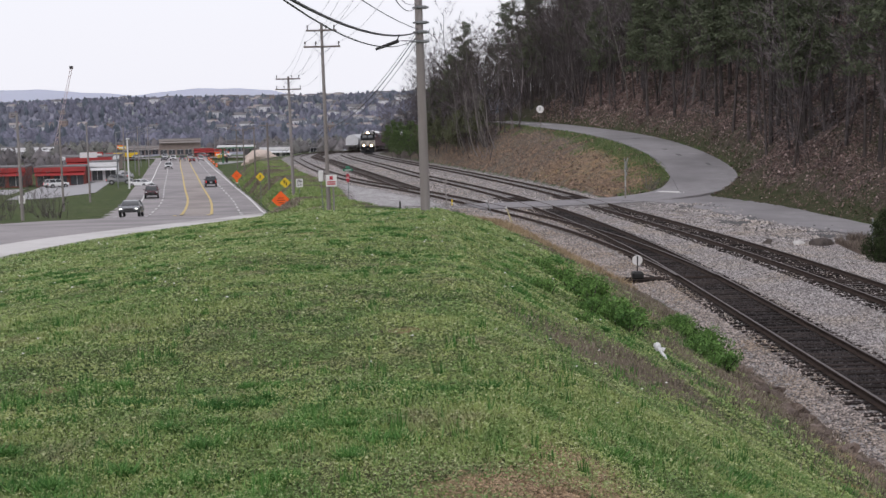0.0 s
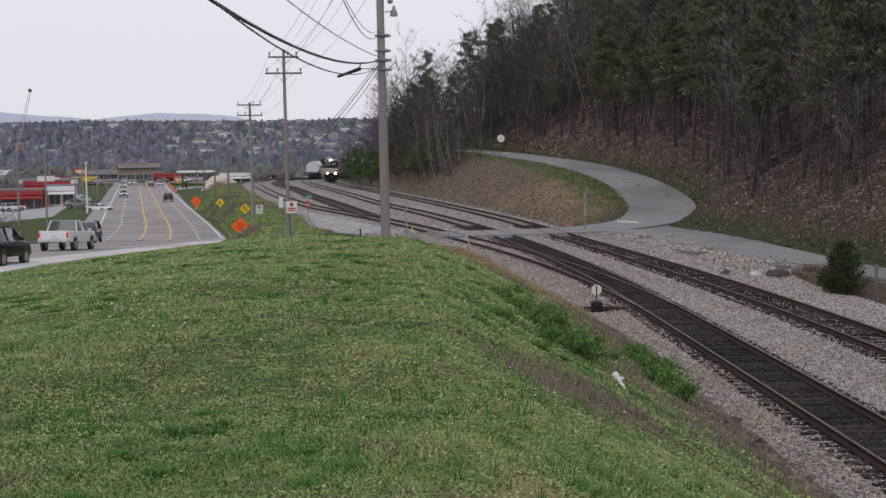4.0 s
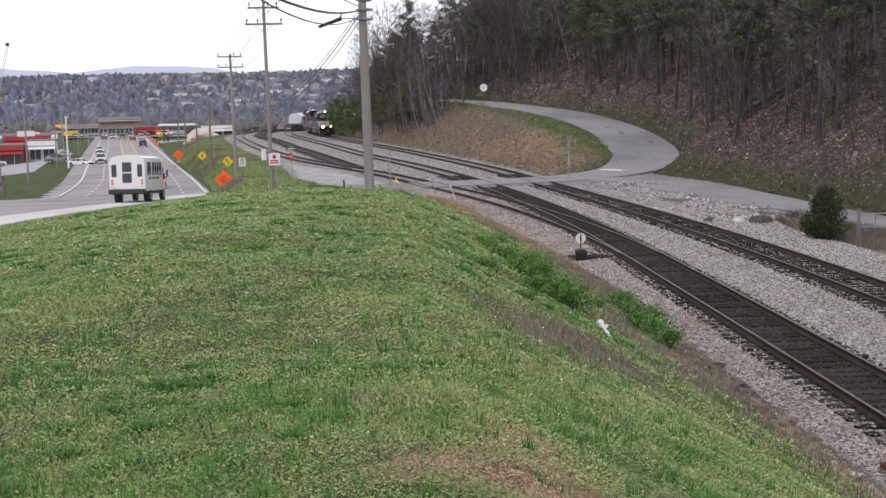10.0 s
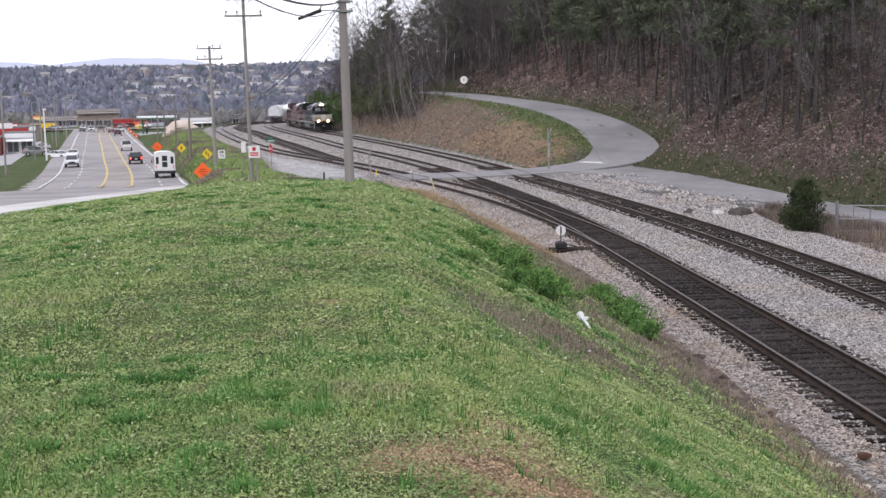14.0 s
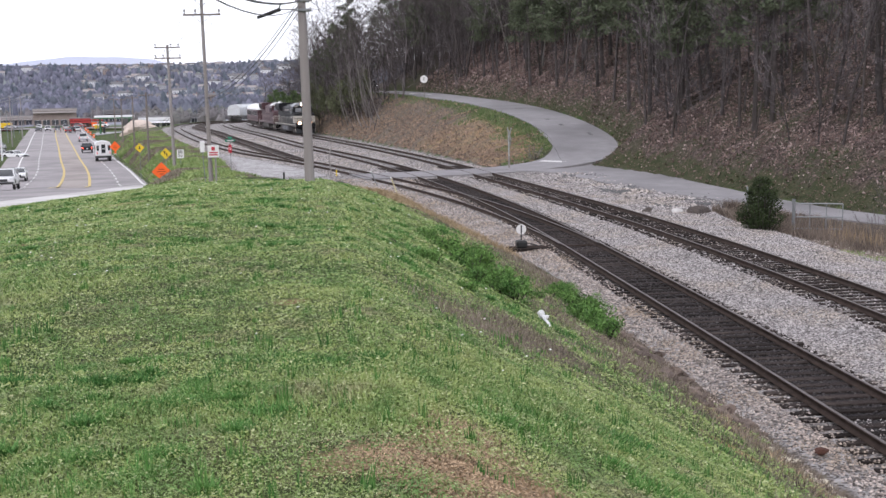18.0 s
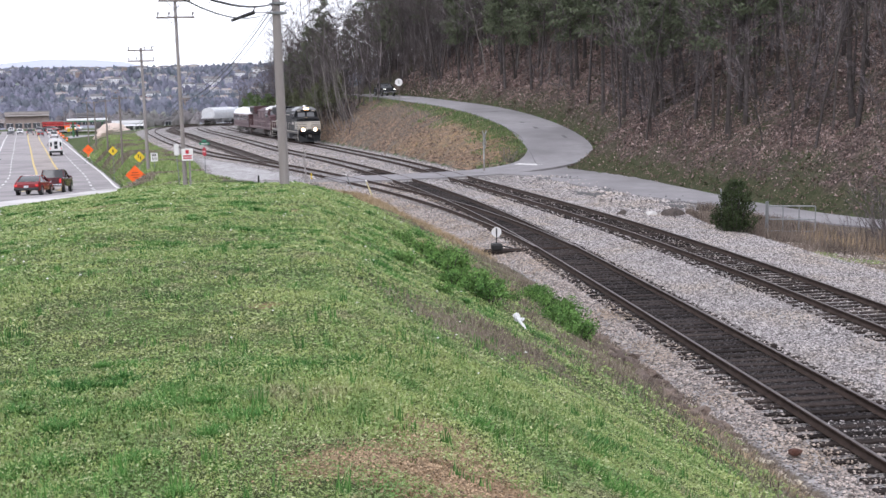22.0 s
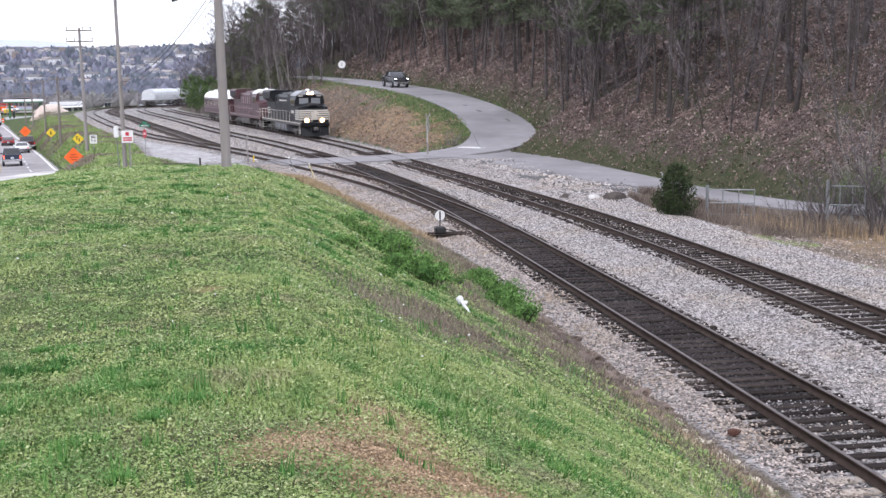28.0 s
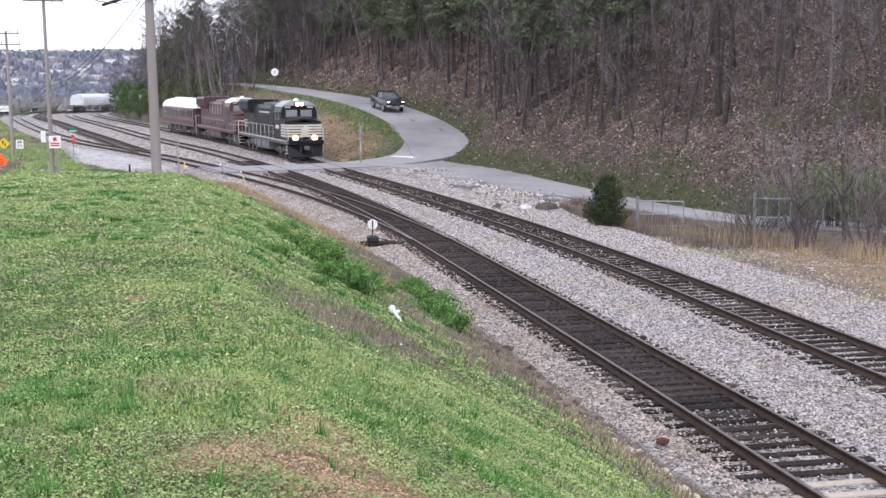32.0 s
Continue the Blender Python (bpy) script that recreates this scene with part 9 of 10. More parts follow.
# rough growth on the spoil bank
wx, wy = r.uniform(-5, 24, 60000), r.uniform(93, 205, 60000)
xr = x_main(wy) + 2.9
dh, sh = along(hill_road, HILL_ROAD, wx, wy, 10, 160, 2)[:2]
ok = (wx > xr) & (sh < 0) & (dh > 3.0)
wx, wy, dh, xr = wx[ok], wy[ok], dh[ok], xr[ok]
u = (wx - xr) / (wx - xr + dh - 2.9)
green = u + 0.35 * value_noise(wx, wy, 3, 3) > np.interp(wy, [93, 105, 125, 160], [0.5, 0.58, 0.76, 0.95])
q = r.uniform(0, 1, len(wx))
tan = ~green & (q < 0.15)
blades("bank_grass", wx[green], wy[green], r.uniform(0.1, 0.3, green.sum()), np.full(green.sum(), 0.11), M_BANKGRASS, "dull green grass at the top of the spoil bank", 125, 0.8)
for sel, mm, nm, lab in ((tan, M_STRAW, "bank_straw", "tan dead grass on the spoil bank"), (~green & (q > 0.35) & (q < 0.8), M_BRUSH, "bank_weeds", "brown dead weeds on the spoil bank")):
    blades(nm, wx[sel], wy[sel], r.uniform(0.06, 0.32, sel.sum()), np.full(sel.sum(), 0.07), mm, lab, 126, 1.8, "weeds")

n = 15000
ry_ = r.uniform(94, 200, n)
rx_ = x_main(ry_) + 2.9 + r.uniform(0, 1, n) ** 1.3 * 12
dh, sh = along(hill_road, HILL_ROAD, rx_, ry_, 10, 160, 2)[:2]
ok = (sh < 0) & (dh > 3.2) & (value_noise(rx_, ry_, 2.4, 92) + 0.5 * value_noise(rx_, ry_, 0.9, 93) > -0.2) & (r.uniform(0, 1, n) < 1.1 - (rx_ - x_main(ry_) - 2.9) / (rx_ - x_main(ry_) + dh - 2.9))
rx_, ry_ = rx_[ok], ry_[ok]
RUBBLE_AT = (rx_, ry_)

# fallen leaves on the hillside
wx, wy = r.uniform(14, 75, 700000), r.uniform(28, 190, 700000)
da, sa = along(hill_road, HILL_ROAD, wx, wy, 10, 160, 2)[:2]
db, sb = along(low_road, LOW_ROAD, wx, wy, 0, 104, 2)[:2]
ok = np.where(wy > 97, (sa > 0) & (da < 50), (sb < 0) & (db < 50)) & (da > 3.0) & (db > 3.2) & (wx < 0.68 * wy + 12)
thin = np.minimum(da, db) - 3.0
ok &= r.uniform(0, 1, len(wx)) < 0.25 + 0.75 * smoothstep(0, 5, thin)
wx, wy = wx[ok], wy[ok]
wz = height(wx, wy)
nn = len(wx)
tri = np.stack([wx, wy, wz + 0.04], 1)[:, None, :] + r.normal(0, 1, (nn, 3, 3)) * np.array([0.05, 0.05, 0.05]) * (0.55 + wy / 100)[:, None, None]
me = raw_mesh("fallen_leaves", tri.reshape(-1, 3), np.arange(nn * 3).reshape(-1, 3))
me.materials.append(M_LEAF)
tagged(new("fallen_leaves", me), "brown fallen leaves covering the wooded slope", "leaves", kind="stuff")


# low dark plants along the foot of the wood
wx, wy = r.uniform(14, 60, 90000), r.uniform(30, 190, 90000)
da, sa = along(hill_road, HILL_ROAD, wx, wy, 10, 160, 2)[:2]
db, sb = along(low_road, LOW_ROAD, wx, wy, 0, 104, 2)[:2]
ok = np.where(wy > 97, (sa > 0) & (da < 5.2), (sb < 0) & (db < 6.0)) & (da > 2.9) & (db > 3.1) & (value_noise(wx, wy, 3.1, 33) > -0.2)
wx, wy = wx[ok], wy[ok]
tri = np.stack([wx, wy, height(wx, wy) + 0.08], 1)[:, None, :] + r.normal(0, 1, (len(wx), 3, 3)) * np.array([0.09, 0.09, 0.07])
me = raw_mesh("undergrowth", tri.reshape(-1, 3), np.arange(len(wx) * 3).reshape(-1, 3))
me.materials.append(M_UNDER)
tagged(new("undergrowth", me), "dull green low plants along the foot of the wood", "undergrowth", kind="stuff")


# ballast stones
def stones(name, x, y, s, z, material, label, seed):
    r = np.random.default_rng(seed)
    n = len(x)
    base = np.array([(1, 0, 0), (0, 1, 0), (-1, 0, 0), (0, -1, 0), (0, 0, 1), (0, 0, -1)], float)
    p = base[None] * (1 + r.uniform(-0.35, 0.35, (n, 6, 1))) + r.uniform(-0.25, 0.25, (n, 6, 3))
    a = r.uniform(0, 6.283, n)
    c, q = np.cos(a), np.sin(a)
    px, py = p[..., 0] * c[:, None] - p[..., 1] * q[:, None], p[..., 0] * q[:, None] + p[..., 1] * c[:, None]
    v = np.stack([px, py, p[..., 2] * 0.7], -1) * s[:, None, None] + np.stack([x, y, z], 1)[:, None, :]
    f = np.array([(0, 1, 4), (1, 2, 4), (2, 3, 4), (3, 0, 4)])
    f = (np.arange(n) * 6)[:, None, None] + f[None]
    me = raw_mesh(name, v.reshape(-1, 3), f.reshape(-1, 3))
    me.materials.append(material)
    return tagged(new(name, me), label, "gravel", kind="stuff")


r = np.random.default_rng(130)
n = 235000
by = 11.5 * (86 / 11.5) ** r.uniform(0, 1, n)
bxx = left_edge(by) - 0.35 + r.uniform(0, 1, n) * (22.5 - left_edge(by))
da, db, dn = np.abs(bxx - x_second(by)), np.abs(bxx - x_main(by)), np.abs(bxx - x_siding(by))
between = (da < 0.72) | (db < 0.72)
ties = (da < 1.3) | (db < 1.3) | ((dn < 1.3) & (by > 46))
oily = (da < 1.0) & (by > 20 + 6 * value_noise(bxx, by, 2.0, 88)) & (by < 84)
share = np.where(ties, np.where(np.minimum(da, db) > 0.95, 0.3, np.where(oily, 0.0, 0.26)), 1.0)
ok = (bxx < np.interp(by, [11, 24, 30, 45, 56, 62, 65, 68, 73, 78, 84, 86], [22.5, 21.8, 20.8, 19.4, 19.6, 20.2, 21.6, 22.4, 20.6, 19.0, 18.0, 16.5])) & (r.uniform(0, 1, n) < share)
bxx, by, ties, da, db = bxx[ok], by[ok], ties[ok], da[ok], db[ok]
sz = r.uniform(0.016, 0.038, len(by)) * (0.72 + by / 80)
bz = height(bxx, by) + 0.014 + 0.012 * r.uniform(-1, 1, len(by))
ends = ties & (np.minimum(da, db) > 0.95)
bz[ends] = -0.168 + 0.012 * r.uniform(-1, 1, ends.sum())
stained = bxx < x_second(by) - 1.0
stones("ballast", bxx[~stained], by[~stained], sz[~stained], bz[~stained], M_STONE, "loose pale grey crushed stone ballast", 131)
stones("stained_ballast", bxx[stained], by[stained], sz[stained], bz[stained], M_STAINED, "brown-stained crushed stone at the foot of the bank", 136)
# stones black with oil between the rails of the second track
n = 52000
by = 17 * (86 / 17) ** r.uniform(0, 1, n)
off = r.uniform(-1.05, 1.05, n)
ok = (np.abs(np.abs(off) - 0.75) > 0.06) & (r.uniform(0, 1, n) < smoothstep(16, 25, by + 3 * value_noise(off * 2, by, 1.5, 89)) * np.where(np.abs(off) > 0.8, 0.45, 1.0))
by, off = by[ok], off[ok]
stones("oily_ballast", x_second(by) + off, by, r.uniform(0.016, 0.036, len(by)) * (0.72 + by / 80), -0.207 + 0.02 * r.uniform(-1, 1, len(by)), M_OILSTONE, "oil-blackened ballast stones between the rails", 132)
# larger stones over the yard beyond the crossing
n = 60000
by = r.uniform(92, 200, n)
bxx = left_edge(by) + r.uniform(0, 1, n) * (x_main(by) + 2.6 - left_edge(by))
near = np.min([np.abs(bxx - q(np.clip(by, lo, 300))) for q, lo in ((x_main, -60), (x_second, -60), (x_siding, 43), (x_spur, 108))], axis=0)
ok = (near > 1.0) & ~((x_siding(np.clip(by, 43, 300)) - bxx > 1.9) & (by < 142))
bxx, by = bxx[ok], by[ok]
stones("yard_ballast", bxx, by, r.uniform(0.03, 0.085, len(by)), height(bxx, by) + 0.01, M_STONE, "pale crushed stone over the railway yard", 135)
# coarse rubble where the lane meets the crossing
n = 2600
ry_ = r.uniform(63, 87, n)
rx_ = np.interp(ry_, [63, 68, 73, 80, 87], [19.4, 20.6, 19.0, 18.0, 17.4]) + r.normal(0, 0.9, n)
ok = (rx_ > x_main(ry_) + 2.2) & (value_noise(rx_, ry_, 1.4, 90) > -0.25)
rx_, ry_ = rx_[ok], ry_[ok]
dark = value_noise(rx_, ry_, 1.1, 91) > 0.25
for sel, mm, nm, lab in ((dark, M_PATCH, "asphalt_rubble", "dark broken asphalt crumbs beside the crossing lane"), (~dark, M_STONE, "coarse_rubble", "coarse pale rubble beside the crossing lane")):
    stones(nm, rx_[sel], ry_[sel], r.uniform(0.05, 0.15, sel.sum()), height(rx_[sel], ry_[sel]) + 0.03, mm, lab, 133)

M_RUBBLE = mat("brown_earth_rubble", (0.13, 0.088, 0.064), (0.29, 0.205, 0.15), 0.95, 0, 3, 6, 0.4, 20, None, 0.3, 0.15, island=0.55)
rx_, ry_ = RUBBLE_AT
stones("earth_rubble", rx_, ry_, r.uniform(0.05, 0.17, len(rx_)), height(rx_, ry_) + 0.03, M_RUBBLE, "brown earth rubble and clods on the spoil bank", 134)

# low green shrubs on the cut bank
SHRUBS = [shrub(71, 1.1, 0.40, 1500, M_SHRUB, "low leafy green shrub on the cut bank", "shrub", "low_shrub", "bank shrubs", 18, 0.028), shrub(72, 1.4, 0.50, 1900, M_SHRUB, "low leafy green shrub on the cut bank", "shrub", "low_shrub", "bank shrubs", 22, 0.03)]
SHRUB_AT = ((2.5, 31.5, 0.5), (2.45, 29.0, 0.6), (2.6, 27.0, 0.75), (2.9, 26.0, 0.8), (3.05, 24.6, 0.85), (2.75, 23.2, 0.8), (3.0, 22.2, 0.8), (3.3, 21.8, 0.7), (2.5, 21.3, 0.6), (3.6, 23.6, 0.55), (4.3, 25.2, 0.5), (4.1, 27.4, 0.5),
            (6.1, 32.2, 0.55), (5.85, 30.2, 0.7), (5.75, 28.8, 0.8), (5.95, 27.9, 0.85), (5.8, 26.6, 0.9), (5.65, 25.2, 0.9), (5.55, 24.2, 0.85), (5.3, 25.8, 0.6), (5.2, 28.5, 0.5), (1.8, 21.4, 0.45), (2.1, 18.7, 0.4), (6.96, 35.3, 0.5))
for k, (x, y, s) in enumerate(SHRUB_AT):
    t = SHRUBS[k % 2]
    m = pose(x, y, land(x, y) - 0.04, 0, 0, 71 * k)
    if k >= 2:
        t = copy_thing(t, m)
    t.matrix_basis = m
    t.scale = (s, s, s * 1.1)
# slabs and clods where the bank has slipped
M_CLOD = mat("eroded_earth", (0.085, 0.062, 0.052), (0.21, 0.165, 0.14), 0.95, 0, 8, 8, 0.6, 30, obj=0.35)
CLODS = [lump(k + 200, 0.08 + 0.045 * k, 0.5, 9, 6).mesh("clod") for k in range(5)]
for me in CLODS:
    me.materials.append(M_CLOD)
cl = thing("earth_clods", "slipped brown earth slabs and clods at the ballast edge", "earth")
rc = random.Random(9)
for k in range(150):
    y = rc.uniform(19.5, 27.5) if k < 105 else rc.uniform(27.5, 33)
    x = left_edge(y) - 0.15 - rc.uniform(0, 1) * 1.3
    o = new("clod", CLODS[rc.choice((0, 0, 0, 1, 1, 2, 2, 3, 4)) if k < 105 else rc.choice((0, 0, 1, 2))])
    o.parent, o.matrix_basis = cl, pose(x, y, land(x, y) + 0.0, rc.uniform(-20, 20), rc.uniform(0, 35), rc.uniform(0, 360))
# tan straw lying over the broken edge
r = np.random.default_rng(145)
wx, wy = [], []
for bx, by, rx, ry in ((3.9, 33.5, 0.5, 1.6), (4.6, 30.8, 0.35, 0.8), (4.9, 28.6, 0.35, 0.8), (3.2, 32.5, 0.4, 1.0), (5.3, 45.0, 0.5, 3.0), (6.3, 18.6, 0.35, 1.0), (6.5, 16.4, 0.3, 0.9), (6.7, 14.6, 0.3, 0.8)):
    q = int(900 * rx * ry) + 150
    wx.append(r.normal(bx, rx * 0.7, q))
    wy.append(r.normal(by, ry * 0.7, q))
wx, wy = np.concatenate(wx), np.concatenate(wy)
blades("fallen_straw", wx, wy, r.uniform(0.03, 0.12, len(wx)), np.full(len(wx), 0.02), M_STRAW, "tan straw lying over the broken bank edge", 146, 3.0)
# broad-leaved weeds down the lower slope
wx, wy = r.uniform(2.4, 7.2, 9000), 7.0 * (34 / 7.0) ** r.uniform(0, 1, 9000)
u = (wx - 0.3) / (left_edge(wy) - 0.3)
ok = (u > 0.5) & (u < 0.97) & (value_noise(wx, wy, 0.7, 94) > 0.45) & (r.uniform(0, 1, 9000) < 0.6)
wx, wy = np.repeat(wx[ok], 9), np.repeat(wy[ok], 9)
wx, wy = wx + r.normal(0, 0.05, len(wx)), wy + r.normal(0, 0.05, len(wx))
tri = np.stack([wx, wy, height(wx, wy) + r.uniform(0.01, 0.09, len(wx))], 1)[:, None, :] + r.normal(0, 1, (len(wx), 3, 3)) * np.array([0.017, 0.017, 0.009]) * (0.7 + wy / 25)[:, None, None]
me = raw_mesh("broad_weeds", tri.reshape(-1, 3), np.arange(len(wx) * 3).reshape(-1, 3))
me.materials.append(M_CLOVER)
tagged(new("broad_weeds", me), "broad-leaved green weeds on the lower slope", "weeds", kind="stuff")
# pale flat stones along the ballast edge
M_SLAB = mat("pale_yellow_stone", (0.42, 0.37, 0.29), (0.55, 0.50, 0.40), 0.95, 0, 6, 8, 0.5, 30, obj=0.25)
SLABS = [lump(k + 300, 0.07 + 0.03 * k, 0.35, 8, 5).mesh("slab") for k in range(3)]
for me in SLABS:
    me.materials.append(M_SLAB)
es = thing("edge_stones", "pale flat stones lying along the ballast edge", "stones")
for k in range(46):
    y = rc.uniform(11.5, 20)
    x = left_edge(y) - 0.1 - abs(rc.gauss(0, 0.35))
    o = new("slab", SLABS[k % 3])
    o.parent, o.matrix_basis = es, pose(x, y, land(x, y) + 0.01, 0, rc.uniform(5, 25), rc.uniform(0, 360))
# small white flower heads in the grass
wx, wy, wd_ = fan(110, 9, 55, -23, 12, 147, 0.6)
ok = (wx < left_edge(wy) - 3) & (wx > x_shoulder(wy) + 2)
wx, wy, wd_ = wx[ok], wy[ok], wd_[ok]
stones("white_flowers", wx, wy, 0.008 + 0.0006 * wd_, height(wx, wy) + 0.06, M_WHITELINE, "small white flower heads in the grass", 148)

# crumbs of earth, straw and sprigs on the bare patches
r = np.random.default_rng(150)
px, py = [], []
for bx, by, br, bs in DIRT_SPOTS[:8]:
    px.append(r.normal(bx, br * 0.6, 1400))
    py.append(r.normal(by, br * 0.6, 1400))
px, py = np.concatenate(px), np.concatenate(py)
M_CRUMB = mat("dry_tan_earth", (0.20, 0.13, 0.08), (0.38, 0.28, 0.18), 0.95, 0, 30, 4, island=0.7)
stones("earth_crumbs", px, py, r.uniform(0.002, 0.011, len(px)) ** 1.0, height(px, py) + 0.002, M_CRUMB, "small crumbs of brown earth on the bare patch", 151)
q = r.uniform(0, 1, len(px)) < 0.5
blades("dry_grass", px[q] + 0.05, py[q] + 0.03, r.uniform(0.004, 0.03, q.sum()), np.full(q.sum(), 0.006), M_STRAW, "dry straw blades on the bare patch", 152, 4.0)

# thin dead grass, green flecks and scattered stones on the flat before the fence
gx, gy = r.uniform(19.5, 32, 60000), r.uniform(24, 50, 60000)
edge = np.interp(gx, [18.9, 20.2, 21.5, 23.5, 25, 30, 44], [55, 49, 46, 43, 39.5, 36, 30])
ok = (gy < edge + 1.5) & (gx < 0.68 * gy + 1)
gx, gy = gx[ok], gy[ok]
fleck = value_noise(gx, gy, 2.2, 61) + 0.5 * value_noise(gx, gy, 0.8, 62)
q = r.uniform(0, 1, len(gx))
for sel, mm, nm, lab in (((fleck > 0.55) & (q < 0.8), M_GRASS, "green_fleck", "patches of short green grass on the gravel flat"), ((fleck <= 0.55) & (q < 0.4), M_DRYWEED, "thin_dead_grass", "thin dead grass on the gravel flat")):
    blades(nm, gx[sel], gy[sel], r.uniform(0.02, 0.09, sel.sum()), np.full(sel.sum(), 0.035), mm, lab, 160, 1.8)
sel = (q > 0.78) & (r.uniform(0, 1, len(gx)) < 1.1 - (gx - 19.5) / 9)
stones("loose_stones", gx[sel], gy[sel], r.uniform(0.02, 0.05, sel.sum()), height(gx[sel], gy[sel]) + 0.01, M_STAINED, "loose stones scattered on the flat beside the ballast", 161)

# ---- tracks ----
GAUGE = 1.505


def rail_mesh(cx, y0, y1, off, step=1.5):
    ys = np.arange(y0, y1 + 0.01, step)
    x = cx(ys)
    slope = np.gradient(x, ys)
    nx, ny = 1 / np.hypot(1, slope), -slope / np.hypot(1, slope)
    px, py = x + nx * off, ys + ny * off
    prof = [(-0.07, -0.17), (-0.07, -0.15), (-0.012, -0.13), (-0.012, -0.05), (-0.036, -0.035), (-0.036, 0.0), (0.036, 0.0), (0.036, -0.035), (0.012, -0.05), (0.012, -0.13), (0.07, -0.15), (0.07, -0.17)]
    v = np.stack([np.column_stack([px + nx * a, py + ny * a, np.full(len(ys), b)]) for a, b in prof], 1)
    n, k = v.shape[:2]
    i = np.arange(n * k).reshape(n, k)
    f = np.stack([i[:-1, :-1], i[1:, :-1], i[1:, 1:], i[:-1, 1:]], -1)
    me = raw_mesh("rail", v.reshape(-1, 3), f.reshape(-1, 4))
    me.materials.append(M_RAIL)
    me.materials.append(M_RAILTOP)
    idx = np.zeros((n - 1, k - 1), np.int32)
    idx[:, 5] = 1
    me.polygons.foreach_set("material_index", idx.ravel())
    return me


def tie_mesh(seed):
    r = random.Random(seed)
    g = Geo().bevel_box((0, 0, -0.26), (2.6 + r.uniform(-0.04, 0.04), 0.21, 0.18), 0.012)
    return g.mesh("tie")


TIES = [tie_mesh(k) for k in range(5)]
for me in TIES[:4]:
    me.materials.append(M_TIE)
TIES[4].materials.append(M_TIEPALE)


def track(label, cx, y0, y1, single_to, far_to, skip=None, group="railway tracks", sink=0.0):
    t = thing("railway_track", label, "railway track", group)
    for off in (-GAUGE / 2, GAUGE / 2):
        part("rail", rail_mesh(cx, y0, y1, off), M_RAIL, t)
    y, r = y0 + 0.3, random.Random(int(y0 * 10 + y1))
    far_v, far_f = [], []
    count = 0
    while y < far_to:
        x0, sl = float(cx(y)), float(cx(y + 0.5) - cx(y - 0.5))
        m = pose(x0 + r.uniform(-0.06, 0.06), y, r.uniform(-0.012, 0.006) - (sink if y < single_to else 0.085), 0, 0, -math.degrees(math.atan(sl)) + r.uniform(-1.5, 1.5))
        if skip and skip[0] < y < skip[1]:
            pass
        elif y < single_to and count < 300:
            ob = new("tie", TIES[4] if y < 17 and r.random() < 0.35 else TIES[r.randrange(4)])
            ob.parent, ob.matrix_basis = t, m
            count += 1
        else:
            k = len(far_v)
            far_v += [tuple(m @ Vector(p)) for p in ((-1.3, -0.11, -0.17), (1.3, -0.11, -0.17), (1.3, 0.11, -0.17), (-1.3, 0.11, -0.17), (-1.3, -0.11, -0.35), (1.3, -0.11, -0.35), (1.3, 0.11, -0.35), (-1.3, 0.11, -0.35))]
            far_f += [tuple(k + q for q in f) for f in ((0, 1, 2, 3), (4, 5, 1, 0), (5, 6, 2, 1), (6, 7, 3, 2), (7, 4, 0, 3))]
        y += 0.5 + r.uniform(-0.03, 0.03)
    if far_v:
        me = raw_mesh("far_tie", far_v, far_f)
        tagged(part("far_tie", me, M_TIEGREY, t), kind="stuff")
    return t


track("main railway track with brown steel rails on wooden ties", x_main, -12, 395, 100, 330, (86.5, 93.5))
track("second railway track with oily dark ties", x_second, -12, 395, 100, 330, (85.5, 92))
track("curved siding track joining at the turnout", x_siding, 46, 300, 100, 290, (84.5, 91), sink=0.05)
track("spur track with weathered rails", x_spur, 112, 300, 100, 290)

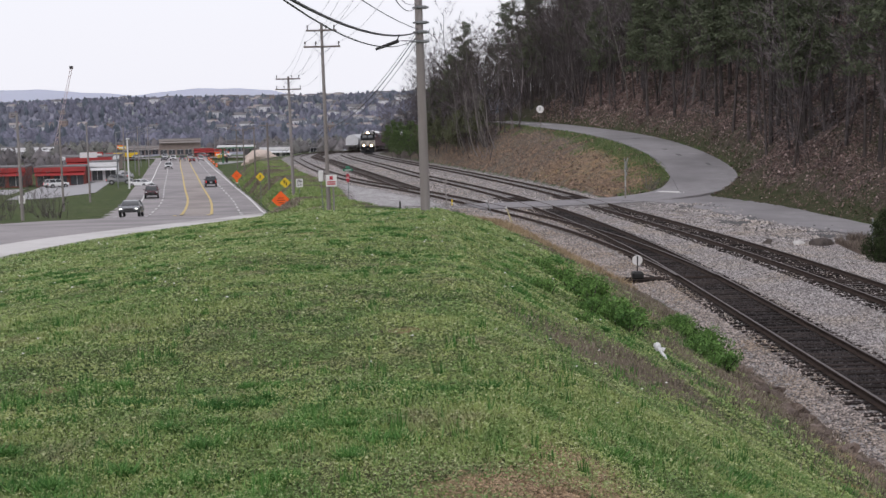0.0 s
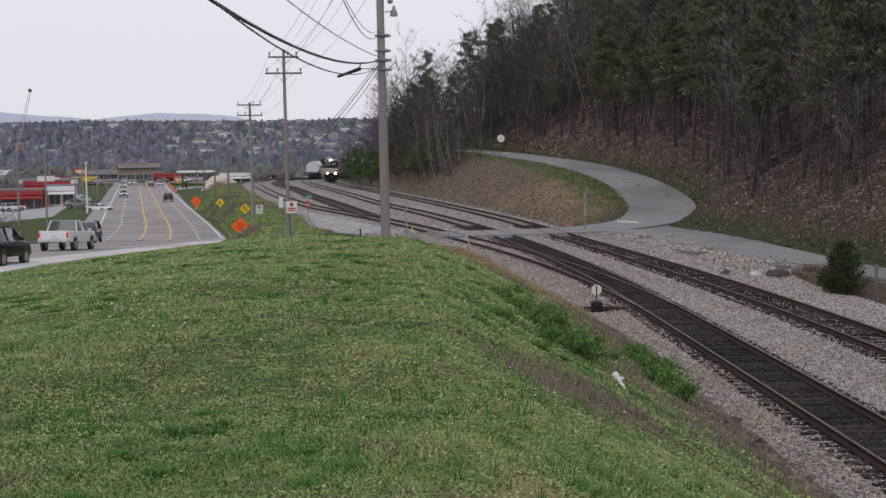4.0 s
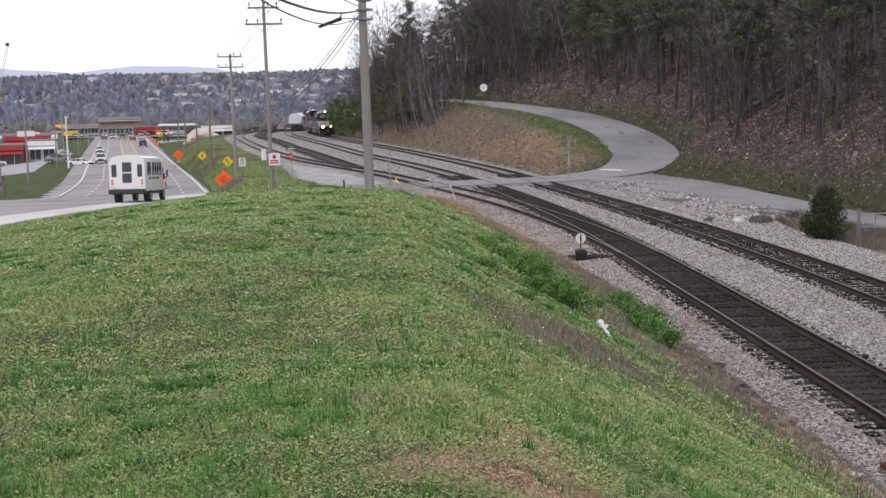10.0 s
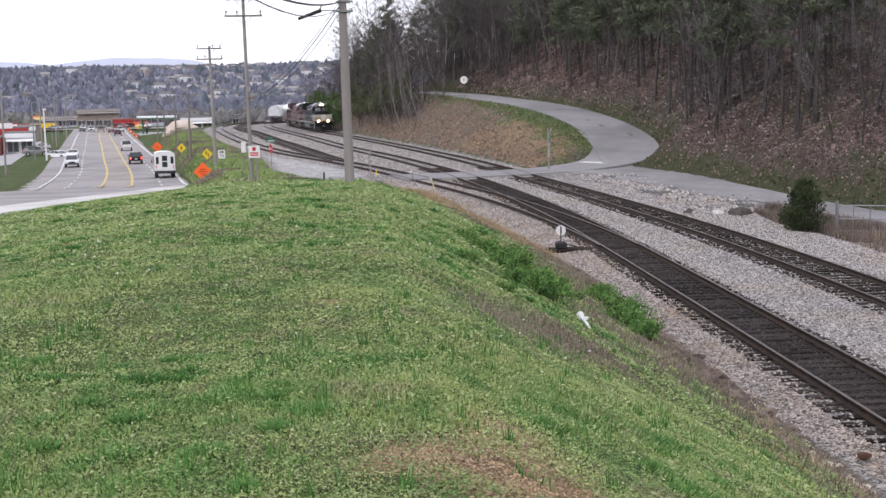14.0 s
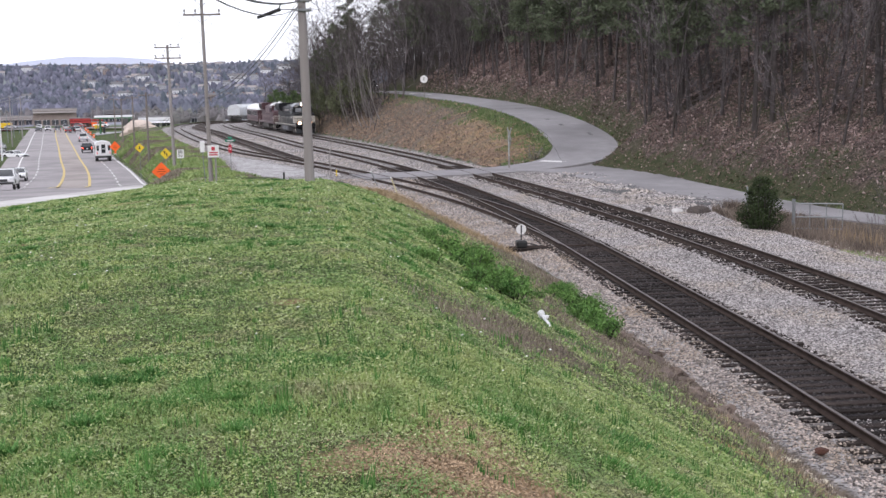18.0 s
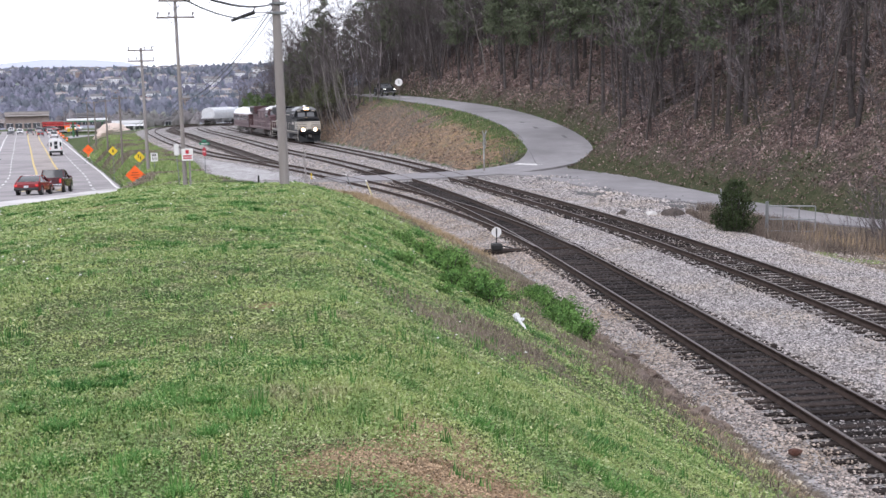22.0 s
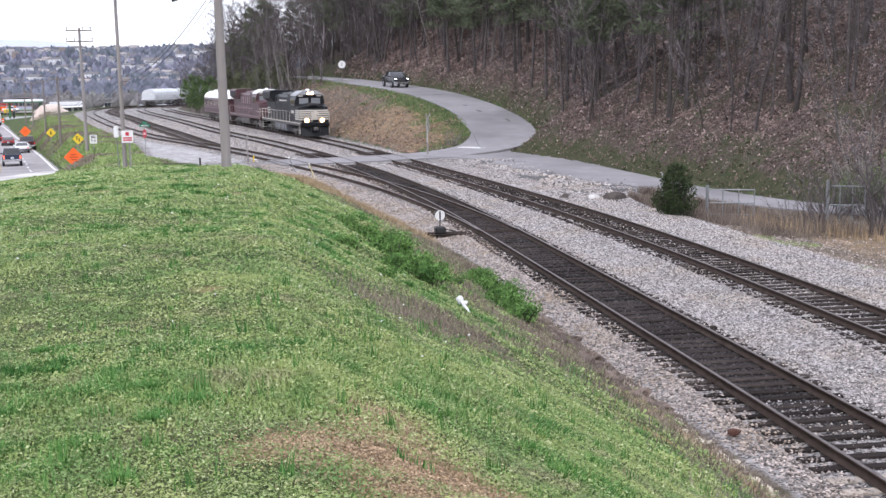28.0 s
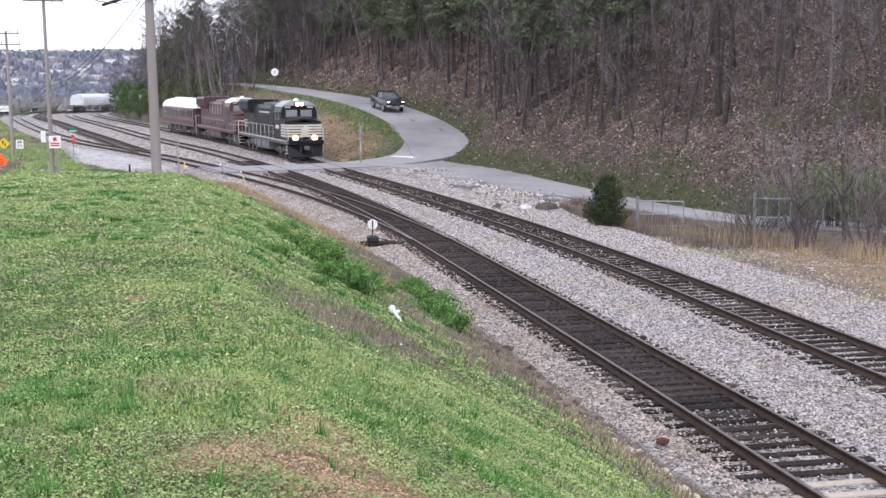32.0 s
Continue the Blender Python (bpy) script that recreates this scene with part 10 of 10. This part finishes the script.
# ---- what moves ----
TRAIN_FRONT = [(0, 258.5), (2, 254.8), (3.5, 251.8), (6, 244.3), (9, 231.0), (11, 220.8), (13, 209.4), (14, 203.6), (16.5, 189.2), (19, 176.0), (21, 164.5), (22, 158.0), (23, 151.8), (24, 146.0), (25, 140.3), (28, 121.7), (30, 109.8), (32, 97.6)]
TRUCK_RUN = [(0, 232.0), (20, 117.0), (21, 111.5), (23, 100.5), (24, 94.0), (28, 69.0), (30, 57.5), (32, 45.5)]


def back_along(y, d):
    """The y of the main track d metres behind y."""
    s = np.arange(y, y + d + 12, 0.25)
    x = x_main(s)
    run = np.concatenate([[0], np.cumsum(np.hypot(np.diff(x), np.diff(s)))])
    return float(np.interp(d, run, s))


def motions():
    front = curve_at(TRAIN_FRONT)
    times = [float(t) for t in range(33)]
    for body, near, far in TRAIN:
        rows = []
        for t in times:
            y0 = float(front(t))
            a, b = back_along(y0, near), back_along(y0, far)
            xa, xb = float(x_main(a)), float(x_main(b))
            rows.append((t, pose((xa + xb) / 2, (a + b) / 2, 0, 0, 0, -math.degrees(math.atan2(xb - xa, b - a)))))
        walk(body, rows)
    for name, rows in TRAFFIC.items():
        out = []
        fy = curve_at([(t, y, q) for t, y, q in rows])
        ts = sorted({r[0] for r in rows})
        for t in ts:
            y, q = (float(v) for v in fy(t))
            y2, q2 = (float(v) for v in fy(t + 0.2))
            away = -1 if name[0] == "K" else 1
            slope = ((float(x_shoulder(y + 4)) - float(x_shoulder(y - 4))) / 8)
            tilt = math.degrees(math.atan((float(z_highway(y + 2)) - float(z_highway(y - 2))) / 4))
            turn = -math.degrees(math.atan(slope)) + (180 if away > 0 else 0)
            x = float(x_shoulder(y)) + q
            out.append((t, pose(x, y, float(z_highway(y)) + 0.055, -tilt if away > 0 else tilt, 0, turn)))
        walk(CARS[name], out)
    rows = []
    for t in times:
        r = float(curve_at(TRUCK_RUN)(t))
        x, y, z = (float(v) for v in hill_road(r))
        x2, y2, z2 = (float(v) for v in hill_road(r - 1.0))
        dx, dy, dz = x2 - x, y2 - y, z2 - z
        turn = math.degrees(math.atan2(dx, -dy))
        rows.append((t, pose(x - 0.2, y - 0.2, z + 0.055, math.degrees(math.atan2(-dz, 1.0)), 0, turn)))
    walk(HILL_TRUCK, rows)


motions()
